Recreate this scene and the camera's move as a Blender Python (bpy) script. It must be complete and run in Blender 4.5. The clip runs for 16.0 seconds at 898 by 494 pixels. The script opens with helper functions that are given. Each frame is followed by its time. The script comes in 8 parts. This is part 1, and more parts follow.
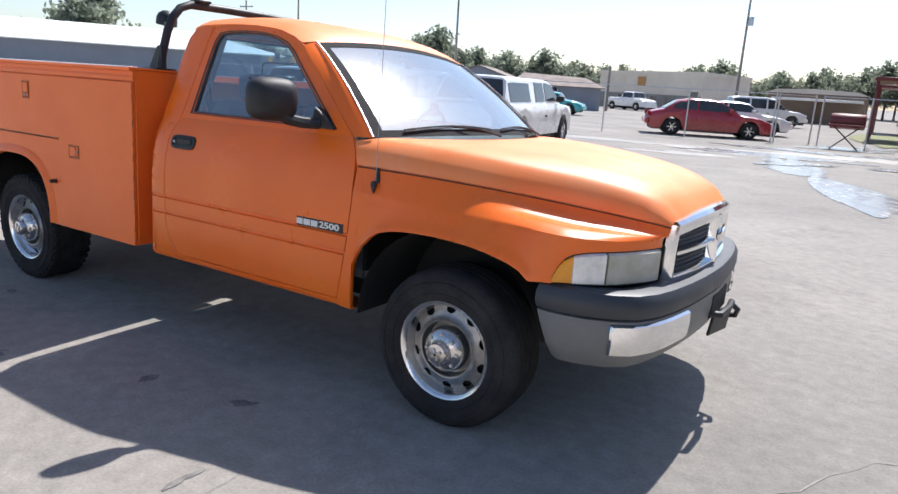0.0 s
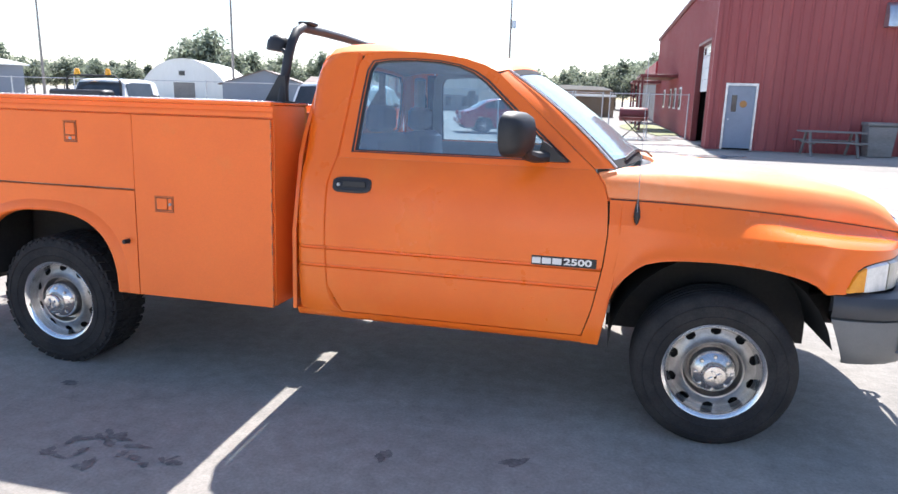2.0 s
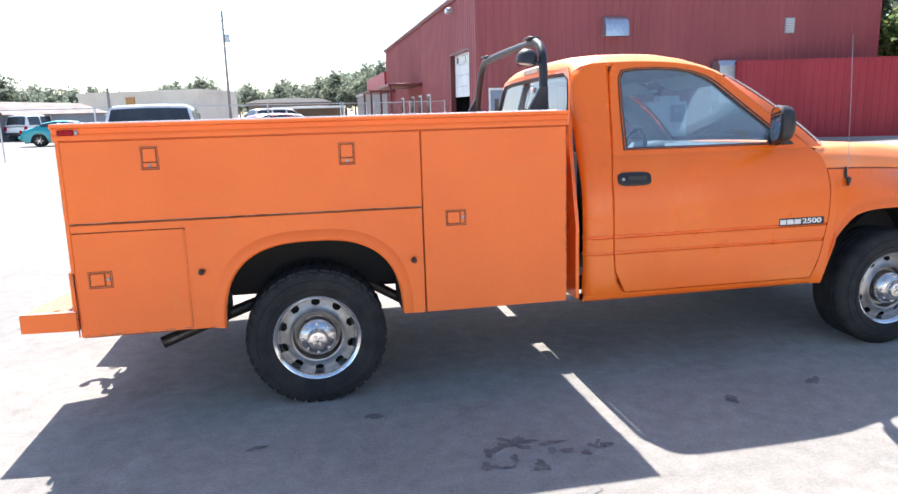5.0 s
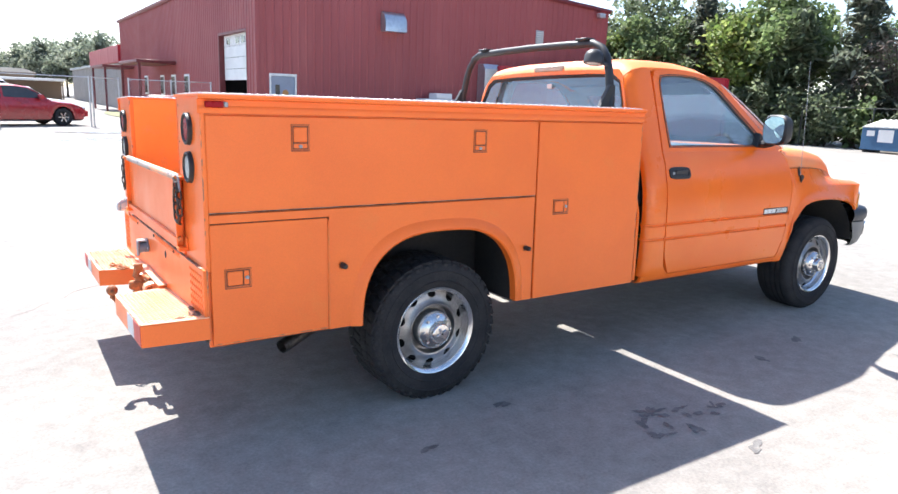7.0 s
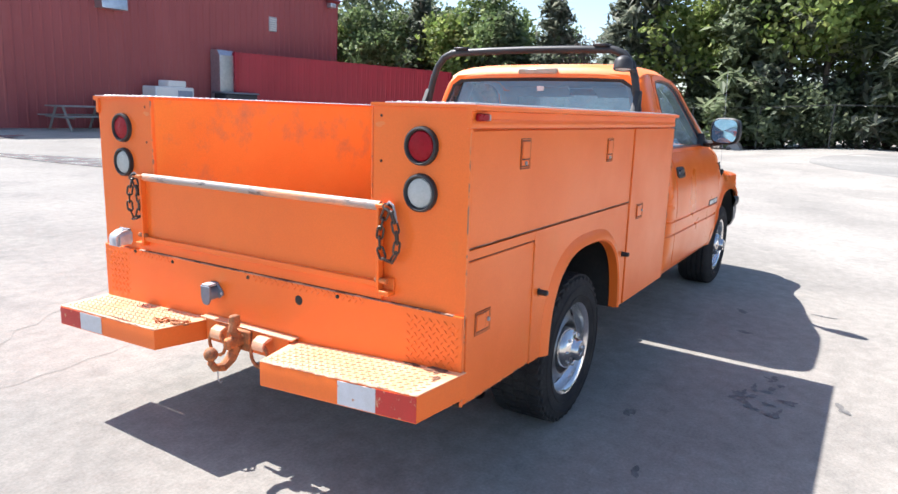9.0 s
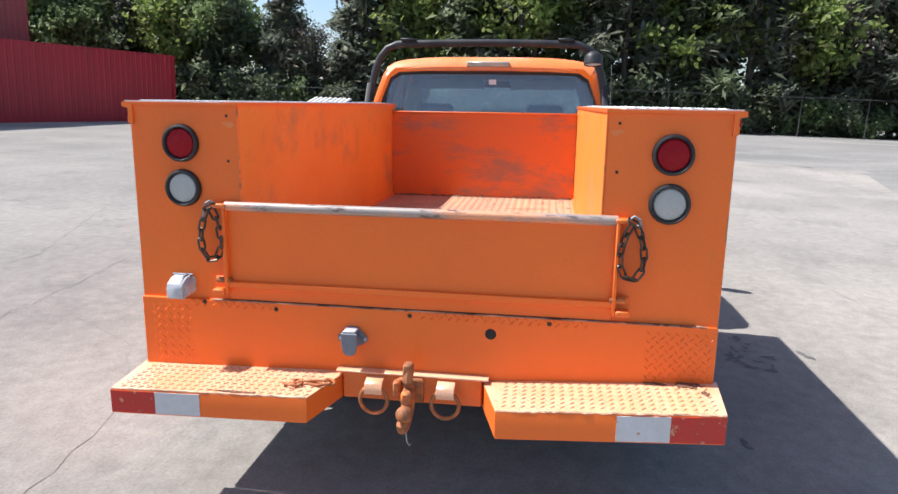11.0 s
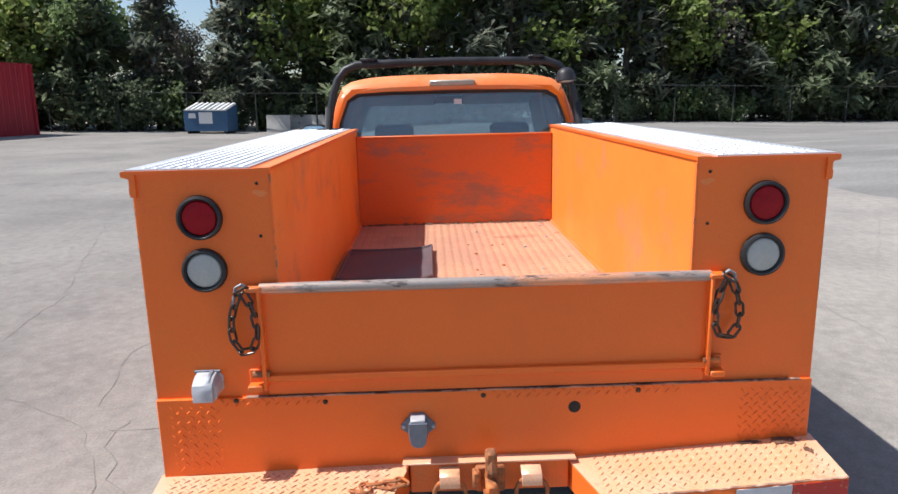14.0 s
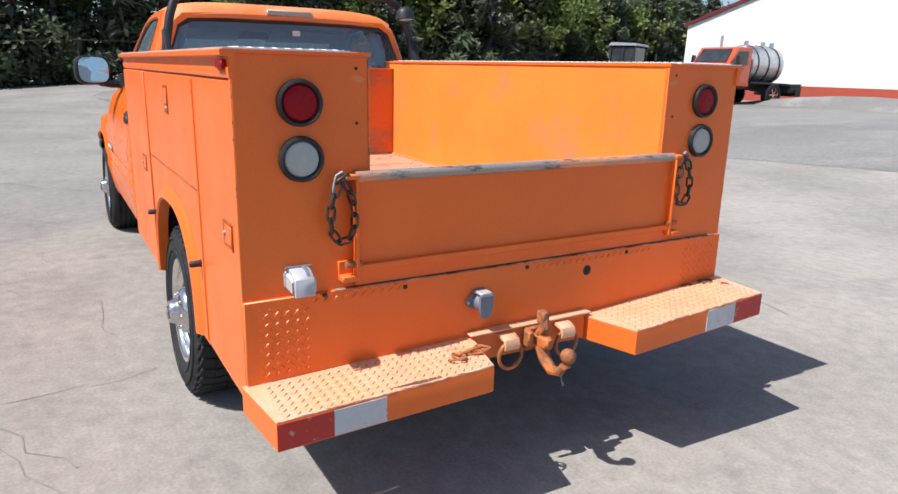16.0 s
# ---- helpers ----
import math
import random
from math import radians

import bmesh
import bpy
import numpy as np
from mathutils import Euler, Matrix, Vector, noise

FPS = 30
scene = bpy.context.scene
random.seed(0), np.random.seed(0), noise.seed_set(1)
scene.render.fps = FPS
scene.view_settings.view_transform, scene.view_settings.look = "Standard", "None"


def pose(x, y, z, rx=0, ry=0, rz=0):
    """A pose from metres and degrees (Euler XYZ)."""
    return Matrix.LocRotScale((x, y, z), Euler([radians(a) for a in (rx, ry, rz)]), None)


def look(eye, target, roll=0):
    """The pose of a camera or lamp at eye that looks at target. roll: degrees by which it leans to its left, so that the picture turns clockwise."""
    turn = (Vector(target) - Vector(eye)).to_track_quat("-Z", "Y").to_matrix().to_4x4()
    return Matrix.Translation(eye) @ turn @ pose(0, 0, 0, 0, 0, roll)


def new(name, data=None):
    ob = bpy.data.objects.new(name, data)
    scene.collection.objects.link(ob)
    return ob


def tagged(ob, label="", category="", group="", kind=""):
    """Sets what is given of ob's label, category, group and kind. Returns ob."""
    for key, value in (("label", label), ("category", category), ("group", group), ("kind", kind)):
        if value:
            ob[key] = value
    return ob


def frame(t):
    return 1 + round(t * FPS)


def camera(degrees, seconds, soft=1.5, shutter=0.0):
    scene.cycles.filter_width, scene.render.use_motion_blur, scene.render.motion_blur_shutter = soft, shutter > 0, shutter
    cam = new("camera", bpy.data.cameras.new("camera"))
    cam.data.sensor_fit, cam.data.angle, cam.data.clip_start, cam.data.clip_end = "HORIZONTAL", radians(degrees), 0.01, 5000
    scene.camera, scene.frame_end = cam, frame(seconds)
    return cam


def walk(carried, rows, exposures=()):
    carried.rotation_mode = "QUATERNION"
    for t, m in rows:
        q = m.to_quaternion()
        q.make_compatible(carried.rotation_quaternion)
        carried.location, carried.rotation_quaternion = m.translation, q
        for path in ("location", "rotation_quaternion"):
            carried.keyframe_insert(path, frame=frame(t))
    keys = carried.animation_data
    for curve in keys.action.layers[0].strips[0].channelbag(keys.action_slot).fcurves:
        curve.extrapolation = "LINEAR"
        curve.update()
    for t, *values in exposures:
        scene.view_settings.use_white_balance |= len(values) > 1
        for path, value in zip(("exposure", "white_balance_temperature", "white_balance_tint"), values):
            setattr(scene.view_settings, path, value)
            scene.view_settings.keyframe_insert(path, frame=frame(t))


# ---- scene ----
cam = camera(66.6, 16.0)
PATH = [
    (0, (4.869, -3.319, 1.479), (3.85, -1.663, 1.014), 3.4),
    (0.5, (4.399, -3.47, 1.489), (3.482, -1.77, 0.972), 2.0),
    (1, (3.921, -3.678, 1.511), (3.17, -1.889, 1.027), 1.5),
    (1.5, (3.433, -3.79, 1.508), (2.863, -1.927, 1.054), 0.9),
    (2, (2.896, -3.993, 1.518), (2.459, -2.09, 1.085), 1.6),
    (2.5, (2.377, -4.106, 1.508), (2.004, -2.181, 1.109), 0.9),
    (3, (1.889, -4.222, 1.523), (1.693, -2.269, 1.139), 0.2),
    (3.5, (1.421, -4.329, 1.514), (1.329, -2.365, 1.147), 2.6),
    (4, (0.93, -4.398, 1.518), (0.851, -2.435, 1.147), 2.3),
    (4.2, (0.755, -4.448, 1.491), (0.767, -2.483, 1.118), 1.2),
    (6.3, (-1.154, -4.003, 1.494), (-0.358, -2.21, 1.103), 2.0),
    (6.5, (-1.335, -3.921, 1.475), (-0.445, -2.167, 1.116), 2.6),
    (7, (-1.745, -3.68, 1.474), (-0.665, -2.05, 1.054), 2.2),
    (7.5, (-2.086, -3.322, 1.473), (-0.907, -1.767, 1.033), 0.9),
    (8, (-2.443, -2.947, 1.472), (-1.058, -1.581, 1.01), 1.2),
    (8.5, (-2.702, -2.509, 1.461), (-1.171, -1.276, 1.096), 0.1),
    (8.7, (-2.807, -2.332, 1.467), (-1.222, -1.175, 1.084), 1.3),
    (10.8, (-3.334, -0.536, 1.44), (-1.397, -0.227, 1.05), 2.1),
    (11, (-3.291, -0.419, 1.459), (-1.353, -0.157, 1.04), 2.4),
    (11.5, (-3.214, -0.163, 1.498), (-1.29, -0.04, 0.967), 2.8),
    (12, (-3.012, -0.014, 1.558), (-1.109, 0.082, 0.949), 2.3),
    (12.5, (-2.938, 0.063, 1.664), (-1.023, 0.097, 1.087), 2.5),
    (13, (-2.958, 0.106, 1.716), (-1.08, 0.082, 1.028), 1.5),
    (13.5, (-2.981, 0.108, 1.712), (-1.105, 0.091, 1.02), 1.2),
    (14, (-3.023, 0.162, 1.613), (-1.07, 0.103, 1.187), 0.2),
    (14.5, (-3.035, 0.234, 1.488), (-1.087, 0.105, 1.052), 3.1),
    (15, (-2.997, 0.457, 1.42), (-1.098, 0.099, 0.905), 1.3),
    (15.5, (-3.037, 0.926, 1.401), (-1.213, 0.253, 0.933), 2.0),
    (16, (-2.935, 1.415, 1.365), (-1.271, 0.413, 0.885), 2.7),
]
walk(cam, [(t, look(eye, target, roll)) for t, eye, target, roll in PATH], [(0.0, 0.80, 6100, 12), (1.5, 1.36, 6080, 12), (2.0, 1.57, 6060, 12), (2.5, 1.75, 6060, 11), (3.0, 1.77, 6020, 11), (4.0, 1.64, 6080, 11), (7.0, 1.68, 6050, 11), (8.5, 1.47, 6070, 11), (11.0, 0.73, 6050, 11), (12.5, 0.47, 6070, 11), (16.0, 0.34, 6020, 11)])
SUN, SKY = 4.9, 0.098
# ---- world, sun, exposure ----
world = bpy.data.worlds.new("world")
scene.world = world
world.use_nodes = True
wn = world.node_tree
sky = wn.nodes.new("ShaderNodeTexSky")
sky.sky_type = "NISHITA"
sky.sun_disc = False
sky.sun_elevation = radians(54.5)
sky.sun_rotation = radians(-0.7)
sky.altitude = 300
sky.air_density = 1.0
sky.dust_density = 1.3
wn.nodes["Background"].inputs["Strength"].default_value = SKY
wn.links.new(sky.outputs["Color"], wn.nodes["Background"].inputs["Color"])
sun = new("sun", bpy.data.lights.new("sun", "SUN"))
sun.data.energy = SUN
sun.data.angle = radians(0.6)
sun.data.color = (1.0, 0.945, 0.86)
sun.matrix_world = look((2, 42, 59), (2 + 0.5, 0, 0))


# ---- mesh building ----
class Geo:
    """Collects vertices and faces of one mesh."""

    def __init__(self):
        self.v, self.f = [], []

    def add(self, verts, faces):
        n = len(self.v)
        self.v.extend([tuple(p) for p in verts])
        self.f.extend([tuple(i + n for i in q) for q in faces])
        return self

    def box(self, x0, x1, y0, y1, z0, z1, b=0.0, m=None):
        c = Vector(((x0 + x1) / 2, (y0 + y1) / 2, (z0 + z1) / 2))
        h = (abs(x1 - x0) / 2, abs(y1 - y0) / 2, abs(z1 - z0) / 2)
        b = min(b, 0.49 * min(h))
        if b <= 0:
            vs = [Vector((sx * h[0], sy * h[1], sz * h[2])) for sx in (-1, 1) for sy in (-1, 1) for sz in (-1, 1)]
            fs = [(0, 1, 3, 2), (4, 6, 7, 5), (0, 4, 5, 1), (2, 3, 7, 6), (0, 2, 6, 4), (1, 5, 7, 3)]
        else:
            idx, vs = {}, []
            for s in [(a, q, r) for a in (-1, 1) for q in (-1, 1) for r in (-1, 1)]:
                for ax in range(3):
                    idx[s, ax] = len(vs)
                    vs.append(Vector([s[k] * (h[k] - (0 if k == ax else b)) for k in range(3)]))
            fs = []
            for ax in range(3):
                u, w = [k for k in range(3) if k != ax]
                for sg in (-1, 1):
                    q = []
                    for su, sw in ((-1, -1), (1, -1), (1, 1), (-1, 1)):
                        s = [0, 0, 0]
                        s[ax], s[u], s[w] = sg, su, sw
                        q.append(idx[tuple(s), ax])
                    fs.append(q)
                for su in (-1, 1):
                    for sw in (-1, 1):
                        q = []
                        for sg, face in ((-1, u), (1, u), (1, w), (-1, w)):
                            s = [0, 0, 0]
                            s[ax], s[u], s[w] = sg, su, sw
                            q.append(idx[tuple(s), face])
                        fs.append(q)
            for s in [(a, q, r) for a in (-1, 1) for q in (-1, 1) for r in (-1, 1)]:
                fs.append([idx[s, 0], idx[s, 1], idx[s, 2]])
        vs = [p + c for p in vs]
        if m is not None:
            vs = [m @ p for p in vs]
        return self.add(vs, fs)

    def grid(self, rows, close_u=False, close_v=False):
        """A sheet through rows of points, all rows equally long."""
        n, k = len(rows), len(rows[0])
        fs = []
        for i in range(n if close_v else n - 1):
            for j in range(k if close_u else k - 1):
                a, c = i, (i + 1) % n
                d = (j + 1) % k
                fs.append((a * k + j, a * k + d, c * k + d, c * k + j))
        return self.add([p for r in rows for p in r], fs)

    def solid(self, rows, offset):
        """A sheet with thickness: offset(p) gives the inner side's point."""
        n, k = len(rows), len(rows[0])
        inner = [[offset(Vector(p)) for p in r] for r in rows]
        self.grid(rows)
        self.grid([list(reversed(r)) for r in inner])
        rim = [(0, j) for j in range(k)] + [(i, k - 1) for i in range(1, n)] + [(n - 1, j) for j in range(k - 2, -1, -1)] + [(i, 0) for i in range(n - 2, 0, -1)]
        return self.grid([[rows[i][j] for i, j in rim], [inner[i][j] for i, j in rim]], close_u=True)

    def lathe(self, profile, n=32, m=None, a0=0.0, a1=None):
        """Turns (radius, height) about z, then poses it by m."""
        full = a1 is None
        ang = [a0 + ((2 * math.pi if full else a1 - a0) * i / (n if full else n - 1)) for i in range(n)]
        rows = [[Vector((r * math.cos(a), r * math.sin(a), h)) for a in ang] for r, h in profile]
        if m is not None:
            rows = [[m @ p for p in r] for r in rows]
        return self.grid(rows, close_u=full)

    def cyl(self, p, q, r, n=10, r2=None, cap=True):
        return self.tube([p, q], r, n, r2=r2, cap=cap)

    def tube(self, pts, r, n=8, closed=False, r2=None, cap=True):
        pts = [Vector(p) for p in pts]
        rows, up = [], None
        for i, p in enumerate(pts):
            if closed:
                d = pts[(i + 1) % len(pts)] - pts[i - 1]
            else:
                d = pts[min(i + 1, len(pts) - 1)] - pts[max(i - 1, 0)]
            d.normalize()
            if up is None:
                up = Vector((0, 0, 1)) if abs(d.z) < 0.9 else Vector((1, 0, 0))
            s = d.cross(up).normalized()
            up = s.cross(d).normalized()
            rr = r if r2 is None else r + (r2 - r) * i / (len(pts) - 1)
            rows.append([p + (s * math.cos(2 * math.pi * k / n) + up * math.sin(2 * math.pi * k / n)) * rr for k in range(n)])
        base = len(self.v)
        self.grid(rows, close_u=True, close_v=closed)
        if cap and not closed:
            self.f.append(tuple(base + k for k in range(n)))
            self.f.append(tuple(base + (len(rows) - 1) * n + k for k in range(n)))
        return self

    def prism(self, outline, axis, a, b, bevel=0.0):
        """A flat outline (two coordinates each) drawn out along an axis from a to b, its rims drawn in by bevel."""
        cx = sum(p[0] for p in outline) / len(outline)
        cy = sum(p[1] for p in outline) / len(outline)

        def at(p, h, k):
            if k:
                d = math.hypot(p[0] - cx, p[1] - cy) or 1
                p = (p[0] - (p[0] - cx) / d * k, p[1] - (p[1] - cy) / d * k)
            return {"x": (h, p[0], p[1]), "y": (p[0], h, p[1]), "z": (p[0], p[1], h)}[axis]
        s = 1 if b > a else -1
        rings = [[at(p, a, bevel) for p in outline]]
        if bevel:
            rings.append([at(p, a + s * bevel, 0) for p in outline])
            rings.append([at(p, b - s * bevel, 0) for p in outline])
        rings.append([at(p, b, bevel) for p in outline])
        base, n = len(self.v), len(outline)
        self.grid(rings, close_u=True)
        self.f.append(tuple(base + k for k in range(n)))
        self.f.append(tuple(base + (len(rings) - 1) * n + k for k in range(n)))
        return self

    def ring(self, outer, inner, offset):
        """A frame between two closed outlines of 3D points with thickness."""
        o2 = [offset(Vector(p)) for p in outer]
        i2 = [offset(Vector(p)) for p in inner]
        return self.grid([outer, inner, i2, o2], close_u=True, close_v=True)

    def mirrored(self):
        g = Geo()
        g.v = [(p[0], -p[1], p[2]) for p in self.v]
        g.f = [tuple(reversed(q)) for q in self.f]
        return g

    def both(self):
        g = self.mirrored()
        return self.add(g.v, g.f)


def mesh_of(name, geo, material, angle=38, weld=0.0):
    me = bpy.data.meshes.new(name)
    me.from_pydata([tuple(p) for p in geo.v], [], geo.f)
    bm = bmesh.new()
    bm.from_mesh(me)
    if weld:
        bmesh.ops.remove_doubles(bm, verts=bm.verts, dist=weld)
    bmesh.ops.recalc_face_normals(bm, faces=bm.faces)
    bm.to_mesh(me)
    bm.free()
    for p in me.polygons:
        p.use_smooth = True
    me.set_sharp_from_angle(angle=radians(angle))
    me.materials.append(material)
    return me


def part(name, geo, material, parent, label="", angle=38, weld=0.0):
    """One mesh object under a thing or a part."""
    ob = new(name, mesh_of(name, geo, material, angle, weld) if isinstance(geo, Geo) else geo)
    ob.parent = parent
    if label:
        tagged(ob, label)
    return ob


def thing(name, label, category, m=None, group="", kind=""):
    """An Empty at a thing's base."""
    ob = new(name)
    ob.empty_display_size = 0.1
    if m is not None:
        ob.matrix_basis = m
    return tagged(ob, label, category, group, kind)


def lone(name, geo, material, label, category, group="", kind="", angle=38, m=None):
    """A thing that is one mesh."""
    ob = new(name, mesh_of(name, geo, material, angle))
    if m is not None:
        ob.matrix_basis = m
    return tagged(ob, label, category, group, kind)


def lerp(a, b, s):
    return a + (b - a) * s


def interp(x, xs, ys):
    return float(np.interp(x, xs, ys))


def blotch(cx, cy, rx, ry, z, seed, turn=0.0, n=40, rough=0.35):
    """An uneven flat patch."""
    r = random.Random(seed)
    ph = [(r.uniform(0.3, 1.0) / (k + 1), r.uniform(0, 6.28)) for k in range(6 if n < 60 else 26)]
    pts = []
    for i in range(n):
        a = 2 * math.pi * i / n
        k = 1 + rough * sum(w * math.sin((j + 2) * a + p) for j, (w, p) in enumerate(ph))
        x, y = rx * k * math.cos(a), ry * k * math.sin(a)
        pts.append((cx + x * math.cos(turn) - y * math.sin(turn), cy + x * math.sin(turn) + y * math.cos(turn), z))
    return Geo().grid([pts, [(cx, cy, z)] * n], close_u=True)


# ---- materials ----
def material(name, base, rough=0.5, metal=0.0, second=None, scale=4.0, mix=(0.4, 0.65), fine=60.0, fine_amount=0.12,
             bump=0.0, bump_scale=80.0, third=None, third_scale=1.2, third_mix=(0.55, 0.7), coat=0.0, rough_var=0.08, detail=6.0,
             per_object=0.0, spec=0.5, stretch=(1, 1, 1)):
    """A surface with a broad variation, a fine grain and a bump."""
    m = bpy.data.materials.new(name)
    m.use_nodes = True
    nt = m.node_tree
    N, L = nt.nodes, nt.links
    b = N["Principled BSDF"]
    b.inputs["Metallic"].default_value = metal
    b.inputs["Coat Weight"].default_value = coat
    b.inputs["Coat Roughness"].default_value = 0.12
    b.inputs["Specular IOR Level"].default_value = spec
    co = N.new("ShaderNodeTexCoord")
    mp = N.new("ShaderNodeMapping")
    mp.inputs["Scale"].default_value = stretch
    L.new(co.outputs["Object"], mp.inputs["Vector"])

    def tex(sc, det=detail, rgh=0.6):
        n = N.new("ShaderNodeTexNoise")
        n.inputs["Scale"].default_value = sc
        n.inputs["Detail"].default_value = det
        n.inputs["Roughness"].default_value = rgh
        L.new(mp.outputs["Vector"], n.inputs["Vector"])
        return n.outputs["Fac"]

    def ramp(src, lo, hi):
        r = N.new("ShaderNodeMapRange")
        r.inputs["From Min"].default_value, r.inputs["From Max"].default_value = lo, hi
        L.new(src, r.inputs["Value"])
        return r.outputs["Result"]

    def mixc(fac, a, c):
        x = N.new("ShaderNodeMix")
        x.data_type = "RGBA"
        L.new(fac, x.inputs["Factor"])
        for s, val in ((x.inputs["A"], a), (x.inputs["B"], c)):
            if isinstance(val, tuple):
                s.default_value = (*val, 1)
            else:
                L.new(val, s)
        return x.outputs["Result"]

    broad = tex(scale)
    col = mixc(ramp(broad, *mix), base, second or tuple(c * 0.82 for c in base))
    if third:
        col = mixc(ramp(tex(third_scale, 8.0, 0.7), *third_mix), col, third)
    grain = tex(fine, 3.0)
    hsv = N.new("ShaderNodeHueSaturation")
    L.new(col, hsv.inputs["Color"])
    val = N.new("ShaderNodeMapRange")
    val.inputs["To Min"].default_value, val.inputs["To Max"].default_value = 1 - fine_amount, 1 + fine_amount
    val.inputs["From Min"].default_value, val.inputs["From Max"].default_value = 0.25, 0.75
    L.new(grain, val.inputs["Value"])
    last = val.outputs["Result"]
    if per_object:
        oi = N.new("ShaderNodeObjectInfo")
        pr = N.new("ShaderNodeMapRange")
        pr.inputs["To Min"].default_value, pr.inputs["To Max"].default_value = 1 - per_object, 1 + per_object
        L.new(oi.outputs["Random"], pr.inputs["Value"])
        mu = N.new("ShaderNodeMath")
        mu.operation = "MULTIPLY"
        L.new(last, mu.inputs[0])
        L.new(pr.outputs["Result"], mu.inputs[1])
        last = mu.outputs["Value"]
    L.new(last, hsv.inputs["Value"])
    L.new(hsv.outputs["Color"], b.inputs["Base Color"])
    rr = N.new("ShaderNodeMapRange")
    rr.inputs["From Min"].default_value, rr.inputs["From Max"].default_value = 0.3, 0.7
    rr.inputs["To Min"].default_value, rr.inputs["To Max"].default_value = max(0.02, rough - rough_var), min(1, rough + rough_var)
    L.new(broad, rr.inputs["Value"])
    L.new(rr.outputs["Result"], b.inputs["Roughness"])
    if bump:
        bp = N.new("ShaderNodeBump")
        bp.inputs["Strength"].default_value = bump
        bp.inputs["Distance"].default_value = 0.01
        L.new(tex(bump_scale, 5.0), bp.inputs["Height"])
        L.new(bp.outputs["Normal"], b.inputs["Normal"])
    return m


def glass(name, tint, fresnel=1.5, dust_glare=0.05, gloss=0.03, graze=4.5):
    """A thin pane: tinted see-through with a mirror gloss that grows at grazing angles."""
    m = bpy.data.materials.new(name)
    m.use_nodes = True
    nt = m.node_tree
    nt.nodes.clear()
    out = nt.nodes.new("ShaderNodeOutputMaterial")
    mx = nt.nodes.new("ShaderNodeMixShader")
    tr = nt.nodes.new("ShaderNodeBsdfTransparent")
    gl = nt.nodes.new("ShaderNodeBsdfGlossy")
    lw = nt.nodes.new("ShaderNodeLayerWeight")
    lw.inputs["Blend"].default_value = 0.5
    pw = nt.nodes.new("ShaderNodeMath")
    pw.operation = "POWER"
    pw.inputs[1].default_value = graze
    nt.links.new(lw.outputs["Facing"], pw.inputs[0])
    fr = nt.nodes.new("ShaderNodeMapRange")
    fr.inputs["To Min"].default_value, fr.inputs["To Max"].default_value = 1.8 * ((fresnel - 1) / (fresnel + 1)) ** 2, 0.95
    nt.links.new(pw.outputs["Value"], fr.inputs["Value"])
    tr.inputs["Color"].default_value = (*tint, 1)
    gl.inputs["Roughness"].default_value = gloss
    nt.links.new(fr.outputs["Result"], mx.inputs["Fac"])
    nt.links.new(tr.outputs["BSDF"], mx.inputs[1])
    nt.links.new(gl.outputs["BSDF"], mx.inputs[2])
    df = nt.nodes.new("ShaderNodeBsdfDiffuse")
    # sky-blue tint lets the dust film also stand in for reflected sky
    df.inputs["Color"].default_value = (0.60, 0.73, 0.80, 1)
    co = nt.nodes.new("ShaderNodeTexCoord")
    ns = nt.nodes.new("ShaderNodeTexNoise")
    ns.inputs["Scale"].default_value = 5.0
    ns.inputs["Detail"].default_value = 6.0
    mr = nt.nodes.new("ShaderNodeMapRange")
    mr.inputs["To Min"].default_value, mr.inputs["To Max"].default_value = dust_glare * 0.5, dust_glare * 1.5
    nt.links.new(co.outputs["Object"], ns.inputs["Vector"])
    nt.links.new(ns.outputs["Fac"], mr.inputs["Value"])
    m2 = nt.nodes.new("ShaderNodeMixShader")
    nt.links.new(mr.outputs["Result"], m2.inputs["Fac"])
    nt.links.new(mx.outputs["Shader"], m2.inputs[1])
    nt.links.new(df.outputs["BSDF"], m2.inputs[2])
    nt.links.new(m2.outputs["Shader"], out.inputs["Surface"])
    return m


ORANGE = (0.85, 0.156, 0.010)
paint = material("orange_paint", ORANGE, 0.30, coat=0.12, second=(0.79, 0.140, 0.008), scale=1.6, fine=240, fine_amount=0.03, bump=0.02, bump_scale=160,
                 third=(0.82, 0.205, 0.026), third_scale=0.9, third_mix=(0.55, 0.8), spec=0.42)
# paler orange: sun and sky sheen on upward faces put into the colour
paint_top = material("pale_orange_paint", (0.86, 0.215, 0.046), 0.50, second=(0.84, 0.26, 0.080), scale=2.4, fine=300, fine_amount=0.05, bump=0.03, bump_scale=200,
                     third=(0.81, 0.37, 0.19), third_scale=1.5, third_mix=(0.50, 0.75), spec=0.45)
paint_body = material("brushed_orange_paint", (0.88, 0.172, 0.022), 0.36, coat=0.04, second=(0.83, 0.158, 0.022), scale=2.2, fine=180, fine_amount=0.05, bump=0.05,
                      bump_scale=70, third=(0.82, 0.19, 0.03), third_scale=3.5, third_mix=(0.60, 0.74), spec=0.38)
# orange turned yellower to hold the inner wall's sunlight; brownish scuffs mixed in
paint_inner = material("sunlit_orange_paint", (0.88, 0.265, 0.038), 0.5, second=(0.85, 0.235, 0.030), scale=2.0, fine=160, fine_amount=0.06, bump=0.04, bump_scale=60,
                       third=(0.50, 0.22, 0.12), third_scale=3.2, third_mix=(0.53, 0.74), spec=0.4)
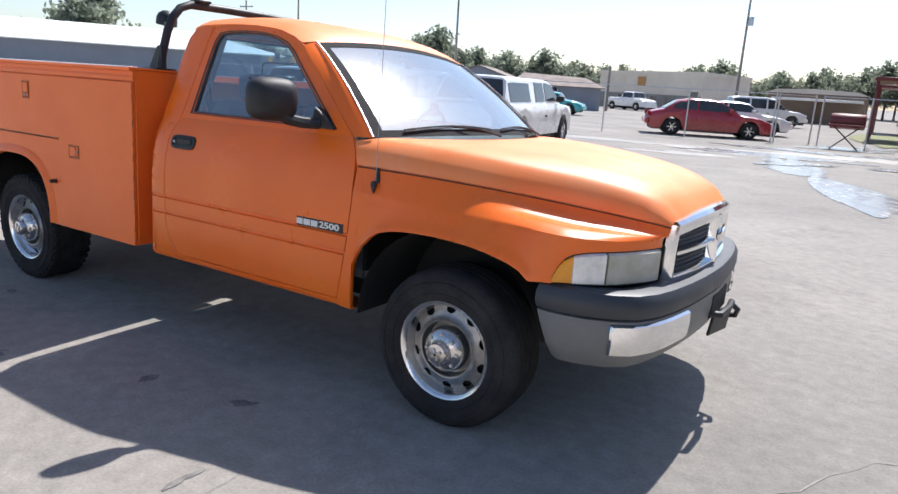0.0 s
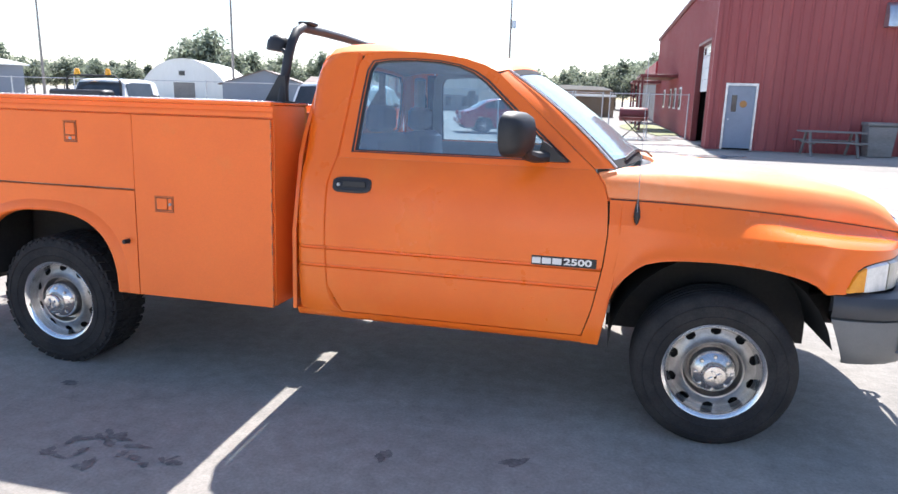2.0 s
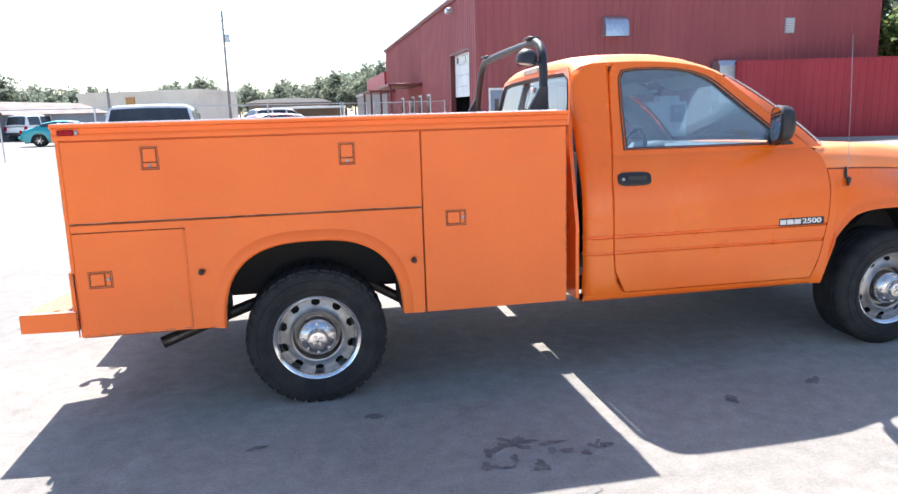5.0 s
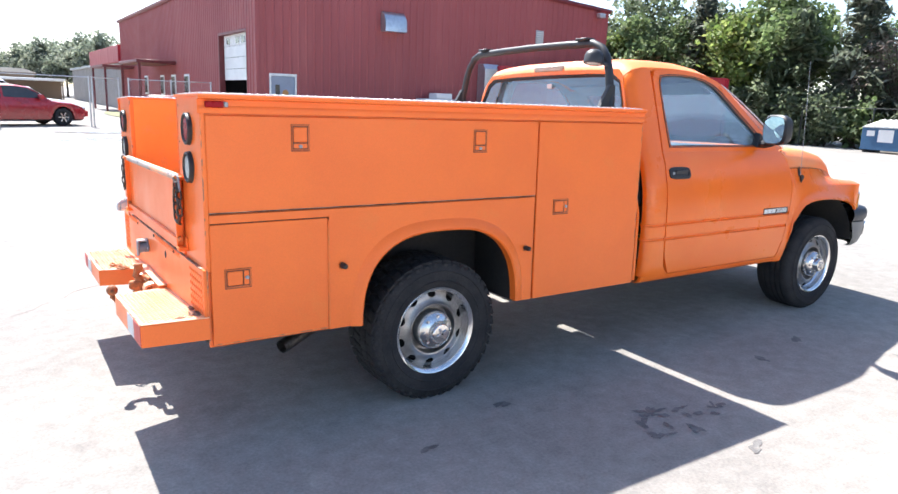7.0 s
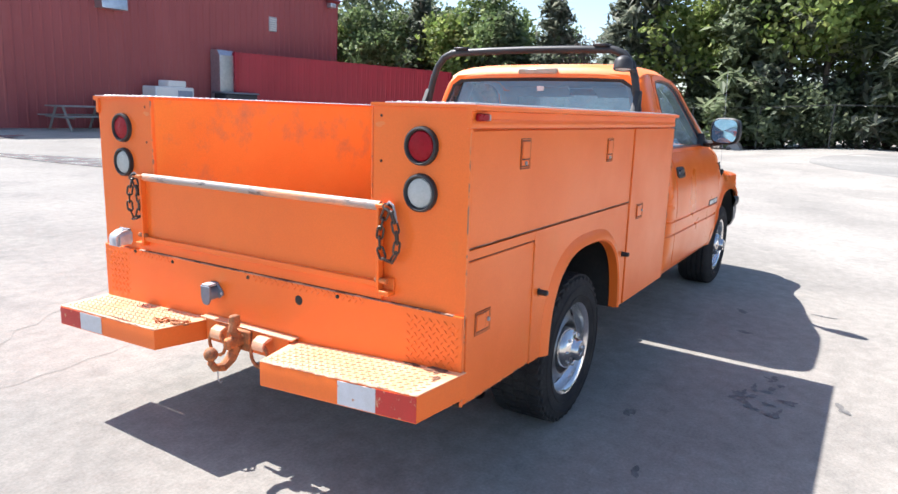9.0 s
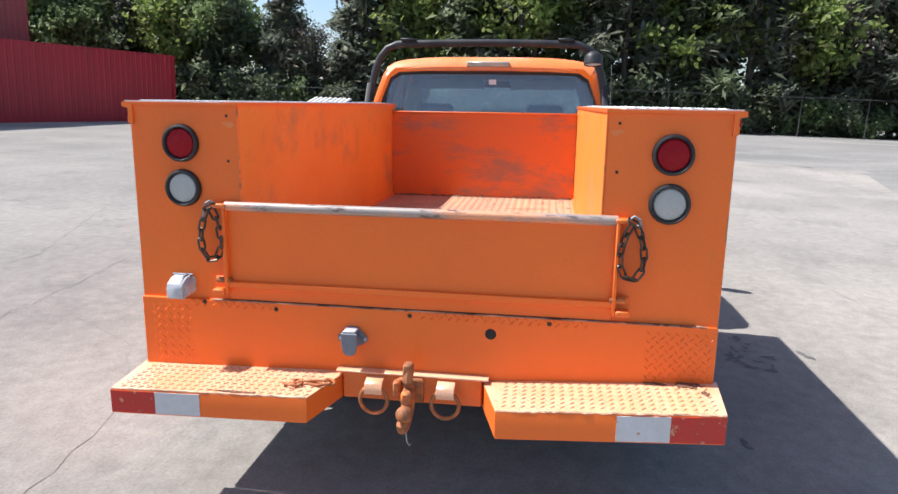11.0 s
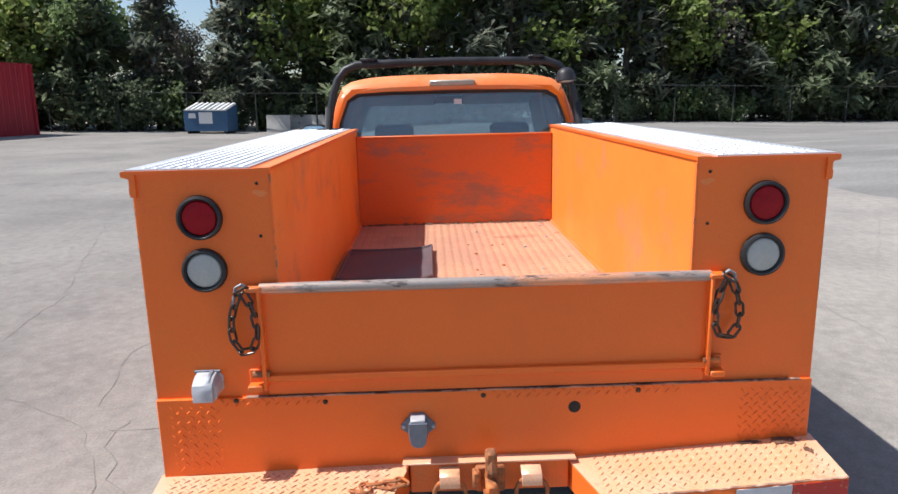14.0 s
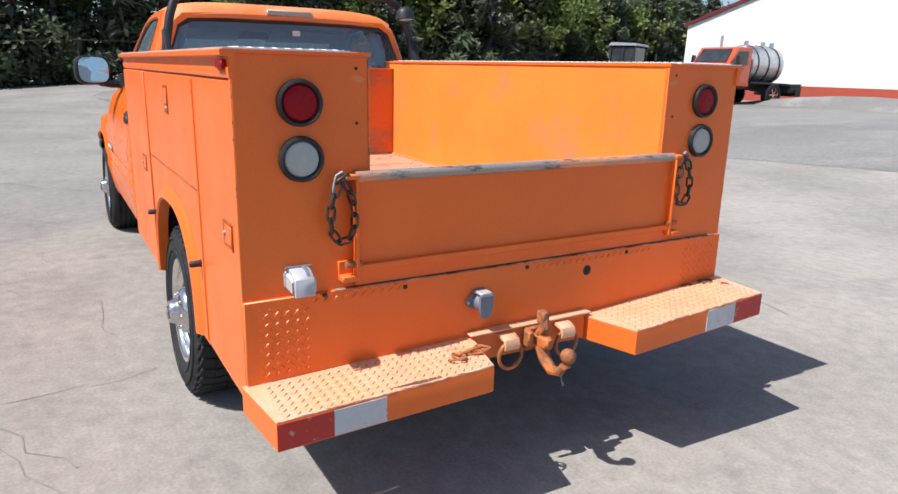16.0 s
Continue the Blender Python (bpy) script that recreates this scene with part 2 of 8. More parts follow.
paint_worn = material("worn_orange_paint", (0.86, 0.17, 0.016), 0.55, second=(0.68, 0.19, 0.05), scale=5, fine=140, fine_amount=0.1, bump=0.1,
                      bump_scale=60, third=(0.26, 0.12, 0.08), third_scale=6, third_mix=(0.66, 0.74))
bed_paint = material("rusty_bed_floor", (0.56, 0.295, 0.175), 0.75, second=(0.48, 0.25, 0.16), scale=3.0, mix=(0.4, 0.6), fine=120, fine_amount=0.18, bump=0.12,
                     bump_scale=90, third=(0.36, 0.15, 0.09), third_scale=2.2, third_mix=(0.56, 0.68))
step_paint = material("worn_step_paint", (0.85, 0.425, 0.22), 0.36, coat=0.25, spec=1.0, second=(0.82, 0.49, 0.31), scale=6, fine=150, fine_amount=0.12, bump=0.08, bump_scale=90,
                      third=(0.46, 0.21, 0.12), third_scale=5, third_mix=(0.61, 0.70))
rear_glass = glass("dark_rear_glass", (0.64, 0.80, 0.88), 1.9, 0.07)
disc_metal = material("dull_silver_wheel_disc", (0.36, 0.35, 0.34), 0.40, 0.85, second=(0.26, 0.25, 0.24), scale=16, fine=160, fine_amount=0.12, rough_var=0.10)
paint_scuffed = material("scuffed_orange_paint", (0.70, 0.145, 0.022), 0.5, second=(0.64, 0.15, 0.035), scale=2.5, fine=120, fine_amount=0.06, bump=0.06, bump_scale=50,
                         third=(0.34, 0.15, 0.10), third_scale=4.5, third_mix=(0.53, 0.68), spec=0.4, stretch=(1, 0.4, 1.2))
dirt_m = material("dark_bed_dirt", (0.11, 0.06, 0.04), 0.95, second=(0.20, 0.09, 0.05), scale=20, fine=120, fine_amount=0.3, bump=0.3, bump_scale=120)
rust_edge = material("rusty_worn_lip", (0.48, 0.24, 0.15), 0.65, second=(0.78, 0.50, 0.34), scale=14, mix=(0.45, 0.58), fine=150, fine_amount=0.2, third=(0.22, 0.11, 0.07), third_scale=18, third_mix=(0.55, 0.62))
chipped_edge = material("chipped_paint_edge", (0.88, 0.19, 0.03), 0.55, second=(0.80, 0.24, 0.08), scale=8, fine=160, fine_amount=0.1, third=(0.30, 0.15, 0.09), third_scale=16, third_mix=(0.50, 0.56))
latch_edge = material("chipped_latch_frame", (0.62, 0.125, 0.018), 0.5, second=(0.42, 0.09, 0.02), scale=14, fine=160, fine_amount=0.15)
rail_paint = material("worn_rail_paint", (0.36, 0.31, 0.28), 0.5, 0.3, second=(0.72, 0.33, 0.18), scale=3.2, mix=(0.50, 0.62), fine=160, fine_amount=0.15, third=(0.13, 0.10, 0.09), third_scale=8, third_mix=(0.55, 0.62), stretch=(3, 0.7, 3))
worn_line = material("worn_door_edge", (0.30, 0.20, 0.15), 0.6, 0.2, second=(0.66, 0.40, 0.26), scale=7, mix=(0.46, 0.60), fine=200, fine_amount=0.2, third=(0.12, 0.06, 0.04), third_scale=11, third_mix=(0.52, 0.58))
latch_gap_brown = material("dark_latch_brown", (0.15, 0.05, 0.025), 0.7, second=(0.08, 0.03, 0.02), scale=20, fine=160, fine_amount=0.2)
# browner and darker than the step plate they stand on
step_lug = material("dark_tread_lugs", (0.68, 0.36, 0.20), 0.6, second=(0.46, 0.24, 0.15), scale=8, fine=160, fine_amount=0.2)
alu = material("aluminium_tread_plate", (0.74, 0.75, 0.76), 0.45, 0.45, second=(0.58, 0.59, 0.60), scale=5, fine=200, fine_amount=0.08)
chrome = material("chrome", (0.78, 0.79, 0.80), 0.10, 1.0, second=(0.66, 0.66, 0.66), scale=6, fine=90, fine_amount=0.04, rough_var=0.06)
rim_chrome = material("bright_rim_chrome", (0.80, 0.80, 0.80), 0.18, 0.9, second=(0.66, 0.65, 0.64), scale=10, fine=160, fine_amount=0.08, rough_var=0.08)
wheel_chrome = material("dull_wheel_chrome", (0.66, 0.65, 0.64), 0.20, 0.92, second=(0.48, 0.46, 0.44), scale=14, fine=160, fine_amount=0.1, rough_var=0.10)
rubber = material("tyre_rubber", (0.026, 0.026, 0.028), 0.92, second=(0.042, 0.041, 0.041), scale=9, fine=120, fine_amount=0.2, bump=0.08, bump_scale=120, spec=0.15)
black = material("black_plastic", (0.018, 0.018, 0.02), 0.5, second=(0.03, 0.03, 0.032), scale=8, fine=150, fine_amount=0.12, spec=0.4)
gray_trim = material("grey_bumper_plastic", (0.030, 0.034, 0.042), 0.5, second=(0.042, 0.046, 0.055), scale=6, fine=200, fine_amount=0.1, bump=0.05, bump_scale=200)
gray_paint = material("grey_painted_bumper", (0.135, 0.138, 0.14), 0.5, second=(0.165, 0.166, 0.165), scale=5, fine=160, fine_amount=0.06)
dark = material("dark_underside", (0.014, 0.014, 0.015), 0.8, second=(0.03, 0.027, 0.024), scale=6, fine=60, fine_amount=0.25)
rust = material("rusty_steel", (0.42, 0.15, 0.05), 0.7, 0.1, second=(0.20, 0.09, 0.045), scale=22, fine=150, fine_amount=0.25, bump=0.2, bump_scale=120,
                third=(0.70, 0.19, 0.04), third_scale=8, third_mix=(0.5, 0.6))
steel = material("dark_chain_steel", (0.10, 0.085, 0.075), 0.42, 0.75, second=(0.05, 0.04, 0.034), scale=40, fine=150, fine_amount=0.2)
cast_light = material("light_grey_cast_socket", (0.52, 0.53, 0.55), 0.5, 0.1, second=(0.42, 0.43, 0.45), scale=30, fine=120, fine_amount=0.1)
cast_gray = material("grey_cast_socket", (0.38, 0.39, 0.41), 0.5, 0.2, second=(0.28, 0.29, 0.31), scale=30, fine=120, fine_amount=0.1)
blue_gray = material("blue_grey_socket", (0.19, 0.21, 0.25), 0.5, 0.1, second=(0.14, 0.155, 0.19), scale=30, fine=120, fine_amount=0.1)
red_lens = material("red_lens", (0.27, 0.002, 0.008), 0.3, second=(0.33, 0.003, 0.012), spec=0.2, scale=40, fine=300, fine_amount=0.15, bump=0.25, bump_scale=320)
white_lens = material("clear_lens", (0.46, 0.47, 0.45), 0.25, second=(0.38, 0.40, 0.37), scale=30, fine=300, fine_amount=0.1, bump=0.2, bump_scale=320)
amber_lens = material("amber_lens", (0.80, 0.33, 0.02), 0.2, second=(0.72, 0.27, 0.015), scale=30, fine=200, fine_amount=0.05, bump=0.15, bump_scale=260)
lamp_lens = material("hazed_headlamp_lens", (0.40, 0.38, 0.30), 0.2, second=(0.48, 0.46, 0.40), scale=12, fine=200, fine_amount=0.05, bump=0.08, bump_scale=260)
turn_lens = material("clear_turn_lens", (0.80, 0.80, 0.78), 0.14, 0.3, second=(0.62, 0.62, 0.61), scale=20, fine=200, fine_amount=0.06, bump=0.2, bump_scale=240)
tape_red = material("worn_red_tape", (0.52, 0.025, 0.02), 0.45, second=(0.46, 0.03, 0.02), scale=10, fine=200, fine_amount=0.08,
                    third=(0.55, 0.28, 0.16), third_scale=20, third_mix=(0.57, 0.61))
tape_white = material("worn_white_tape", (0.62, 0.62, 0.64), 0.45, second=(0.54, 0.53, 0.53), scale=10, fine=200, fine_amount=0.06,
                      third=(0.48, 0.22, 0.10), third_scale=30, third_mix=(0.60, 0.64))
seat_cloth = material("blue_grey_seat_cloth", (0.07, 0.10, 0.15), 0.9, second=(0.09, 0.12, 0.17), scale=10, fine=300, fine_amount=0.2)
dash_plastic = material("grey_dash_plastic", (0.30, 0.31, 0.31), 0.55, second=(0.25, 0.26, 0.26), scale=8, fine=200, fine_amount=0.06)
mirror_glass = material("mirror_glass", (0.85, 0.87, 0.9), 0.02, 1.0, fine_amount=0.0, rough_var=0.0)
cab_glass = glass("tinted_cab_glass", (0.70, 0.84, 0.92), 1.95, 0.115)
clear_glass = glass("dusty_glare_windscreen_glass", (0.68, 0.84, 0.92), 2.9, 0.11, 0.10, 2.2)
badge_white = material("badge_white", (0.75, 0.75, 0.72), 0.4, fine_amount=0.03)
mat_brown = material("dark_brown_rubber_mat", (0.105, 0.075, 0.082), 0.5, second=(0.14, 0.105, 0.11), scale=6, fine=160, fine_amount=0.2, bump=0.08)


# ---- the service truck: rear axle at x 0, front axle at x 3.42, centre line y 0, front towards +x ----
truck = thing("service_truck", "orange pickup truck with a utility service body parked on the lot", "truck")

SIDE_Z = [0.42, 0.455, 0.50, 0.60, 0.688, 0.693, 0.701, 0.707, 0.74, 0.776, 0.781, 0.789, 0.796, 0.86, 0.94, 1.02, 1.09, 1.15, 1.19, 1.215]
SIDE_W = [0.940, 0.958, 0.972, 0.984, 0.987, 0.977, 0.976, 0.986, 0.987, 0.988, 0.978, 0.977, 0.989, 0.989, 0.985, 0.975, 0.958, 0.936, 0.914, 0.897]


def half_width(z):
    """Half the cab's width at a height."""
    if z <= 1.215:
        return interp(z, SIDE_Z, SIDE_W)
    return 0.897 - (z - 1.215) * 0.36


def door_rear(z):
    return interp(z, [0.46, 0.48, 0.53, 0.62, 0.85, 1.10, 1.215, 1.45, 1.72], [1.70, 1.66, 1.622, 1.605, 1.598, 1.600, 1.625, 1.648, 1.668])


def door_front(z):
    return interp(z, [0.46, 0.60, 0.80, 0.95, 1.08, 1.16, 1.215], [2.825, 2.865, 2.900, 2.912, 2.905, 2.880, 2.838])


def inward(d):
    def move(p):
        return Vector((p.x, p.y + (d if p.y < 0 else -d), p.z))
    return move


def cab_side(y_sign):
    s = y_sign
    zs = [z for z in SIDE_Z if z >= 0.47]
    zs[0] = 0.472
    door_rows = [[(lerp(door_rear(z), door_front(z), k / 16), s * half_width(z), z) for k in range(17)] for z in zs]
    door = part("door", Geo().solid(door_rows, inward(0.03)), paint, truck, "orange cab door with a black pull handle")
    # frame of the door window
    outer = [(1.628, 1.2155), (1.640, 1.33), (1.652, 1.48), (1.672, 1.66), (1.70, 1.712), (1.80, 1.722), (1.95, 1.724), (2.08, 1.716), (2.20, 1.698), (2.30, 1.668),
             (2.37, 1.628), (2.52, 1.495), (2.70, 1.335), (2.838, 1.2155), (2.6, 1.2155), (2.3, 1.2155), (2.0, 1.2155), (1.8, 1.2155)]
    inner = [(1.706, 1.250), (1.710, 1.34), (1.716, 1.48), (1.728, 1.63), (1.750, 1.672), (1.82, 1.683), (1.95, 1.686), (2.07, 1.680), (2.17, 1.662), (2.25, 1.632),
             (2.31, 1.592), (2.45, 1.468), (2.61, 1.330), (2.705, 1.250), (2.5, 1.250), (2.25, 1.250), (2.0, 1.250), (1.82, 1.250)]

    def wall(p, d=0.0):
        return (p[0], s * (half_width(p[1]) - d), p[1])
    part("window_frame", Geo().ring([wall(p) for p in outer], [wall(p) for p in inner], inward(0.03)), paint, door)
    mid = [(lerp(o[0], i[0], 0.80), lerp(o[1], i[1], 0.80)) for o, i in zip(outer, inner)]
    inn = [(lerp(o[0], i[0], 1.16), lerp(o[1], i[1], 1.16)) for o, i in zip(outer, inner)]
    part("window_seal", Geo().ring([wall(p, -0.004) for p in mid], [wall(p, 0.006) for p in inn], inward(0.012)), black, door, "black rubber window seal")
    cx, cz = 2.05, 1.45
    rows = [[wall((lerp(cx, p[0], k), lerp(cz, p[1], k)), 0.014) for p in inner] for k in (0.02, 0.5, 1.0)]
    pane = part("window_pane", Geo().grid(rows, close_u=True), cab_glass, door, "tinted door glass")
    # handle: a bezel round a dish with the pull in it
    hy, hx, hz = half_width(1.09), 1.722, 1.092
    bez = [(hx + 0.096 * math.copysign(abs(math.cos(a)) ** 0.45, math.cos(a)), hz + 0.036 * math.copysign(abs(math.sin(a)) ** 0.6, math.sin(a))) for a in [2 * math.pi * k / 28 for k in range(28)]]
    small = [(hx + (p[0] - hx) * 0.80, hz + (p[1] - hz) * 0.66) for p in bez]
    g = Geo().ring([(p[0], s * (hy + 0.006 - (p[1] - hz) * 0.3), p[1]) for p in bez], [(p[0], s * (hy + 0.010 - (p[1] - hz) * 0.3), p[1]) for p in small], inward(0.02))
    g.box(hx - 0.045, hx + 0.07, s * (hy - 0.006), s * (hy + 0.010), hz - 0.010, hz + 0.020, 0.004)
    g.grid([[(hx + dx, s * (hy + 0.004 - dz * 0.3), hz + dz) for dx in (-0.082, 0.082)] for dz in (-0.027, 0.027)])
    handle = part("handle", g, black, door, "black door pull handle")
    g = Geo().lathe([(0.0, 0.0), (0.008, 0.0), (0.009, -0.01)], 14, Matrix.Translation((hx - 0.066, s * (hy + 0.012), hz)) @ pose(0, 0, 0, -90 * s))
    part("key_lock", g, cast_gray, door)
    # badge with lettering
    g = Geo().box(2.590, 2.876, s * 0.986, s * 0.992, 0.787, 0.830, 0.003)
    part("badge_plate", g, black, door, "black nameplate with raised white marks")
    cu = bpy.data.curves.new("badge_lettering", "FONT")
    cu.body = "2500"
    cu.size, cu.extrude, cu.align_x, cu.align_y = 0.041, 0.0012, "LEFT", "CENTER"
    cu.offset = 0.0011
    tmp = new("badge_lettering_curve", cu)
    bpy.context.view_layer.update()
    me = bpy.data.meshes.new_from_object(tmp.evaluated_get(bpy.context.evaluated_depsgraph_get()))
    bpy.data.objects.remove(tmp)
    me.materials.clear()
    me.materials.append(badge_white)
    let = new("badge_lettering", me)
    let.parent = door
    let.matrix_basis = pose(2.733, s * 0.9935, 0.809, 90, 0, 0 if s < 0 else 180) @ Matrix.Diagonal((1.50, 0.96, 1, 1))
    tagged(let, "raised white numerals on the door badge")
    for a, b in ((-0.0930, -0.0680), (-0.0640, -0.0370), (-0.0330, -0.0060)):
        bar = part("badge_bar", Geo().box(a, b, -0.0143, 0.0143, -0.0012, 0.0012, 0.0004), badge_white, door, "plain white bar on the door badge")
        bar.matrix_basis = let.matrix_basis
    # cab corner behind the door, bent round to the back
    rows = []
    for z in [0.468, 0.485, 0.50, 0.53, 0.60, 0.688, 0.693, 0.701, 0.707, 0.74, 0.776, 0.781, 0.789, 0.796, 0.90, 1.0, 1.09, 1.15, 1.215, 1.30, 1.42, 1.55, 1.62, 1.652, 1.676, 1.692, 1.705, 1.716]:
        w, xr, xb = half_width(z), door_rear(z) - 0.010, max(back_x(z), interp(z, [1.60, 1.652, 1.676, 1.705, 1.716], [1.44, 1.46, 1.475, 1.51, 1.55]))
        w0 = w
        rows.append([(xr, s * w, z), (lerp(xr, xb + 0.065, 0.5), s * w0, z), (xb + 0.065, s * w0, z), (xb + 0.035, s * (w0 - 0.006), z), (xb + 0.014, s * (w0 - 0.020), z),
                     (xb + 0.004, s * (w0 - 0.036), z), (xb, s * (w0 - 0.055), z)])
    part("cab_corner", Geo().solid(rows, lambda p: Vector((p.x + 0.02, p.y - s * 0.02, p.z))), paint, truck)
    # rocker below the door
    rows = [[(x, s * w, z) for x in (1.44, 1.8, 2.2, 2.6, 2.90)] for z, w in ((0.466, 0.958), (0.45, 0.955), (0.432, 0.942), (0.424, 0.92), (0.43, 0.80))]
    part("rocker_panel", Geo().solid(rows, lambda p: Vector((p.x, p.y - s * 0.02, p.z + 0.004))), paint, truck)
    # dark jamb behind the door gaps
    for f in (door_rear, door_front):
        strip = [[(f(z) + d, s * (half_width(z) - 0.034), z) for d in (-0.03, 0.03)] for z in ([z for z in zs if z < 1.20] + ([1.215, 1.30, 1.45, 1.58, 1.69] if f is door_rear else []))]
        part("door_jamb", Geo().solid(strip, inward(0.01)), dark, truck)
    # A pillar and the moulding along the windscreen
    n = 10
    a = [(lerp(2.37, 2.838, k / n), s * (half_width(lerp(1.628, 1.219, k / n))), lerp(1.628, 1.219, k / n)) for k in range(n + 1)]
    e = [screen_point(s * 1.0, 1 - k / n) for k in range(n + 1)]
    mid2 = [Vector(p).lerp(Vector(q), 0.5) + Vector((0.004, s * 0.004, 0.002)) for p, q in zip(a, e)]
    part("windscreen_pillar", Geo().grid([a, mid2, e]), paint, truck)
    part("windscreen_moulding", Geo().tube([Vector(p) + Vector((0.006, s * 0.006, 0.006)) for p in e], 0.0045, 6), alu, truck, "bright windscreen moulding")
    # mirror on its arm
    mir = thing_part("door_mirror", truck)
    rows = []
    for u, k in ((0.0, 0.90), (0.010, 1.0), (0.038, 0.98), (0.064, 0.86), (0.082, 0.6), (0.090, 0.2)):
        rows.append([(2.475 + u, s * (1.085 + 0.120 * k * math.copysign(abs(math.cos(t)) ** 0.6, math.cos(t))), 1.360 + 0.098 * k * math.copysign(abs(math.sin(t)) ** 0.6, math.sin(t)))
                     for t in [2 * math.pi * j / 24 for j in range(24)]])
    g = Geo().grid(rows, close_u=True)
    g.f.append(tuple(range(len(g.v) - 24, len(g.v))))
    turn = Matrix.Translation((2.53, s * 1.085, 1.36)) @ pose(0, 0, 0, 0, 0, s * 22) @ Matrix.Translation((-2.53, -s * 1.085, -1.36))
    g.v = [tuple(turn @ Vector(p)) for p in g.v]
    part("mirror_housing", g, black, mir, "black plastic mirror housing")
    g = Geo().grid([[(2.4745 + 0.05 * math.sin(t) * k * 0.098, s * (1.085 + 0.102 * k * math.copysign(abs(math.cos(t)) ** 0.6, math.cos(t))), 1.360 + 0.086 * k * math.copysign(abs(math.sin(t)) ** 0.6, math.sin(t)))
                     for t in [2 * math.pi * j / 24 for j in range(24)]] for k in (0.01, 1.0)], close_u=True)
    g.v = [tuple(turn @ Vector(p)) for p in g.v]
    part("mirror_face", g, mirror_glass, mir, "silvered mirror glass")
    g = Geo().prism([(2.575, 1.240), (2.720, 1.240), (2.632, 1.318), (2.600, 1.335)], "y", s * 0.855, s * 0.900, 0.004)
    g.tube([(2.62, s * 0.89, 1.262), (2.575, s * 0.95, 1.262), (2.545, s * 1.02, 1.275), (2.54, s * 1.06, 1.30)], 0.026, 8)
    part("mirror_arm", g, black, mir)
    return door


def thing_part(name, parent, label=""):
    """A part that only gathers its own pieces."""
    ob = new(name)
    ob.empty_display_size = 0.05
    ob.parent = parent
    if label:
        tagged(ob, label)
    return ob


def back_x(z):
    return interp(z, [0.44, 1.20, 1.30, 1.72], [1.400, 1.400, 1.405, 1.466])


def screen_point(v, u):
    """A point of the windscreen: v from -1 to 1 across, u from 0 at the foot to 1 at the top."""
    foot = Vector((2.925 + 0.15 * (1 - v * v), 0.868 * v, 1.222 + 0.02 * (1 - v * v)))
    top = Vector((2.40 + 0.055 * (1 - v * v), 0.688 * v, 1.645 + 0.042 * (1 - v * v)))
    p = foot.lerp(top, u)
    return p + Vector((0.5, 0, 0.55)).normalized() * 0.022 * 4 * u * (1 - u)


for sgn in (-1, 1):
    cab_side(sgn)

pane = part("windscreen", Geo().grid([[screen_point(-1 + 2 * j / 20, i / 12) for j in range(21)] for i in range(13)]), clear_glass, truck, "raked windscreen glass")
g = Geo().grid([[screen_point(-1 + 2 * j / 20, u) + Vector((0.0018, 0, 0.0018)) for j in range(21)] for u in (0.935, 1.0)])
g.grid([[screen_point(v, i / 12) + Vector((0.0018, 0, 0.0018)) for v in (0.925, 1.0)] for i in range(13)])
g.grid([[screen_point(-v, i / 12) + Vector((0.0018, 0, 0.0018)) for v in (0.925, 1.0)] for i in range(13)])
g.grid([[screen_point(-1 + 2 * j / 20, u) + Vector((0.0018, 0, 0.0018)) for j in range(21)] for u in (0.0, 0.06)])
part("windscreen_border", g, rubber, truck, "black border band of the windscreen")

# roof
ROOF_X = [1.462, 1.475, 1.51, 1.58, 1.70, 1.85, 2.0, 2.15, 2.28, 2.36, 2.42, 2.455]
ROOF_Z = [1.715, 1.745, 1.770, 1.784, 1.794, 1.797, 1.794, 1.778, 1.750, 1.724, 1.706, 1.688]


def roof_edge(x):
    return interp(x, [1.46, 1.475, 1.51, 1.6, 1.95, 2.2, 2.37, 2.455], [1.652, 1.676, 1.705, 1.724, 1.728, 1.702, 1.636, 1.600])


rows = []
for x, z in zip(ROOF_X[:-2], ROOF_Z[:-2]):
    ze = roof_edge(x)
    we = half_width(ze) * (1 - 0.075 * max(0.0, (1.55 - x) / 0.088) ** 2)
    fwd = max(0.0, (x - 2.0) / 0.36)
    row = []
    for k in range(-12, 13):
        v = k / 12
        f = lerp((1 - abs(v) ** 4.0) ** 0.55 if abs(v) < 1 else 0, 1 - v * v, 0.55 * fwd)
        row.append((x + 0.04 * fwd * (1 - v * v), we * v, lerp(ze, z, f)))
    rows.append(row)
rows.append([tuple(screen_point(k / 12, 1.0) + Vector((0.0, 0, 0.006))) for k in range(-12, 13)])
rows.append([tuple(screen_point(k / 12, 1.0) + Vector((0.006, 0, 0.001))) for k in range(-12, 13)])
part("roof", Geo().solid(rows, lambda p: Vector((p.x, p.y * 0.985, p.z - (0.02 if p.x < 2.35 else 0.004)))), paint_top, truck, "pale orange cab roof")
g = Geo().box(1.452, 1.50, -0.145, 0.145, 1.714, 1.752, 0.008)
part("high_brake_lamp", g, lamp_lens, truck, "weathered high brake lamp on the roof edge")

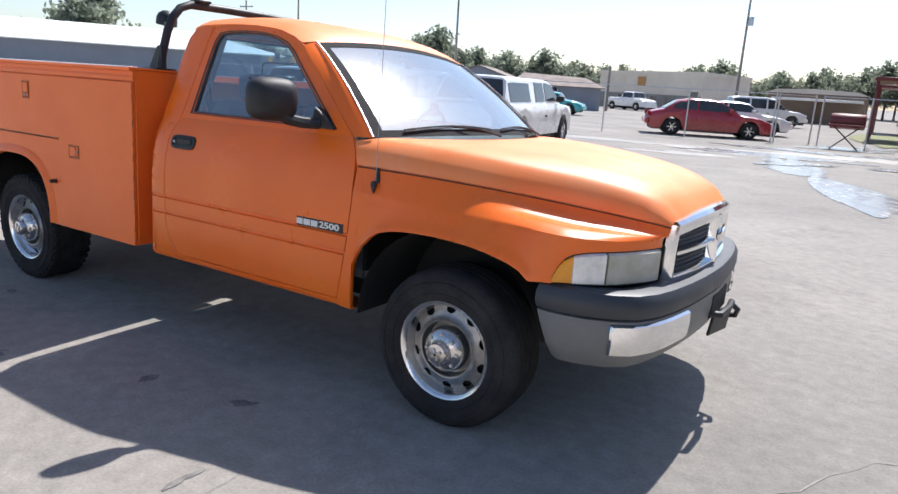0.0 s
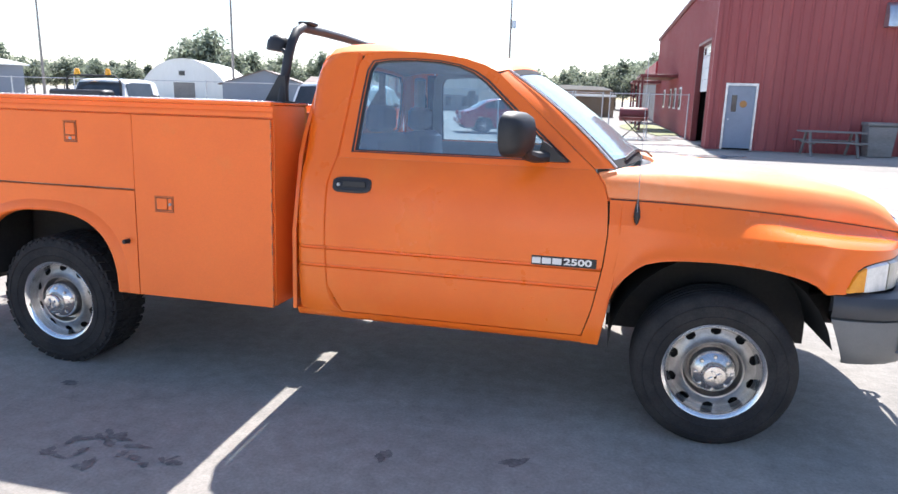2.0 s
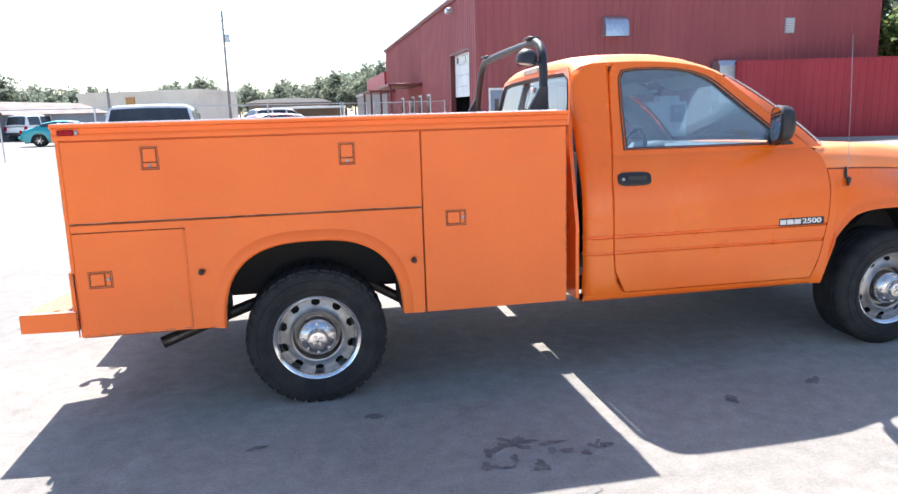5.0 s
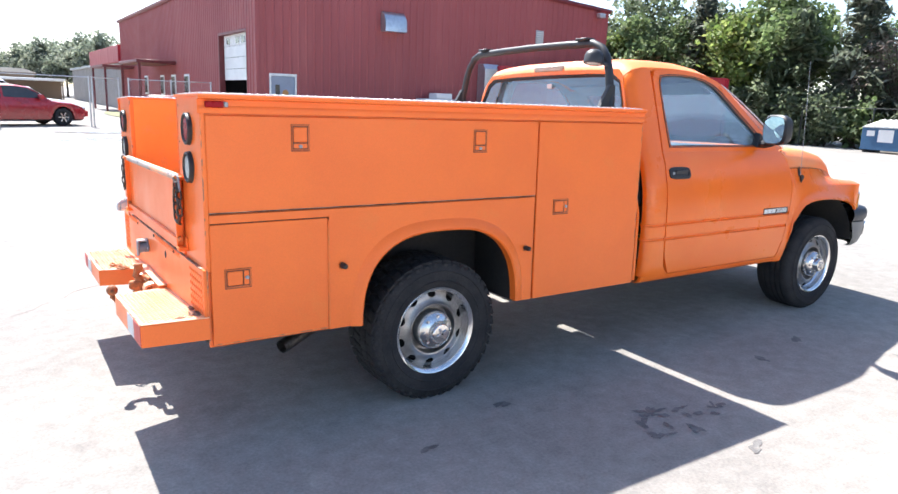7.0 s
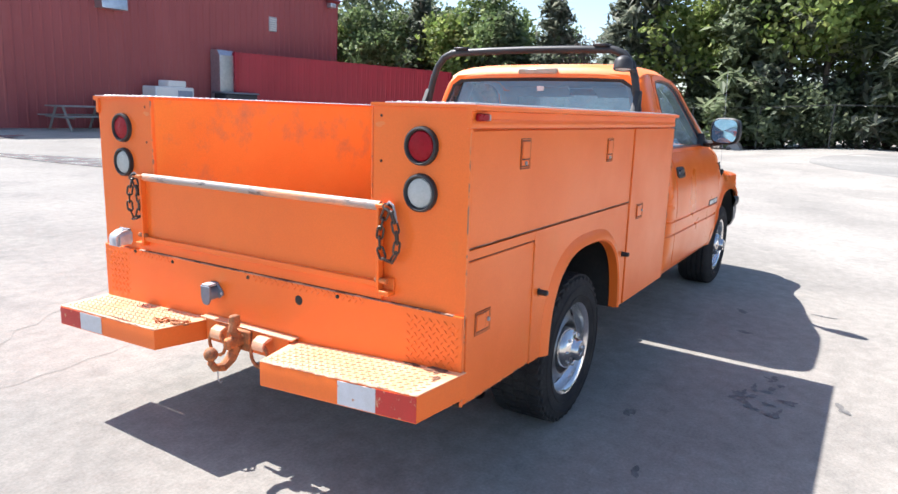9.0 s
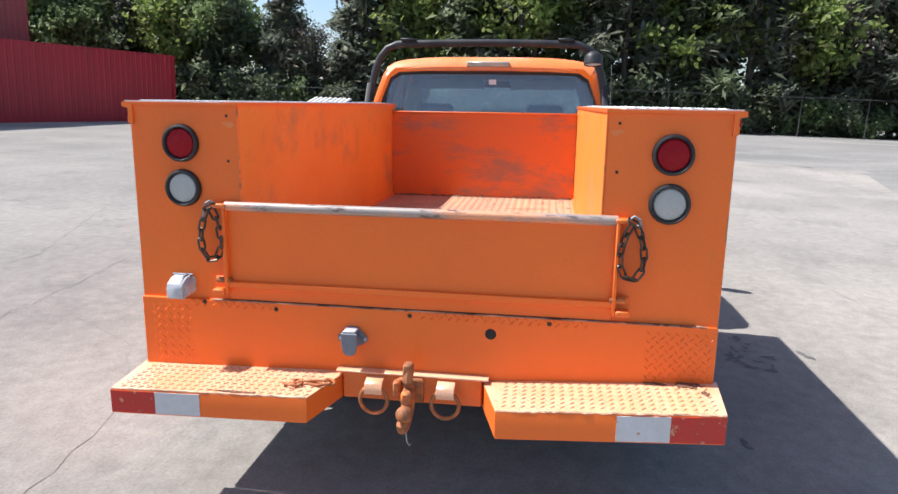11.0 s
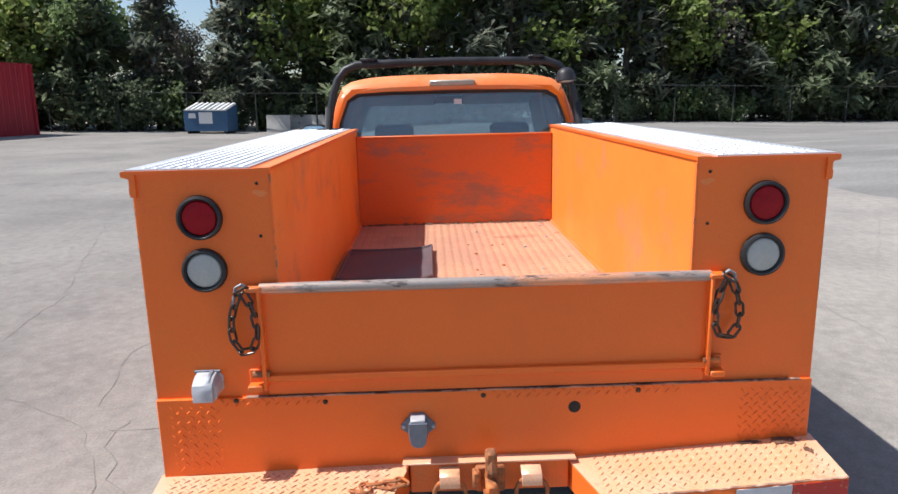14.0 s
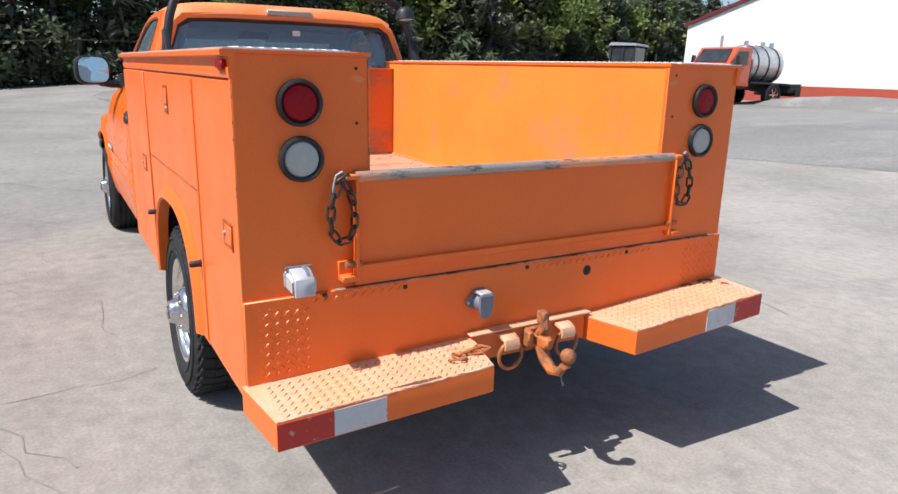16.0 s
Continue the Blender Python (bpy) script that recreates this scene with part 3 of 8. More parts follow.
# cab back with its window
ow = [(half_width(1.22) - 0.05, 1.22), (half_width(1.32) - 0.05, 1.32), (half_width(1.50) - 0.05, 1.50), (half_width(1.66) - 0.05, 1.66), (0.64, 1.705), (0.40, 1.718), (0.0, 1.720)]
outer = [(y, z) for y, z in ow] + [(-y, z) for y, z in reversed(ow[:-1])] + [(-0.4, 1.22), (0.0, 1.22), (0.4, 1.22)]
iw = [(0.735, 1.295), (0.738, 1.34), (0.715, 1.50), (0.665, 1.63), (0.60, 1.668), (0.40, 1.676), (0.0, 1.678)]
inner = [(y, z) for y, z in iw] + [(-y, z) for y, z in reversed(iw[:-1])] + [(-0.4, 1.285), (0.0, 1.285), (0.4, 1.285)]
g = Geo().ring([(back_x(z), y, z) for y, z in outer], [(back_x(z), y, z) for y, z in inner], lambda p: Vector((p.x + 0.02, p.y, p.z)))
g.solid([[(1.400, lerp(-0.93, 0.93, k / 6) if z < 1 else lerp(-0.845, 0.845, k / 6), z) for k in range(7)] for z in (0.45, 0.85, 1.22)], lambda p: Vector((p.x + 0.02, p.y, p.z)))
part("cab_back", g, paint, truck)
seal = [(lerp(o[0], i[0], 0.75), lerp(o[1], i[1], 0.75)) for o, i in zip(outer, inner)]
seal2 = [(lerp(o[0], i[0], 1.25), lerp(o[1], i[1], 1.25)) for o, i in zip(outer, inner)]
part("rear_window_seal", Geo().ring([(back_x(z) - 0.006, y, z) for y, z in seal], [(back_x(z) + 0.004, y, z) for y, z in seal2], lambda p: Vector((p.x + 0.012, p.y, p.z))), black, truck,
     "black rubber seal round the rear window")
g = Geo().grid([[(back_x(lerp(1.48, z, k)) + 0.010, y * k, lerp(1.48, z, k)) for y, z in inner] for k in (0.02, 0.5, 1.0)], close_u=True)
pane = part("rear_window", g, rear_glass, truck, "tinted rear cab window")
part("rear_window_sticker", Geo().box(1.448, 1.449, -0.06, -0.01, 1.600, 1.632), badge_white, truck, "small white sticker on the rear window")

# fenders
ARCH = (3.415, 0.44, 0.452)


def seam(s):
    """The shut line between fender and bonnet: s from 0 at the cab to 1 at the grille."""
    return Vector((2.916 + 1.292 * s, 0.950 - 0.405 * s ** 1.55, 1.098 - 0.120 * s ** 1.8))


ARCH_X = [2.9635, 2.966, 2.975, 3.0, 3.04, 3.08, 3.14, 3.20, 3.28, 3.36, 3.45, 3.54, 3.62, 3.68, 3.73, 3.77, 3.80, 3.812]
ARCH_Z = [0.44, 0.66, 0.70, 0.752, 0.80, 0.828, 0.845, 0.853, 0.857, 0.858, 0.855, 0.848, 0.836, 0.823, 0.809, 0.790, 0.764, 0.758]


FX = [2.916, 2.935, 2.952, 2.9635, 2.966, 2.975, 3.0, 3.04, 3.08, 3.14, 3.20, 3.28, 3.36, 3.45, 3.54, 3.62, 3.68, 3.73, 3.77, 3.80, 3.812, 3.85, 3.888, 3.892, 3.905, 3.925, 3.95, 3.99, 4.04, 4.085, 4.12, 4.15, 4.175, 4.19]
OUT_X = [2.9, 3.2, 3.45, 3.7, 3.82, 3.9, 3.98, 4.05, 4.10, 4.14, 4.17, 4.19, 4.20]
OUT_Y = [0.985, 0.990, 0.993, 0.988, 0.976, 0.955, 0.918, 0.860, 0.800, 0.728, 0.660, 0.592, 0.548]


def out_y(x):
    return interp(x, OUT_X, OUT_Y)


def fender(s):
    rows = []
    for x in FX:
        t = (x - FX[0]) / (FX[-1] - FX[0])
        sm = seam(t)
        lift = 0.0
        if x < 2.964:
            zl = 0.43
        elif x < 3.813:
            zl = interp(x, ARCH_X, ARCH_Z)
            lift = 1.0
        elif x < 3.89:
            zl = 0.758
        else:
            zl = interp(x, [3.892, 3.905, 3.925, 3.95, 3.99, 4.04, 4.19], [0.785, 0.826, 0.858, 0.877, 0.889, 0.895, 0.900])
        zsh = interp(x, [2.9, 3.3, 3.8, 4.0, 4.2], [0.99, 0.965, 0.952, 0.942, 0.930])
        yo = out_y(x)
        row = []
        ridge = min(1.0, max(0.0, (t - 0.42) / 0.40))
        ridge = ridge * ridge * (3 - 2 * ridge)
        k_door = max(0.0, 1 - (x - FX[0]) / 0.14)
        for j in range(13):
            z = lerp(zl, zsh, j / 12)
            y = lerp(yo, half_width(min(z, 1.0)), k_door ** 0.6) if z < zsh else yo
            lean = max(0.0, (z - 0.80) / (zsh - 0.80))
            y -= (1 - ridge) * (1 - k_door) * 0.40 * (yo - sm.y) * lean ** 1.6
            roll = 0.018 * math.exp(-((z - zl) / 0.035) ** 2) if lift else 0.0
            row.append(Vector((x + (door_front(z) - 2.911) * k_door, s * (y + roll), z)))
        y_top = abs(row[-1].y)
        for j in range(1, 15):
            w = (j / 14) ** 1.25
            cy = 1 - w
            round_over = 1 - (1 - min(1.0, w / 0.34)) ** 2
            dip = min(1.0, max(0.0, (w - 0.28) / 0.40))
            up = lerp(w, 0.34 * round_over * (1 - 0.6 * dip * dip * (3 - 2 * dip)) + 0.864 * w ** 7, ridge)
            q = Vector((lerp(sm.x, x, cy), s * (sm.y + (y_top - sm.y) * cy), zsh + (sm.z - zsh) * up))
            q.x += (door_front(min(q.z, 1.2)) - 2.908) * k_door * 0.8
            row.append(q)
        rows.append(row)
    part("front_fender", Geo().solid(rows, lambda p: Vector((p.x, p.y - s * 0.018, p.z - 0.004))), paint, truck, "orange front fender with a round wheel arch")
    # liner inside the arch
    prof = [[(ARCH[0] + (ARCH[2] + 0.012) * math.cos(a), s * y, ARCH[1] - 0.02 + (ARCH[2] + 0.012) * math.sin(a)) for a in [math.pi * k / 16 for k in range(1, 17)]] for y in (0.955, 0.52)]
    g = Geo().grid(prof)
    g.box(2.94, 3.87, s * 0.52, s * 0.50, 0.40, 0.93)
    part("wheel_well", g, dark, truck)


for sgn in (-1, 1):
    fender(sgn)

# bonnet
rows = []
for i in range(25):
    t = i / 24
    sm = seam(t)
    def crest(x):
        return interp(x, [2.98, 3.15, 3.35, 3.6, 3.85, 4.0, 4.1, 4.17, 4.215, 4.245], [1.226, 1.228, 1.222, 1.206, 1.178, 1.150, 1.120, 1.090, 1.055, 1.005])
    row = []
    for k in range(-20, 21):
        v = math.sin(math.pi / 2 * k / 20)
        w = sm.y - 0.004
        n_edge = lerp(26.0, 9.5, min(1.0, t / 0.5) ** 0.6)
        f = (1 - abs(v) ** n_edge) ** 0.56 if abs(k) < 20 else 0
        y0 = 0.946 * abs(v)
        if y0 > 0.897:
            x0 = door_front(lerp(1.103, 1.222, f)) + 0.008
        else:
            foot = 2.938 + 0.15 * (1 - min(1.0, y0 / 0.868) ** 2) + 0.045 * min(1.0, max(0.0, (0.78 - y0) / 0.15))
            x0 = lerp(foot, door_front(1.2155) + 0.008, max(0.0, (y0 - 0.868) / 0.029))
        x = lerp(x0, lerp(4.245, 4.210, abs(v) ** 2.4), t)
        groove = 0.005 * math.exp(-((abs(v) - 0.80) / 0.05) ** 2)
        row.append((x, w * v, lerp(sm.z + 0.005, crest(lerp(2.985, 4.245, t)), f) - groove * t))
    rows.append(row)
part("bonnet", Geo().solid(rows, lambda p: Vector((p.x - 0.004, p.y * 0.99, p.z - 0.018))), paint_top, truck, "pale orange bonnet")
for s in (-1, 1):
    part("bonnet_gap", Geo().tube([Vector((seam(k / 20).x, s * seam(k / 20).y, seam(k / 20).z - 0.003)) for k in range(21)], 0.0032, 5), dark, truck)
# cowl and wipers
rows = [[(lerp(2.93, 3.075, 1 - v * v) + dx, 0.79 * v, 1.206 + dz - 0.02 * abs(v) ** 3) for v in [-1 + j / 10 for j in range(21)]] for dx, dz in ((-0.03, 0.012), (0.02, 0.008), (0.06, 0.0), (0.075, -0.02))]
part("cowl_grille", Geo().solid(rows, lambda p: p - Vector((0, 0, 0.02))), black, truck, "black slotted cowl panel below the windscreen")
for v0, v1 in ((-0.80, -0.02), (0.12, 0.86)):
    g = Geo()
    pts = [screen_point(lerp(v0, v1, k / 8), 0.045 + 0.03 * math.sin(math.pi * k / 8)) + Vector((0.010, 0, 0.010)) for k in range(9)]
    g.tube(pts, 0.0045, 6)
    g.tube([screen_point(lerp(v0, v1, k / 8), 0.035 + 0.03 * math.sin(math.pi * k / 8)) + Vector((0.010, 0, 0.007)) for k in range(9)], 0.004, 5)
    g.tube([screen_point(v1, 0.0) + Vector((0.05, 0, 0.0)), screen_point(lerp(v0, v1, 0.75), 0.03) + Vector((0.03, 0, 0.02)), pts[4]], 0.006, 6)
    part("wiper", g, black, truck, "black windscreen wiper resting at the cowl")


# front end
def bow(y, depth=0.06, half=0.545):
    return depth * (1 - (y / half) ** 2)


grille = thing_part("grille", truck, "chrome crosshair grille with dark inserts")


def grille_bar(pts, w, t, d=0.035):
    """A chrome bar along points (y, z) of width w, rounded in front."""
    g = Geo()
    rows = []
    n = len(pts)
    for i, (y, z) in enumerate(pts):
        y0, z0 = pts[max(0, i - 1)]
        y1, z1 = pts[min(n - 1, i + 1)]
        L = math.hypot(y1 - y0, z1 - z0)
        ny, nz = -(z1 - z0) / L, (y1 - y0) / L
        x = 4.196 + bow(y)
        rows.append([(x + a, y + ny * w * b, z + nz * w * b) for a, b in ((-t, -0.5), (d * 0.6, -0.5), (d, -0.3), (d * 1.05, 0.0), (d, 0.3), (d * 0.6, 0.5), (-t, 0.5))])
    g.grid(rows, close_u=True)
    return g


top = [(-0.515 + 1.03 * k / 20, 0.966 + 0.030 * (1 - ((k - 10) / 10) ** 2)) for k in range(21)]
bot = [(-0.525 + 1.05 * k / 20, 0.765) for k in range(21)]
g = grille_bar(top, 0.066, 0.02)
for extra in (grille_bar(bot, 0.036, 0.02), grille_bar([(-0.522, 0.750), (-0.526, 0.86), (-0.514, 0.985)], 0.040, 0.02), grille_bar([(0.514, 0.985), (0.526, 0.86), (0.522, 0.750)], 0.040, 0.02)):
    g.add(extra.v, extra.f)
part("grille_surround", g, chrome, grille, "bright chrome grille surround")
g = grille_bar([(-0.50 + 1.0 * k / 20, 0.868) for k in range(21)], 0.024, 0.02, 0.03)
e2 = grille_bar([(0, 0.765), (0, 0.88), (0, 0.99)], 0.040, 0.02, 0.042)
g.add(e2.v, e2.f)
part("grille_crosshair", g, chrome, grille, "chrome crosshair bars")
g = Geo().grid([[(4.185 + bow(y), y, z) for y in [-0.50 + 1.0 * k / 12 for k in range(13)]] for z in (0.76, 0.87, 0.985)])
for k in range(10):
    z = 0.785 + 0.021 * k
    g.tube([(4.192 + bow(y), y, z) for y in [-0.49 + 0.98 * j / 12 for j in range(13)]], 0.004, 4)
part("grille_mesh", g, gray_trim, grille, "dark grey grille mesh")
g = Geo().lathe([(0.0, 0.012), (0.02, 0.011), (0.030, 0.006), (0.034, 0.0)], 20, Matrix.Translation((4.298, 0, 0.895)) @ pose(0, 0, 0, 0, 90))
part("grille_emblem", g, chrome, grille, "plain chrome shield emblem")


def front_outline(s, x):
    return Vector((x, s * out_y(x), 0))


def lamp_piece(s, x0, x1, n, z_lo, z_hi, off):
    rows = []
    for z in (0.0, 0.06, 0.5, 0.94, 1.0):
        rim = 0.012 if z in (0.0, 1.0) else 0.0
        row = []
        for k in range(n + 1):
            x = lerp(x0, x1, k / n)
            t = Vector((0.001, s * (out_y(x + 0.001) - out_y(x)), 0)).normalized()
            nrm = Vector((-t.y * s, t.x * s, 0)) * s
            nrm = Vector((abs(nrm.x), s * abs(nrm.y), 0))
            lo = z_lo(x)
            row.append(front_outline(s, x) + nrm * (off - rim) + Vector((0, 0, lerp(lo, z_hi(x), z))))
        rows.append(row)
    return Geo().solid(rows, lambda p: Vector((p.x - 0.02, p.y - s * 0.015, p.z)))


for s in (-1, 1):
    head = thing_part("headlamp", truck, "hazed headlamp with an amber corner lens")
    lo = lambda x: 0.764
    hi = lambda x: interp(x, [3.892, 3.905, 3.925, 3.95, 3.99, 4.04, 4.19], [0.780, 0.821, 0.853, 0.872, 0.884, 0.890, 0.895])
    part("amber_marker", lamp_piece(s, 3.894, 3.958, 10, lo, hi, 0.008), amber_lens, head, "amber corner lens")
    part("turn_lens", lamp_piece(s, 3.961, 4.056, 8, lo, hi, 0.012), turn_lens, head, "clear ribbed turn lens")
    part("headlamp_lens", lamp_piece(s, 4.062, 4.186, 14, lo, hi, 0.014), lamp_lens, head, "hazed headlamp lens")
    part("headlamp_bezel", lamp_piece(s, 3.93, 4.192, 24, lambda x: 0.764, lambda x: hi(x) + 0.008, 0.0), black, head)

BP = [(3.845, 0.956), (3.875, 0.962), (3.92, 0.966), (3.978, 0.962), (4.05, 0.945), (4.13, 0.908), (4.20, 0.850), (4.245, 0.760), (4.275, 0.640), (4.30, 0.480), (4.318, 0.300), (4.328, 0.120), (4.33, 0.0)]
path = [Vector((x, -y, 0)) for x, y in BP] + [Vector((x, y, 0)) for x, y in reversed(BP[:-1])]


def swept(path, section, i0=0, i1=None):
    rows = []
    sub = path[i0:i1]
    for p in sub:
        i = path.index(p)
        d = (path[min(i + 1, len(path) - 1)] - path[max(i - 1, 0)]).normalized()
        nrm = Vector((d.y, -d.x, 0))
        rows.append([p + nrm * o + Vector((0, 0, z)) for o, z in section])
    return rows


bumper = thing_part("front_bumper", truck, "front bumper with a dark rubber top and a chrome centre")
g = Geo().grid(swept(path, [(-0.10, 0.755), (-0.03, 0.762), (0.005, 0.752), (0.022, 0.725), (0.024, 0.690), (0.012, 0.662), (-0.02, 0.655), (-0.10, 0.66)]), close_u=True)
part("bumper_pad", g, gray_trim, bumper, "dark grey rubber bumper pad")
g = Geo().grid(swept(path, [(-0.02, 0.658), (0.006, 0.65), (0.008, 0.60), (0.002, 0.53), (-0.02, 0.475), (-0.045, 0.452), (-0.09, 0.45)]))
g.v = [Vector((p[0] + 0.42 * max(0.0, 0.655 - p[2]) * max(0.0, (3.95 - p[0]) / 0.12), p[1], p[2])) for p in g.v]
part("bumper_skirt", g, gray_paint, bumper, "grey painted lower bumper")
for a, b in ((5, 10), (15, 20)):
    rows = swept(path, [(0.009, 0.640), (0.020, 0.632), (0.022, 0.58), (0.017, 0.535), (0.005, 0.516)], a, b)
    part("chrome_insert", Geo().solid(rows, lambda p: Vector((p.x - 0.012, p.y * 0.995, p.z))), chrome, bumper, "polished chrome bumper section")
part("bumper_opening", Geo().box(4.28, 4.340, -0.125, 0.20, 0.520, 0.630, 0.006), dark, bumper)
g = Geo().tube([(4.33, -0.12, 0.545), (4.375, -0.10, 0.545), (4.385, 0.05, 0.548), (4.375, 0.17, 0.55)], 0.016, 8)
part("step_rail", g, black, bumper)
g = Geo().box(4.350, 4.365, 0.00, 0.20, 0.395, 0.525, 0.006, Matrix.Translation((4.38, 0.12, 0.54)) @ pose(0, 0, 0, 0, 8, -12) @ Matrix.Translation((-4.38, -0.12, -0.54)))
part("plate_bracket", g, black, bumper, "bare black plate bracket")
g = Geo().tube([(4.25, 0.26, 0.47), (4.34, 0.26, 0.455), (4.39, 0.25, 0.465), (4.40, 0.235, 0.50), (4.375, 0.225, 0.52)], 0.014, 8)
part("tow_hook", g, black, bumper, "dark steel tow hook")

# aerial on the fender
g = Geo().lathe([(0.0, 0.0), (0.015, 0.0), (0.012, 0.02), (0.006, 0.05), (0.004, 0.065)], 12, pose(3.03, -0.950, 1.038))
g.lathe([(0.0, -0.040), (0.007, -0.028), (0.015, 0.0), (0.011, 0.014), (0.0, 0.018)], 12, pose(3.03, -0.978, 1.03))
aer = part("aerial", g, black, truck, "thin whip aerial on a black base")
part("aerial_mast", Geo().tube([(3.03, -0.965, 1.04), (3.028, -0.955, 1.5), (3.022, -0.945, 1.83)], 0.0015, 5), cast_gray, aer, "bright steel mast")

# chassis
g = Geo()
for s in (-1, 1):
    g.box(-1.10, 4.10, s * 0.36, s * 0.43, 0.47, 0.62, 0.01)
g.cyl((0.0, -0.80, 0.37), (0.0, 0.80, 0.37), 0.045)
g.lathe([(0.0, -0.13), (0.09, -0.10), (0.13, 0.0), (0.09, 0.10), (0.0, 0.13)], 16, pose(0, 0, 0.37, 0, 90))
g.cyl((3.415, -0.80, 0.36), (3.415, 0.80, 0.36), 0.04)
g.cyl((0.1, 0, 0.40), (2.2, 0, 0.50), 0.045)
g.box(2.2, 2.9, -0.25, 0.25, 0.36, 0.6, 0.04)
g.box(2.9, 4.0, -0.35, 0.35, 0.45, 0.9, 0.05)
g.box(1.42, 2.92, -0.88, 0.88, 0.47, 0.56, 0.02)
g.box(0.35, 1.2, 0.45, 0.75, 0.35, 0.58, 0.04)
g.box(4.0, 4.18, -0.60, 0.60, 0.48, 0.90, 0.02)
part("chassis", g, dark, truck)
# unseen panels; the one under the cowl is added to stop leaking sun
part("firewall", Geo().box(2.89, 2.915, -0.86, 0.86, 0.45, 1.15, 0.004), dark, truck)
part("cowl_tray", Geo().box(2.90, 3.12, -0.80, 0.80, 1.12, 1.165, 0.004), dark, truck)
g = Geo().tube([(1.6, -0.52, 0.44), (0.5, -0.56, 0.42), (0.30, -0.56, 0.54), (-0.2, -0.62, 0.53), (-0.45, -0.73, 0.465), (-0.765, -0.86, 0.375)], 0.031, 12, cap=False)
part("exhaust_pipe", g, steel, truck, "dark rusty exhaust tail pipe")

# inside the cab
cab = thing_part("cab_interior", truck, "grey and blue cab interior")
g = Geo()
for s in (-1, 1):
    g.box(1.62, 1.80, s * 0.06, s * 0.72, 0.85, 1.32, 0.05, Matrix.Translation((1.7, 0, 0.9)) @ pose(0, 0, 0, 0, -8) @ Matrix.Translation((-1.7, 0, -0.9)))
    g.box(1.62, 1.72, s * 0.26, s * 0.52, 1.33, 1.47, 0.035)
g.box(1.70, 2.22, -0.75, 0.75, 0.70, 0.90, 0.05)
part("bench_seat", g, seat_cloth, cab, "dark blue cloth bench seat with headrests")
g = Geo().box(2.50, 2.93, -0.83, 0.83, 1.00, 1.232, 0.05)
g.box(2.46, 2.66, 0.22, 0.60, 1.10, 1.245, 0.04)
part("dashboard", g, dash_plastic, cab, "grey plastic dashboard")
ring = [Vector((2.36, 0.40, 1.16)) + Vector((0.30 * 0.19 * math.sin(a) * 1.0, 0.19 * math.cos(a), 0.18 * math.sin(a))) for a in [2 * math.pi * k / 28 for k in range(28)]]
g = Geo().tube(ring, 0.014, 8, closed=True)
g.tube([ring[0], Vector((2.38, 0.40, 1.15)), ring[14]], 0.014, 6)
g.tube([Vector((2.38, 0.40, 1.15)), Vector((2.62, 0.40, 1.08))], 0.04, 8)
part("steering_wheel", g, black, cab, "black steering wheel")
g = Geo().box(2.33, 2.345, -0.11, 0.11, 1.60, 1.655, 0.012)
part("inside_mirror", g, black, cab)
for s in (-1, 1):
    visor = Geo().box(-0.085, 0.085, s * 0.10, s * 0.62, -0.008, 0.008, 0.006, pose(2.325, 0, 1.628, 0, 24))
    part("sun_visor", visor, dash_plastic, cab, "grey sun visor folded up")
g = Geo().box(1.42, 2.95, -0.86, 0.86, 0.56, 0.60)
g.box(1.435, 1.45, -0.82, 0.82, 0.6, 1.24)
for s in (-1, 1):
    g.box(1.62, 2.85, s * 0.885, s * 0.86, 0.58, 1.22)
    g.tube([(1.56, s * 0.76, 1.22), (1.60, s * 0.62, 1.66)], 0.04, 8)
part("cab_lining", g, dash_plastic, cab)
rows = [[(x, half_width(roof_edge(x)) * 0.93 * v / 6, min(roof_edge(x) - 0.012, 1.70) + 0.022 * (1 - (v / 6) ** 2)) for v in range(-6, 7)] for x in (1.49, 1.60, 1.80, 2.0, 2.15, 2.26, 2.34)]
part("headliner", Geo().solid(rows, lambda p: Vector((p.x, p.y, p.z + 0.006))), dash_plastic, cab, "grey cloth headliner")
for s in (-1, 1):
    frame_out = [(1.64, 1.21), (1.66, 1.48), (1.68, 1.66), (1.71, 1.700), (1.95, 1.708), (2.19, 1.684), (2.33, 1.628), (2.52, 1.478), (2.80, 1.21), (2.2, 1.21)]
    frame_in = [(1.712, 1.245), (1.722, 1.48), (1.734, 1.63), (1.756, 1.666), (1.95, 1.680), (2.16, 1.656), (2.30, 1.592), (2.44, 1.466), (2.695, 1.245), (2.2, 1.245)]
    g = Geo().ring([(x, s * (half_width(z) - 0.034), z) for x, z in frame_out], [(x, s * (half_width(z) - 0.032), z) for x, z in frame_in], inward(0.012))
    part("door_trim", g, dash_plastic, cab, "grey plastic trim round the door window")
    foot = [screen_point(s * v, 0.02) + Vector((-0.03, 0, -0.012)) for v in (1.0, 0.89)]
    head = [screen_point(s * v, 1.0) + Vector((-0.03, 0, -0.012)) for v in (1.0, 0.89)]
    side = [Vector((2.80, s * (half_width(1.215) - 0.036), 1.215)), Vector((2.345, s * (half_width(1.625) - 0.036), 1.625))]
    g = Geo().grid([[side[0].lerp(side[1], k / 8), foot[0].lerp(head[0], k / 8), foot[1].lerp(head[1], k / 8)] for k in range(9)])
    part("pillar_trim", g, dash_plastic, cab, "grey plastic windscreen pillar trim")
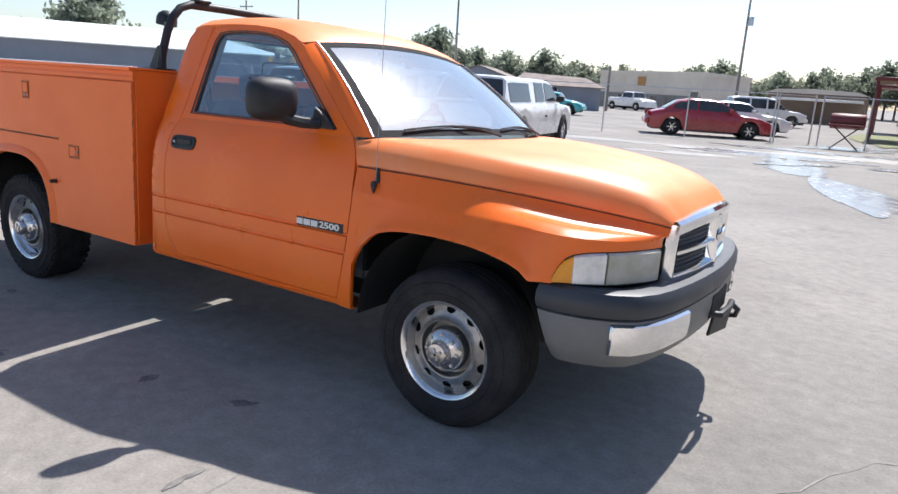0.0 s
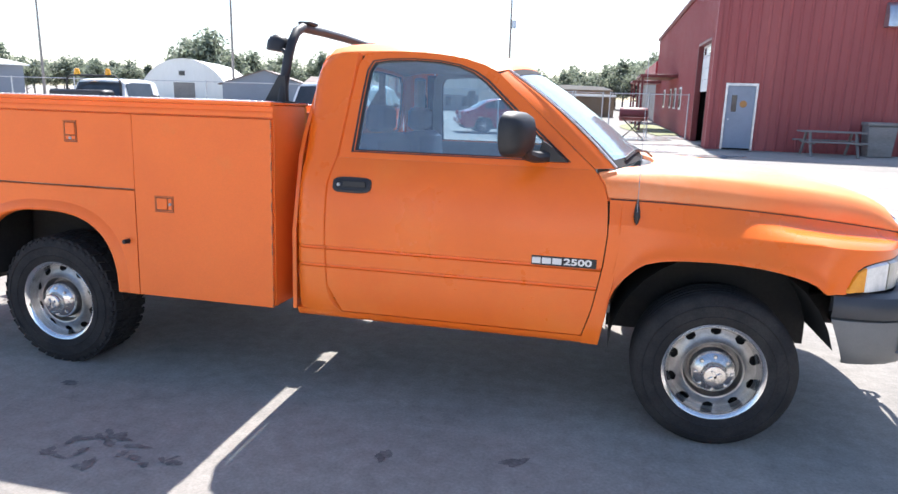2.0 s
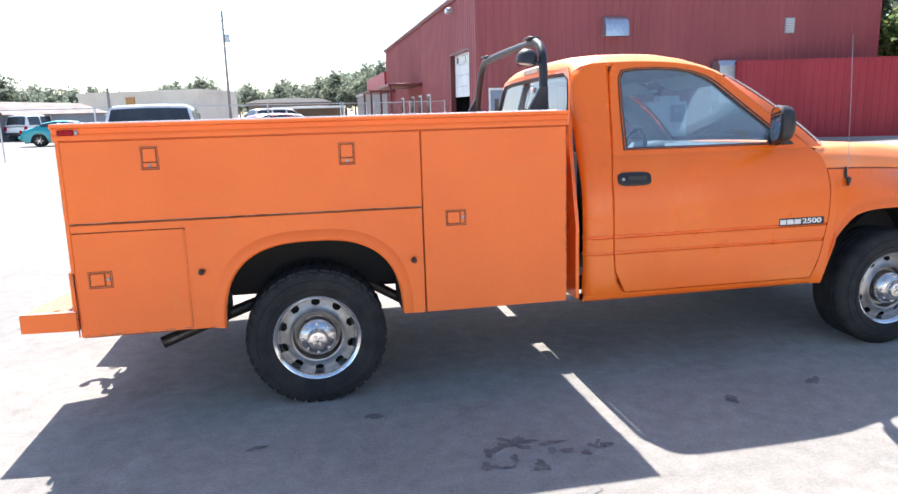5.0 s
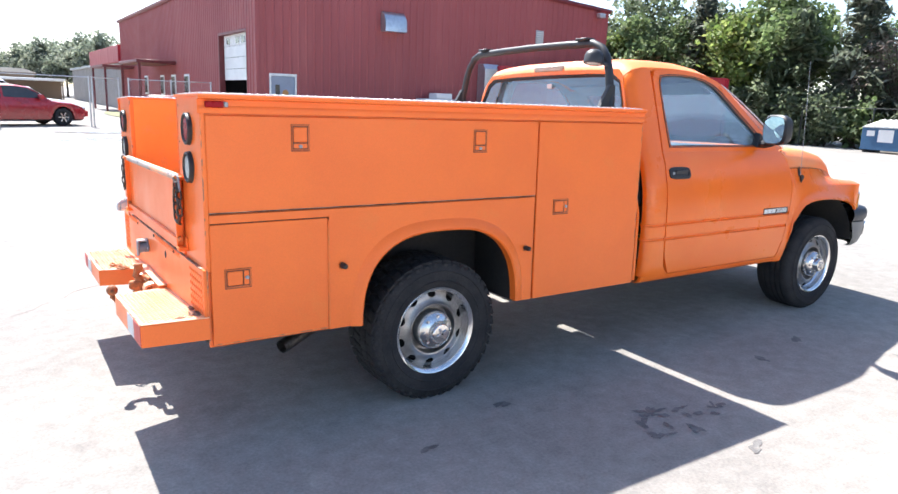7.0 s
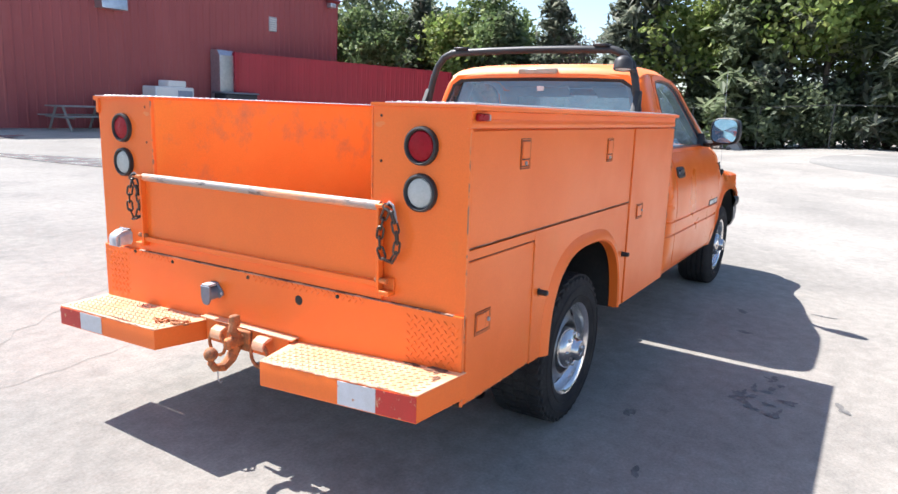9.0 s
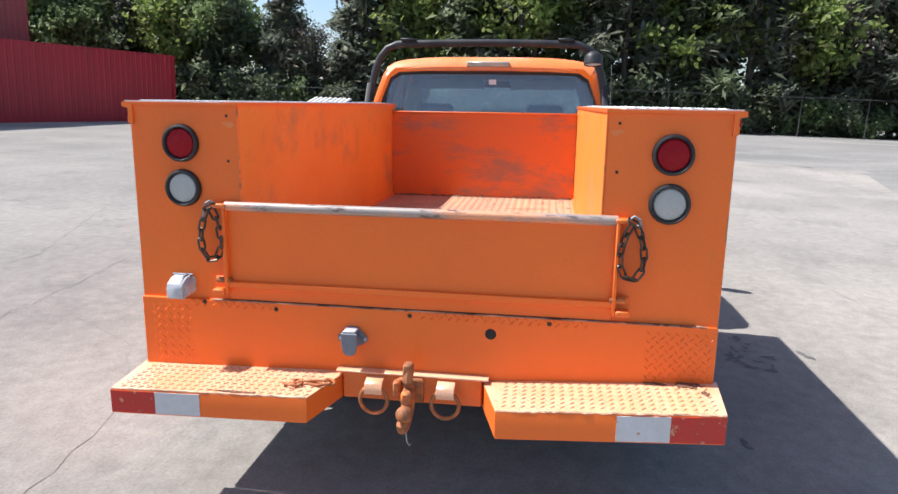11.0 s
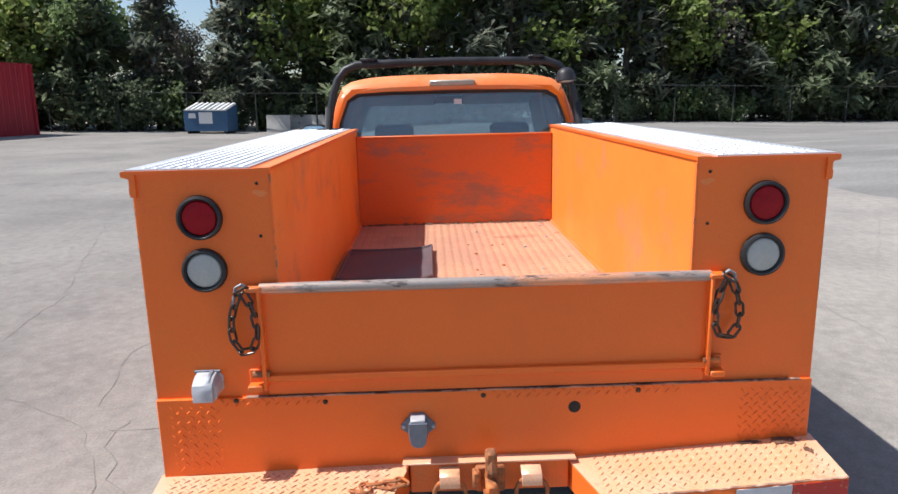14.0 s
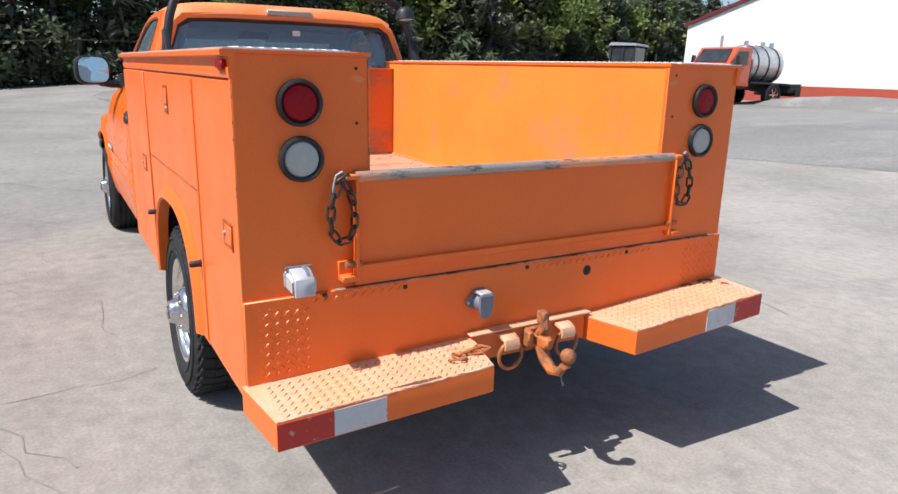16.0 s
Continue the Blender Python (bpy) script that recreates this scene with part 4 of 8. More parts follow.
for s in (-1, 1):
    g = Geo().tube([(1.60, s * 0.735, 1.56), (1.63, s * 0.72, 1.3), (1.68, s * 0.66, 0.95)], 0.018, 5)
    part("seat_belt", g, black, cab)


# ---- wheels ----
def tyre_profile(w, R):
    return [(0.205, 0.0), (0.222, w * 0.06), (0.25, w * 0.105), (0.29, w * 0.115), (0.322, w * 0.09), (R - 0.016, w * 0.035), (R - 0.004, -w * 0.03)]


def wheel(name, x, s, knobbly):
    R, w = 0.357, 0.245
    y_face = 0.945
    m = Matrix.Translation((x, s * y_face, R - 0.004)) @ pose(0, 0, 0, -90 * s)
    # local z points outwards
    wh = thing_part(name, truck, "steel wheel with a black tyre and a chrome hub cap")
    side = tyre_profile(w, R)
    prof = side[:]
    if knobbly:
        prof += [(R - 0.006, -0.06), (R - 0.006, -0.18)]
    else:
        for c in (-0.045, -0.085, -0.125, -0.165):
            prof += [(R, c + 0.014), (R - 0.010, c + 0.010), (R - 0.010, c + 0.002), (R, c - 0.002)]
    prof += [(R - 0.004, -w + 0.03), (R - 0.03, -w + 0.0), (0.29, -w - 0.01), (0.21, -w + 0.03)]
    g = Geo().lathe(prof, 64, m)
    for r in (0.258, 0.306):
        g.lathe([(r - 0.004, w * 0.108), (r, w * 0.125), (r + 0.004, w * 0.108)], 64, m)
    part("tyre", g, rubber, wh, "knobbly black tyre" if knobbly else "worn black road tyre")
    if knobbly:
        g = Geo()
        nb = 40
        for k in range(nb):
            for row, (z0, z1, sh) in enumerate(((0.008, -0.05, 0.0), (-0.056, -0.112, 0.5), (-0.118, -0.175, 0.0), (-0.18, -0.238, 0.5))):
                a = 2 * math.pi * (k + sh) / nb
                q = m @ pose(0, 0, 0, 0, 0, math.degrees(a))
                g.box(R - 0.012, R + 0.001, -0.021, 0.021, z1, z0, 0.004, q @ Matrix.Translation((0, 0, 0)) @ pose(0, 0, 0, 12 if row % 2 else -12))
            a = 2 * math.pi * (k + 0.25) / nb
            q = m @ pose(0, 0, 0, 0, 0, math.degrees(a))
            g.box(R - 0.045, R - 0.012, -0.014, 0.014, 0.0, 0.018, 0.004, q)
        tr = part("tread", g, rubber, wh)
        tagged(tr, kind="stuff")
    # rim
    rim = [(0.190, -0.20), (0.196, -0.06), (0.200, 0.0), (0.212, 0.012), (0.222, 0.016), (0.224, 0.010), (0.220, -0.004)]
    g = Geo().lathe(rim, 64, m)
    g.lathe([(0.200, 0.0), (0.196, -0.030), (0.186, -0.042)], 64, m)
    n = 10
    disc = Geo().lathe([(0.140, -0.024), (0.133, -0.010), (0.126, -0.012), (0.121, -0.034), (0.119, -0.062), (0.104, -0.066)], 40, m)
    for k in range(n):
        a = 2 * math.pi * k / n
        rr = [(0.190, -0.043, 0), (0.1865, -0.0425, 5.0), (0.183, -0.041, 7.2), (0.170, -0.036, 7.2), (0.165, -0.034, 5.0), (0.158, -0.033, 0), (0.150, -0.029, 0), (0.140, -0.024, 0)]
        seg = []
        for r, h, slot in rr:
            hw = math.radians(18 - slot)
            seg.append([m @ Vector((r * math.cos(a + hw * u), r * math.sin(a + hw * u), h)) for u in (-1, -0.5, 0, 0.5, 1)])
        disc.grid(seg)
    part("wheel_disc", disc, disc_metal, wh, "dull silver disc with oval slots", 50, 0.0008)
    part("rim", g, rim_chrome, wh, "dull chrome steel rim with oval slots", 50)
    part("brake_drum", Geo().lathe([(0.0, -0.085), (0.185, -0.085), (0.188, -0.2)], 32, m), dark, wh)
    # hub cap with its lug covers
    g = Geo().lathe([(0.104, -0.064), (0.101, -0.022), (0.096, 0.006), (0.087, 0.018), (0.070, 0.028), (0.056, 0.034), (0.051, 0.048), (0.049, 0.060), (0.044, 0.066), (0.032, 0.068), (0.0, 0.069)], 48, m)
    for k in range(8):
        q = m @ pose(0, 0, 0, 0, 0, 45 * k) @ Matrix.Translation((0.076, 0, 0.024))
        g.lathe([(0.0, 0.010), (0.006, 0.009), (0.009, 0.005), (0.0095, -0.01)], 8, q)
    for k in range(2):
        q = m @ pose(0, 0, 0, 0, 0, 90 * k + 30)
        g.box(-0.030, 0.030, -0.007, 0.007, 0.069, 0.075, 0.003, q)
    part("hub_cap", g, wheel_chrome, wh, "dull chrome hub cap")


wheel("rear_wheel", 0.0, -1, True)
wheel("rear_wheel", 0.0, 1, True)
wheel("front_wheel", 3.415, -1, False)
wheel("front_wheel", 3.415, 1, False)


# ---- the utility body ----
X0, X1, YO, YI, ZB, ZT, ZF = -1.100, 1.330, 0.985, 0.605, 0.460, 1.385, 0.862


def arch_z(x, r=0.440, zc=0.438):
    """Underside of the rear wheel arch."""
    u = abs(x - 0.005) / r
    return zc + 0.432 * (1 - u ** 2.7) ** (1 / 2.7) if u < 1 else ZB


AX = sorted({round(v, 4) for v in [0.005 + 0.440 * math.cos(math.pi * k / 28) for k in range(29)]})


def flat_panel(x0, x1, z0, z1, s, y=YO, t=0.012, b=0.003):
    return Geo().box(x0, x1, s * (y - t), s * y, z0, z1, b)


def paddle_latch(parent, x, z, s, upright, YO=YO):
    """A recessed square paddle with its round lock, in a pressed frame."""
    a, b = (0.038, 0.052) if upright else (0.052, 0.038)
    ring_o = [(x - a, z - b), (x + a, z - b), (x + a, z + b), (x - a, z + b)]
    ring_i = [(x - a + 0.005, z - b + 0.005), (x + a - 0.005, z - b + 0.005), (x + a - 0.005, z + b - 0.005), (x - a + 0.005, z + b - 0.005)]
    lat = part("latch", Geo().ring([(p, s * (YO + 0.004), q) for p, q in ring_o], [(p, s * (YO + 0.002), q) for p, q in ring_i], inward(0.012)), latch_edge, parent, "painted paddle latch")
    # dark brown plate draws the gaps round frame and paddle
    part("latch_recess", Geo().box(x - a - 0.0015, x + a + 0.0015, s * (YO + 0.0002), s * (YO + 0.0012), z - b - 0.0035, z + b + 0.0015), latch_gap_brown, parent)
    g = Geo()
    if upright:
        g.box(x - a + 0.009, x + a - 0.009, s * (YO - 0.008), s * (YO + 0.005), z - b * 0.36, z + b - 0.009, 0.003)
        g.box(x - a + 0.009, x + a - 0.009, s * (YO - 0.004), s * (YO + 0.0022), z - b + 0.009, z - b * 0.46)
        lock = (x, z - b * 0.68)
    else:
        g.box(x - a + 0.009, x + a * 0.36, s * (YO - 0.008), s * (YO + 0.005), z - b + 0.009, z + b - 0.009, 0.003)
        g.box(x + a * 0.46, x + a - 0.009, s * (YO - 0.004), s * (YO + 0.0022), z - b + 0.009, z + b - 0.009)
        lock = (x + a * 0.68, z)
    part("paddle", g, paint_body, parent)
    part("key_lock", Geo().lathe([(0.0, 0.006), (0.007, 0.006), (0.008, 0.0)], 12, Matrix.Translation((lock[0], s * (YO + 0.002), lock[1])) @ pose(0, 0, 0, -90 * s)), cast_gray, parent, "small steel key lock")


def compartment(s):
    box = thing_part("tool_compartment", truck, "orange steel tool compartment along the side of the bed")
    # carcass: inner wall, base sheet behind the doors, ends, floor
    part("inner_wall", Geo().box(X0, X1, s * YI, s * (YI + 0.02), ZF - 0.02, 1.455, 0.002), paint_inner, box, "orange inner wall in a sunlit tone")
    g = Geo()
    xs = [X0 + 0.004] + [x for x in AX if X0 < x < X1] + [X1 - 0.004]
    xs = sorted(set(xs + [0.005 - 0.442, 0.005 + 0.442]))
    g.grid([[(x, s * (YO - 0.013), max(ZB + 0.004, arch_z(x))) for x in xs], [(x, s * (YO - 0.013), 1.40) for x in xs]])
    part("carcass", g, paint_body, box)
    # front end and rear end walls
    g = Geo().box(X1 - 0.02, X1, s * (YI + 0.022), s * (YO - 0.014), ZB + 0.002, 1.45, 0.003)
    part("end_wall", g, paint_body, box)
    g = Geo().box(X0 - 0.004, X0 + 0.016, s * (YI - 0.003), s * (YO + 0.002), 0.775, 1.455, 0.004)
    part("rear_wall", g, paint_body, box)
    # lower floor sheets in front of and behind the wheel
    g = Geo().box(X0 + 0.01, -0.45, s * (YI + 0.02), s * (YO - 0.015), ZB, ZB + 0.012)
    g.box(0.455, X1 - 0.02, s * (YI + 0.02), s * (YO - 0.015), ZB, ZB + 0.012)
    g.box(-0.452, -0.44, s * (YI + 0.021), s * (YO - 0.015), ZB, 0.8)
    g.box(0.445, 0.457, s * (YI + 0.021), s * (YO - 0.015), ZB, 0.8)
    g.box(-0.452, 0.457, s * (YI + 0.021), s * (YO - 0.015), 0.895, 0.905)
    g.box(-0.6, 0.6, s * 0.50, s * (YI - 0.002), 0.55, ZF - 0.022)
    part("wheel_box", g, dark, box)
    # panel round the wheel arch
    lo = [(x, arch_z(x)) for x in AX]
    left = [(-0.585, ZB + 0.006), (-0.50, ZB + 0.006), (-0.446, ZB + 0.006)]
    right = [(0.451, ZB), (0.48, ZB - 0.002), (0.556, ZB - 0.004)]
    chain = left + lo + right
    rows = [[(x, s * YO, z) for x, z in chain], [(x, s * YO, lerp(z, 0.998, 0.5)) for x, z in chain], [(x, s * YO, 0.998) for x, z in chain]]
    arch = part("arch_panel", Geo().solid(rows, inward(0.012)), paint_body, box, "orange panel with a pressed wheel arch lip")
    fl = []
    for k in range(33):
        a = math.pi * k / 32
        c, d = math.cos(a), math.sin(a)
        c2, d2 = math.copysign(abs(c) ** (2 / 2.7), c), abs(d) ** (2 / 2.7)
        fl.append([(0.005 + (0.440 + o) * c2, s * (YO + h), max(ZB + 0.004, 0.438 + (0.432 + o) * d2)) for o, h in ((-0.004, -0.03), (-0.003, 0.014), (0.006, 0.021), (0.022, 0.018), (0.040, 0.008), (0.052, 0.0))])
    part("arch_lip", Geo().grid(fl), paint_body, arch)
    for x, z in ((-0.525, 0.748), (0.506, 0.737)):
        part("door_bumper", Geo().lathe([(0.0, 0.040), (0.009, 0.039), (0.012, 0.034), (0.012, 0.0), (0.017, 0.0)], 12, Matrix.Translation((x, s * YO, z)) @ pose(0, 0, 0, -90 * s)), black, arch, "black rubber door stop")
    # the far side has a tall rear door, the near side a long upper door over a small one
    xu = -1.086 if s < 0 else -0.5745
    up = part("upper_door", flat_panel(xu, 0.5605, 1.008, 1.383, s), paint_body, box, "drop-down compartment door above the wheel")
    for x, z in (((-0.708, 1.300), (0.198, 1.287)) if s < 0 else ((-0.03, 1.285),)):
        paddle_latch(up, x, z, s, True)
    # worn line along its lower edge
    part("worn_edge", Geo().tube([(lerp(xu + 0.002, 0.556, k / 30), s * (YO + 0.001), 1.0085) for k in range(31)], 0.0013, 5), worn_line, up, "paint worn to bare steel along the edge")
    rd = part("rear_door", flat_panel(-1.086, -0.592 if s < 0 else -0.580, 0.474, 0.962 if s < 0 else 1.383, s), paint_body, box, "small rear compartment door" if s < 0 else "tall rear compartment door")
    paddle_latch(rd, -0.980, 0.741 if s < 0 else 0.95, s, False)
    fd = part("front_door", flat_panel(0.5645, 1.322, 0.458, 1.383, s, YO + 0.006, 0.018), paint_body, box, "tall front compartment door")
    paddle_latch(fd, 0.731, 0.943, s, False, YO + 0.006)
    g = Geo().box(xu, 0.558, s * (YO - 0.013), s * (YO - 0.001), 0.966, 1.0, 0.002)
    part("door_strip", g, paint_body, box)
    g = Geo()
    for x in (-0.5885 if s < 0 else -0.577, 0.562):
        wd = 0.0014 if x < 0 else 0.0008
        g.box(x - wd, x + wd, s * (YO - 0.0135), s * (YO - (0.004 if x < 0 else 0.006)), ZB + 0.02, 0.99 if x < 0 and s < 0 else 1.38)
    g.box(xu + 0.006, 0.555, s * (YO - 0.0135), s * (YO - 0.004), 1.0035, 1.0075)
    if s < 0:
        g.box(-1.08, -0.592, s * (YO - 0.0135), s * (YO - 0.004), 0.9625, 0.9655)
    part("door_gap", g, dark, box)
    # chipped paint along the corners
    part("chipped_edge", Geo().cyl((X0 - 0.0005, s * (YO - 0.0005), ZB + 0.01), (X0 - 0.0005, s * (YO - 0.0005), 1.385), 0.0032, 6), chipped_edge, box, "chipped paint along the rear corner")
    part("chipped_edge", Geo().cyl((1.3215, s * (YO + 0.005), 0.462), (1.3215, s * (YO + 0.005), 1.38), 0.0026, 6), chipped_edge, fd, "chipped paint along the door edge")
    part("chipped_edge", Geo().cyl((-1.08, s * (YO - 0.001), 0.4745), (-0.60, s * (YO - 0.001), 0.4745), 0.0022, 6), chipped_edge, rd, "chipped paint along the door edge")
    # hinge line of the lower rear door
    part("hinge", Geo().cyl((-0.589 if s < 0 else -0.577, s * (YO + 0.001), 0.48), (-0.589 if s < 0 else -0.577, s * (YO + 0.001), 0.955 if s < 0 else 1.375), 0.0045, 6), paint_worn, rd)
    # lid with its stepped rail
    sec = [(YI - 0.006, 1.452), (YI - 0.006, 1.462), (YO + 0.022, 1.462), (YO + 0.026, 1.458), (YO + 0.025, 1.446), (YO + 0.0045, 1.441), (YO + 0.003, 1.419), (YO + 0.006, 1.415), (YO + 0.006, 1.400), (YO + 0.0035, 1.390), (YO - 0.012, 1.388), (YO - 0.012, 1.452)]
    rows = [[(x, s * y, z) for y, z in sec] for x in (X0 - 0.012, X1 + 0.004)]
    g = Geo().grid(rows, close_u=True)
    g.f.append(tuple(range(len(sec))))
    g.f.append(tuple(range(len(sec), 2 * len(sec))))
    lid = part("compartment_lid", g, paint_body, box, "orange lid with a stepped rail")
    g = Geo().prism([(X0 - 0.008, s * (YI + 0.052)), (X1 - 0.03, s * (YI + 0.034)), (X1 - 0.03, s * (YO + 0.016)), (X0 - 0.008, s * (YO + 0.016))], "z", 1.462, 1.4665)
    part("tread_plate", g, alu, lid, "bright aluminium tread plate")
    pat = lugs(X0 + 0.002, X1 - 0.045, YI + 0.058, YO + 0.008, 1.4667, 0.034, 0.0026)
    if s < 0:
        pat = pat.mirrored()
    tagged(part("tread_pattern", pat, alu, lid), kind="stuff")
    # pale strip carries the sunlight on the margin in its colour
    part("lid_margin", Geo().box(X0 - 0.011, X1, s * (YI - 0.005), s * (YI + 0.033), 1.4625, 1.4638), paint_top, lid, "pale pinkish margin of the lid")
    part("lid_gap", Geo().prism([(X0 + 0.30, s * (YI + 0.0335)), (X1 - 0.10, s * (YI + 0.0335)), (X1 - 0.25, s * (YI + 0.039))], "z", 1.4622, 1.4634), dark, lid)
    mk = part("side_marker", Geo().box(-1.085, -1.015, s * (YO + 0.003), s * (YO + 0.018), 1.412, 1.436, 0.006), red_lens, lid, "red side marker lamp")
    part("marker_end", Geo().box(-1.014, -0.998, s * (YO + 0.003), s * (YO + 0.014), 1.414, 1.434, 0.004), cast_gray, mk)
    part("worn_corner", Geo().box(X0 - 0.0065, X0 - 0.001, s * (YI - 0.005), s * (YI - 0.001), 0.85, 1.445), chipped_edge, box, "bright worn paint along the corner")
    # rear lamps
    for z, mt, nm, lb in ((1.327, red_lens, "tail_lamp", "round red tail lamp in a black rubber ring"), (1.175, white_lens, "reversing_lamp", "round clear reversing lamp in a black rubber ring")):
        m = Matrix.Translation((X0 - 0.004, s * 0.806, z)) @ pose(0, 0, 0, 0, -90)
        lamp = part(nm, Geo().lathe([(0.0, 0.016), (0.030, 0.015), (0.046, 0.012), (0.051, 0.006)], 36, m), mt, box, lb)
        part("lamp_ring", Geo().lathe([(0.049, 0.004), (0.051, 0.014), (0.056, 0.019), (0.062, 0.016), (0.064, 0.0)], 40, m), black, lamp, "black rubber lamp ring")
    part("worn_patch", tilted(blotch(0.634, 1.392, 0.018, 0.010, 0, 7, 0.1, 18, 0.3), lambda q: (X0 - 0.0046 - 0.0003 * (q[2] > 0), s * q[0], q[1])), paint_top, box, "pinkish patch of worn paint round a bolt")
    for y, z in ((0.64, 1.42), (0.64, 1.27), (0.63, 0.79)):
        part("bolt_hole", Geo().lathe([(0.0, 0.001), (0.005, 0.001)], 10, Matrix.Translation((X0 - 0.0045, s * y, z)) @ pose(0, 0, 0, 0, -90)), dark, box)
    return box


def lugs(x0, x1, y0, y1, z, pitch, h, length=0.012, width=0.0042):
    """Raised diagonal lugs of a tread plate, in alternating directions."""
    g = Geo()
    nx, ny = int((x1 - x0) / pitch), int((y1 - y0) / pitch)
    for i in range(nx * 2):
        for j in range(ny * 2):
            if (i + j) % 2:
                continue
            x, y = x0 + (i + 0.5) * pitch / 2, y0 + (j + 0.5) * pitch / 2
            if x > x1 or y > y1:
                continue
            a = math.pi / 4 if i % 2 else -math.pi / 4
            c, d = math.cos(a), math.sin(a)
            pts = [(-length, 0, 0), (0, -width, 0), (length, 0, 0), (0, width, 0), (-length * 0.5, 0, h), (length * 0.5, 0, h)]
            g.add([(x + p * c - q * d, y + p * d + q * c, z + r) for p, q, r in pts], [(0, 1, 4), (1, 5, 4), (1, 2, 5), (2, 3, 5), (3, 4, 5), (3, 0, 4)])
    return g


def tilted(g, f):
    g.v = [f(p) for p in g.v]
    return g


for sgn in (-1, 1):
    compartment(sgn)

bed = thing_part("truck_bed", truck, "open orange bed between the tool compartments")
part("bed_floor", Geo().box(X0 + 0.01, X1 - 0.06, -YI + 0.002, YI - 0.002, ZF - 0.02, ZF, 0.0), bed_paint, bed, "worn tread plate bed floor with rust stains")
tagged(part("floor_pattern", lugs(X0 + 0.03, X1 - 0.08, -YI + 0.02, YI - 0.02, ZF + 0.0002, 0.042, 0.0022, 0.013, 0.004), bed_paint, bed), kind="stuff")
g = Geo().box(1.225, 1.298, -YI + 0.001, YI - 0.001, 0.44, 1.414, 0.004)
for z in (1.418,):
    g.box(1.214, 1.305, -YI + 0.001, YI - 0.001, z - 0.012, z, 0.004)
part("bulkhead", g, paint_scuffed, bed, "scuffed orange front bulkhead")
for s in (-1, 1):
    g = Geo().prism([(s * (YI - 0.001), ZF - 0.004), (s * (YI - 0.001), ZF + 0.014), (s * (YI - 0.014), ZF + 0.003), (s * (YI - 0.014), ZF - 0.004)], "x", X0 + 0.03, 1.222)
    part("floor_angle", g, paint_worn, bed)
r = random.Random(31)
rows = []
for k in range(61):
    w, h = abs(r.gauss(0.012, 0.010)) + 0.004, abs(r.gauss(0.006, 0.004)) + 0.002
    y = lerp(-YI + 0.003, YI - 0.003, k / 60)
    rows.append([(1.224, y, ZF + h), (1.224 - w * 0.4, y, ZF + h * 0.6), (1.224 - w, y, ZF + 0.0004)])
tagged(part("dirt_line", Geo().grid(rows), dirt_m, bed, "dark dirt caught along the foot of the bulkhead"), kind="stuff")

# blocks added behind the cab to break up the sun stripe below
part("gap_bracket", Geo().box(1.332, 1.398, 0.06, 0.57, 0.50, 0.64, 0.01), dark, truck)
part("gap_bracket", Geo().box(1.334, 1.396, -0.47, -0.26, 0.36, 0.64, 0.01), dark, truck)
# rear apron in tread plate
apron = part("rear_apron", Geo().box(X0 - 0.016, X0 - 0.002, -YO - 0.002, YO + 0.002, 0.520, 0.784, 0.003), paint_body, truck, "orange tread plate apron above the step bumper")
pat = Geo()
for a, b, y0, y1 in ((0.552, 0.780, 0.80, YO - 0.01), (0.552, 0.780, -YO + 0.01, -0.76), (0.755, 0.785, 0.50, 0.80), (0.755, 0.785, -0.58, 0.0)):
    piece = lugs(a, b, y0, y1, 0, 0.030, 0.0030, 0.011, 0.0036)
    pat.add(piece.v, piece.f)
tagged(part("apron_pattern", tilted(pat, lambda p: (X0 - 0.0162 - p[2], p[1], p[0])), paint_body, apron), kind="stuff")
part("apron_edge", Geo().box(X0 - 0.019, X0 - 0.004, -0.95, 0.72, 0.782, 0.786, 0.001), worn_line, apron)
for y, z in ((0.487, 0.762), (0.014, 0.766), (-0.455, 0.766), (0.75, 0.775)):
    part("screw", Geo().lathe([(0.0, 0.006), (0.006, 0.005), (0.008, 0.0)], 10, Matrix.Translation((X0 - 0.016, y, z)) @ pose(0, 0, 0, 0, -90)), steel, apron)
part("drain_hole", Geo().lathe([(0.0, 0.001), (0.017, 0.001), (0.019, 0.0)], 18, Matrix.Translation((X0 - 0.0165, -0.262, 0.719)) @ pose(0, 0, 0, 0, -90)), dark, apron, "round dark hole")
g = Geo().box(X0 - 0.010, X0, -0.60, 0.60, 0.60, 0.80)
part("apron_backing", g, dark, truck)
part("rear_sill", Geo().box(X0 - 0.012, X0 + 0.03, -0.655, 0.655, 0.786, 0.836, 0.004), paint_body, truck)

# tailgate: a panel with flanges, a worn top rail, pivots and posts
tail = thing_part("tailgate", truck, "low orange tailgate with a worn steel top rail")
g = Geo().box(X0 - 0.018, X0 - 0.008, -0.655, 0.655, 0.84, 1.112, 0.002)
g.box(X0 - 0.034, X0 - 0.014, -0.655, 0.655, 0.836, 0.858, 0.003)
for s in (-1, 1):
    g.box(X0 - 0.042, X0 - 0.012, s * 0.648, s * 0.660, 0.815, 1.121, 0.003)
part("tailgate_panel", g, paint_body, tail)
part("top_rail", Geo().cyl((X0 - 0.020, -0.652, 1.119), (X0 - 0.020, 0.652, 1.119), 0.0165, 14), rail_paint, tail, "round top rail with worn paint")
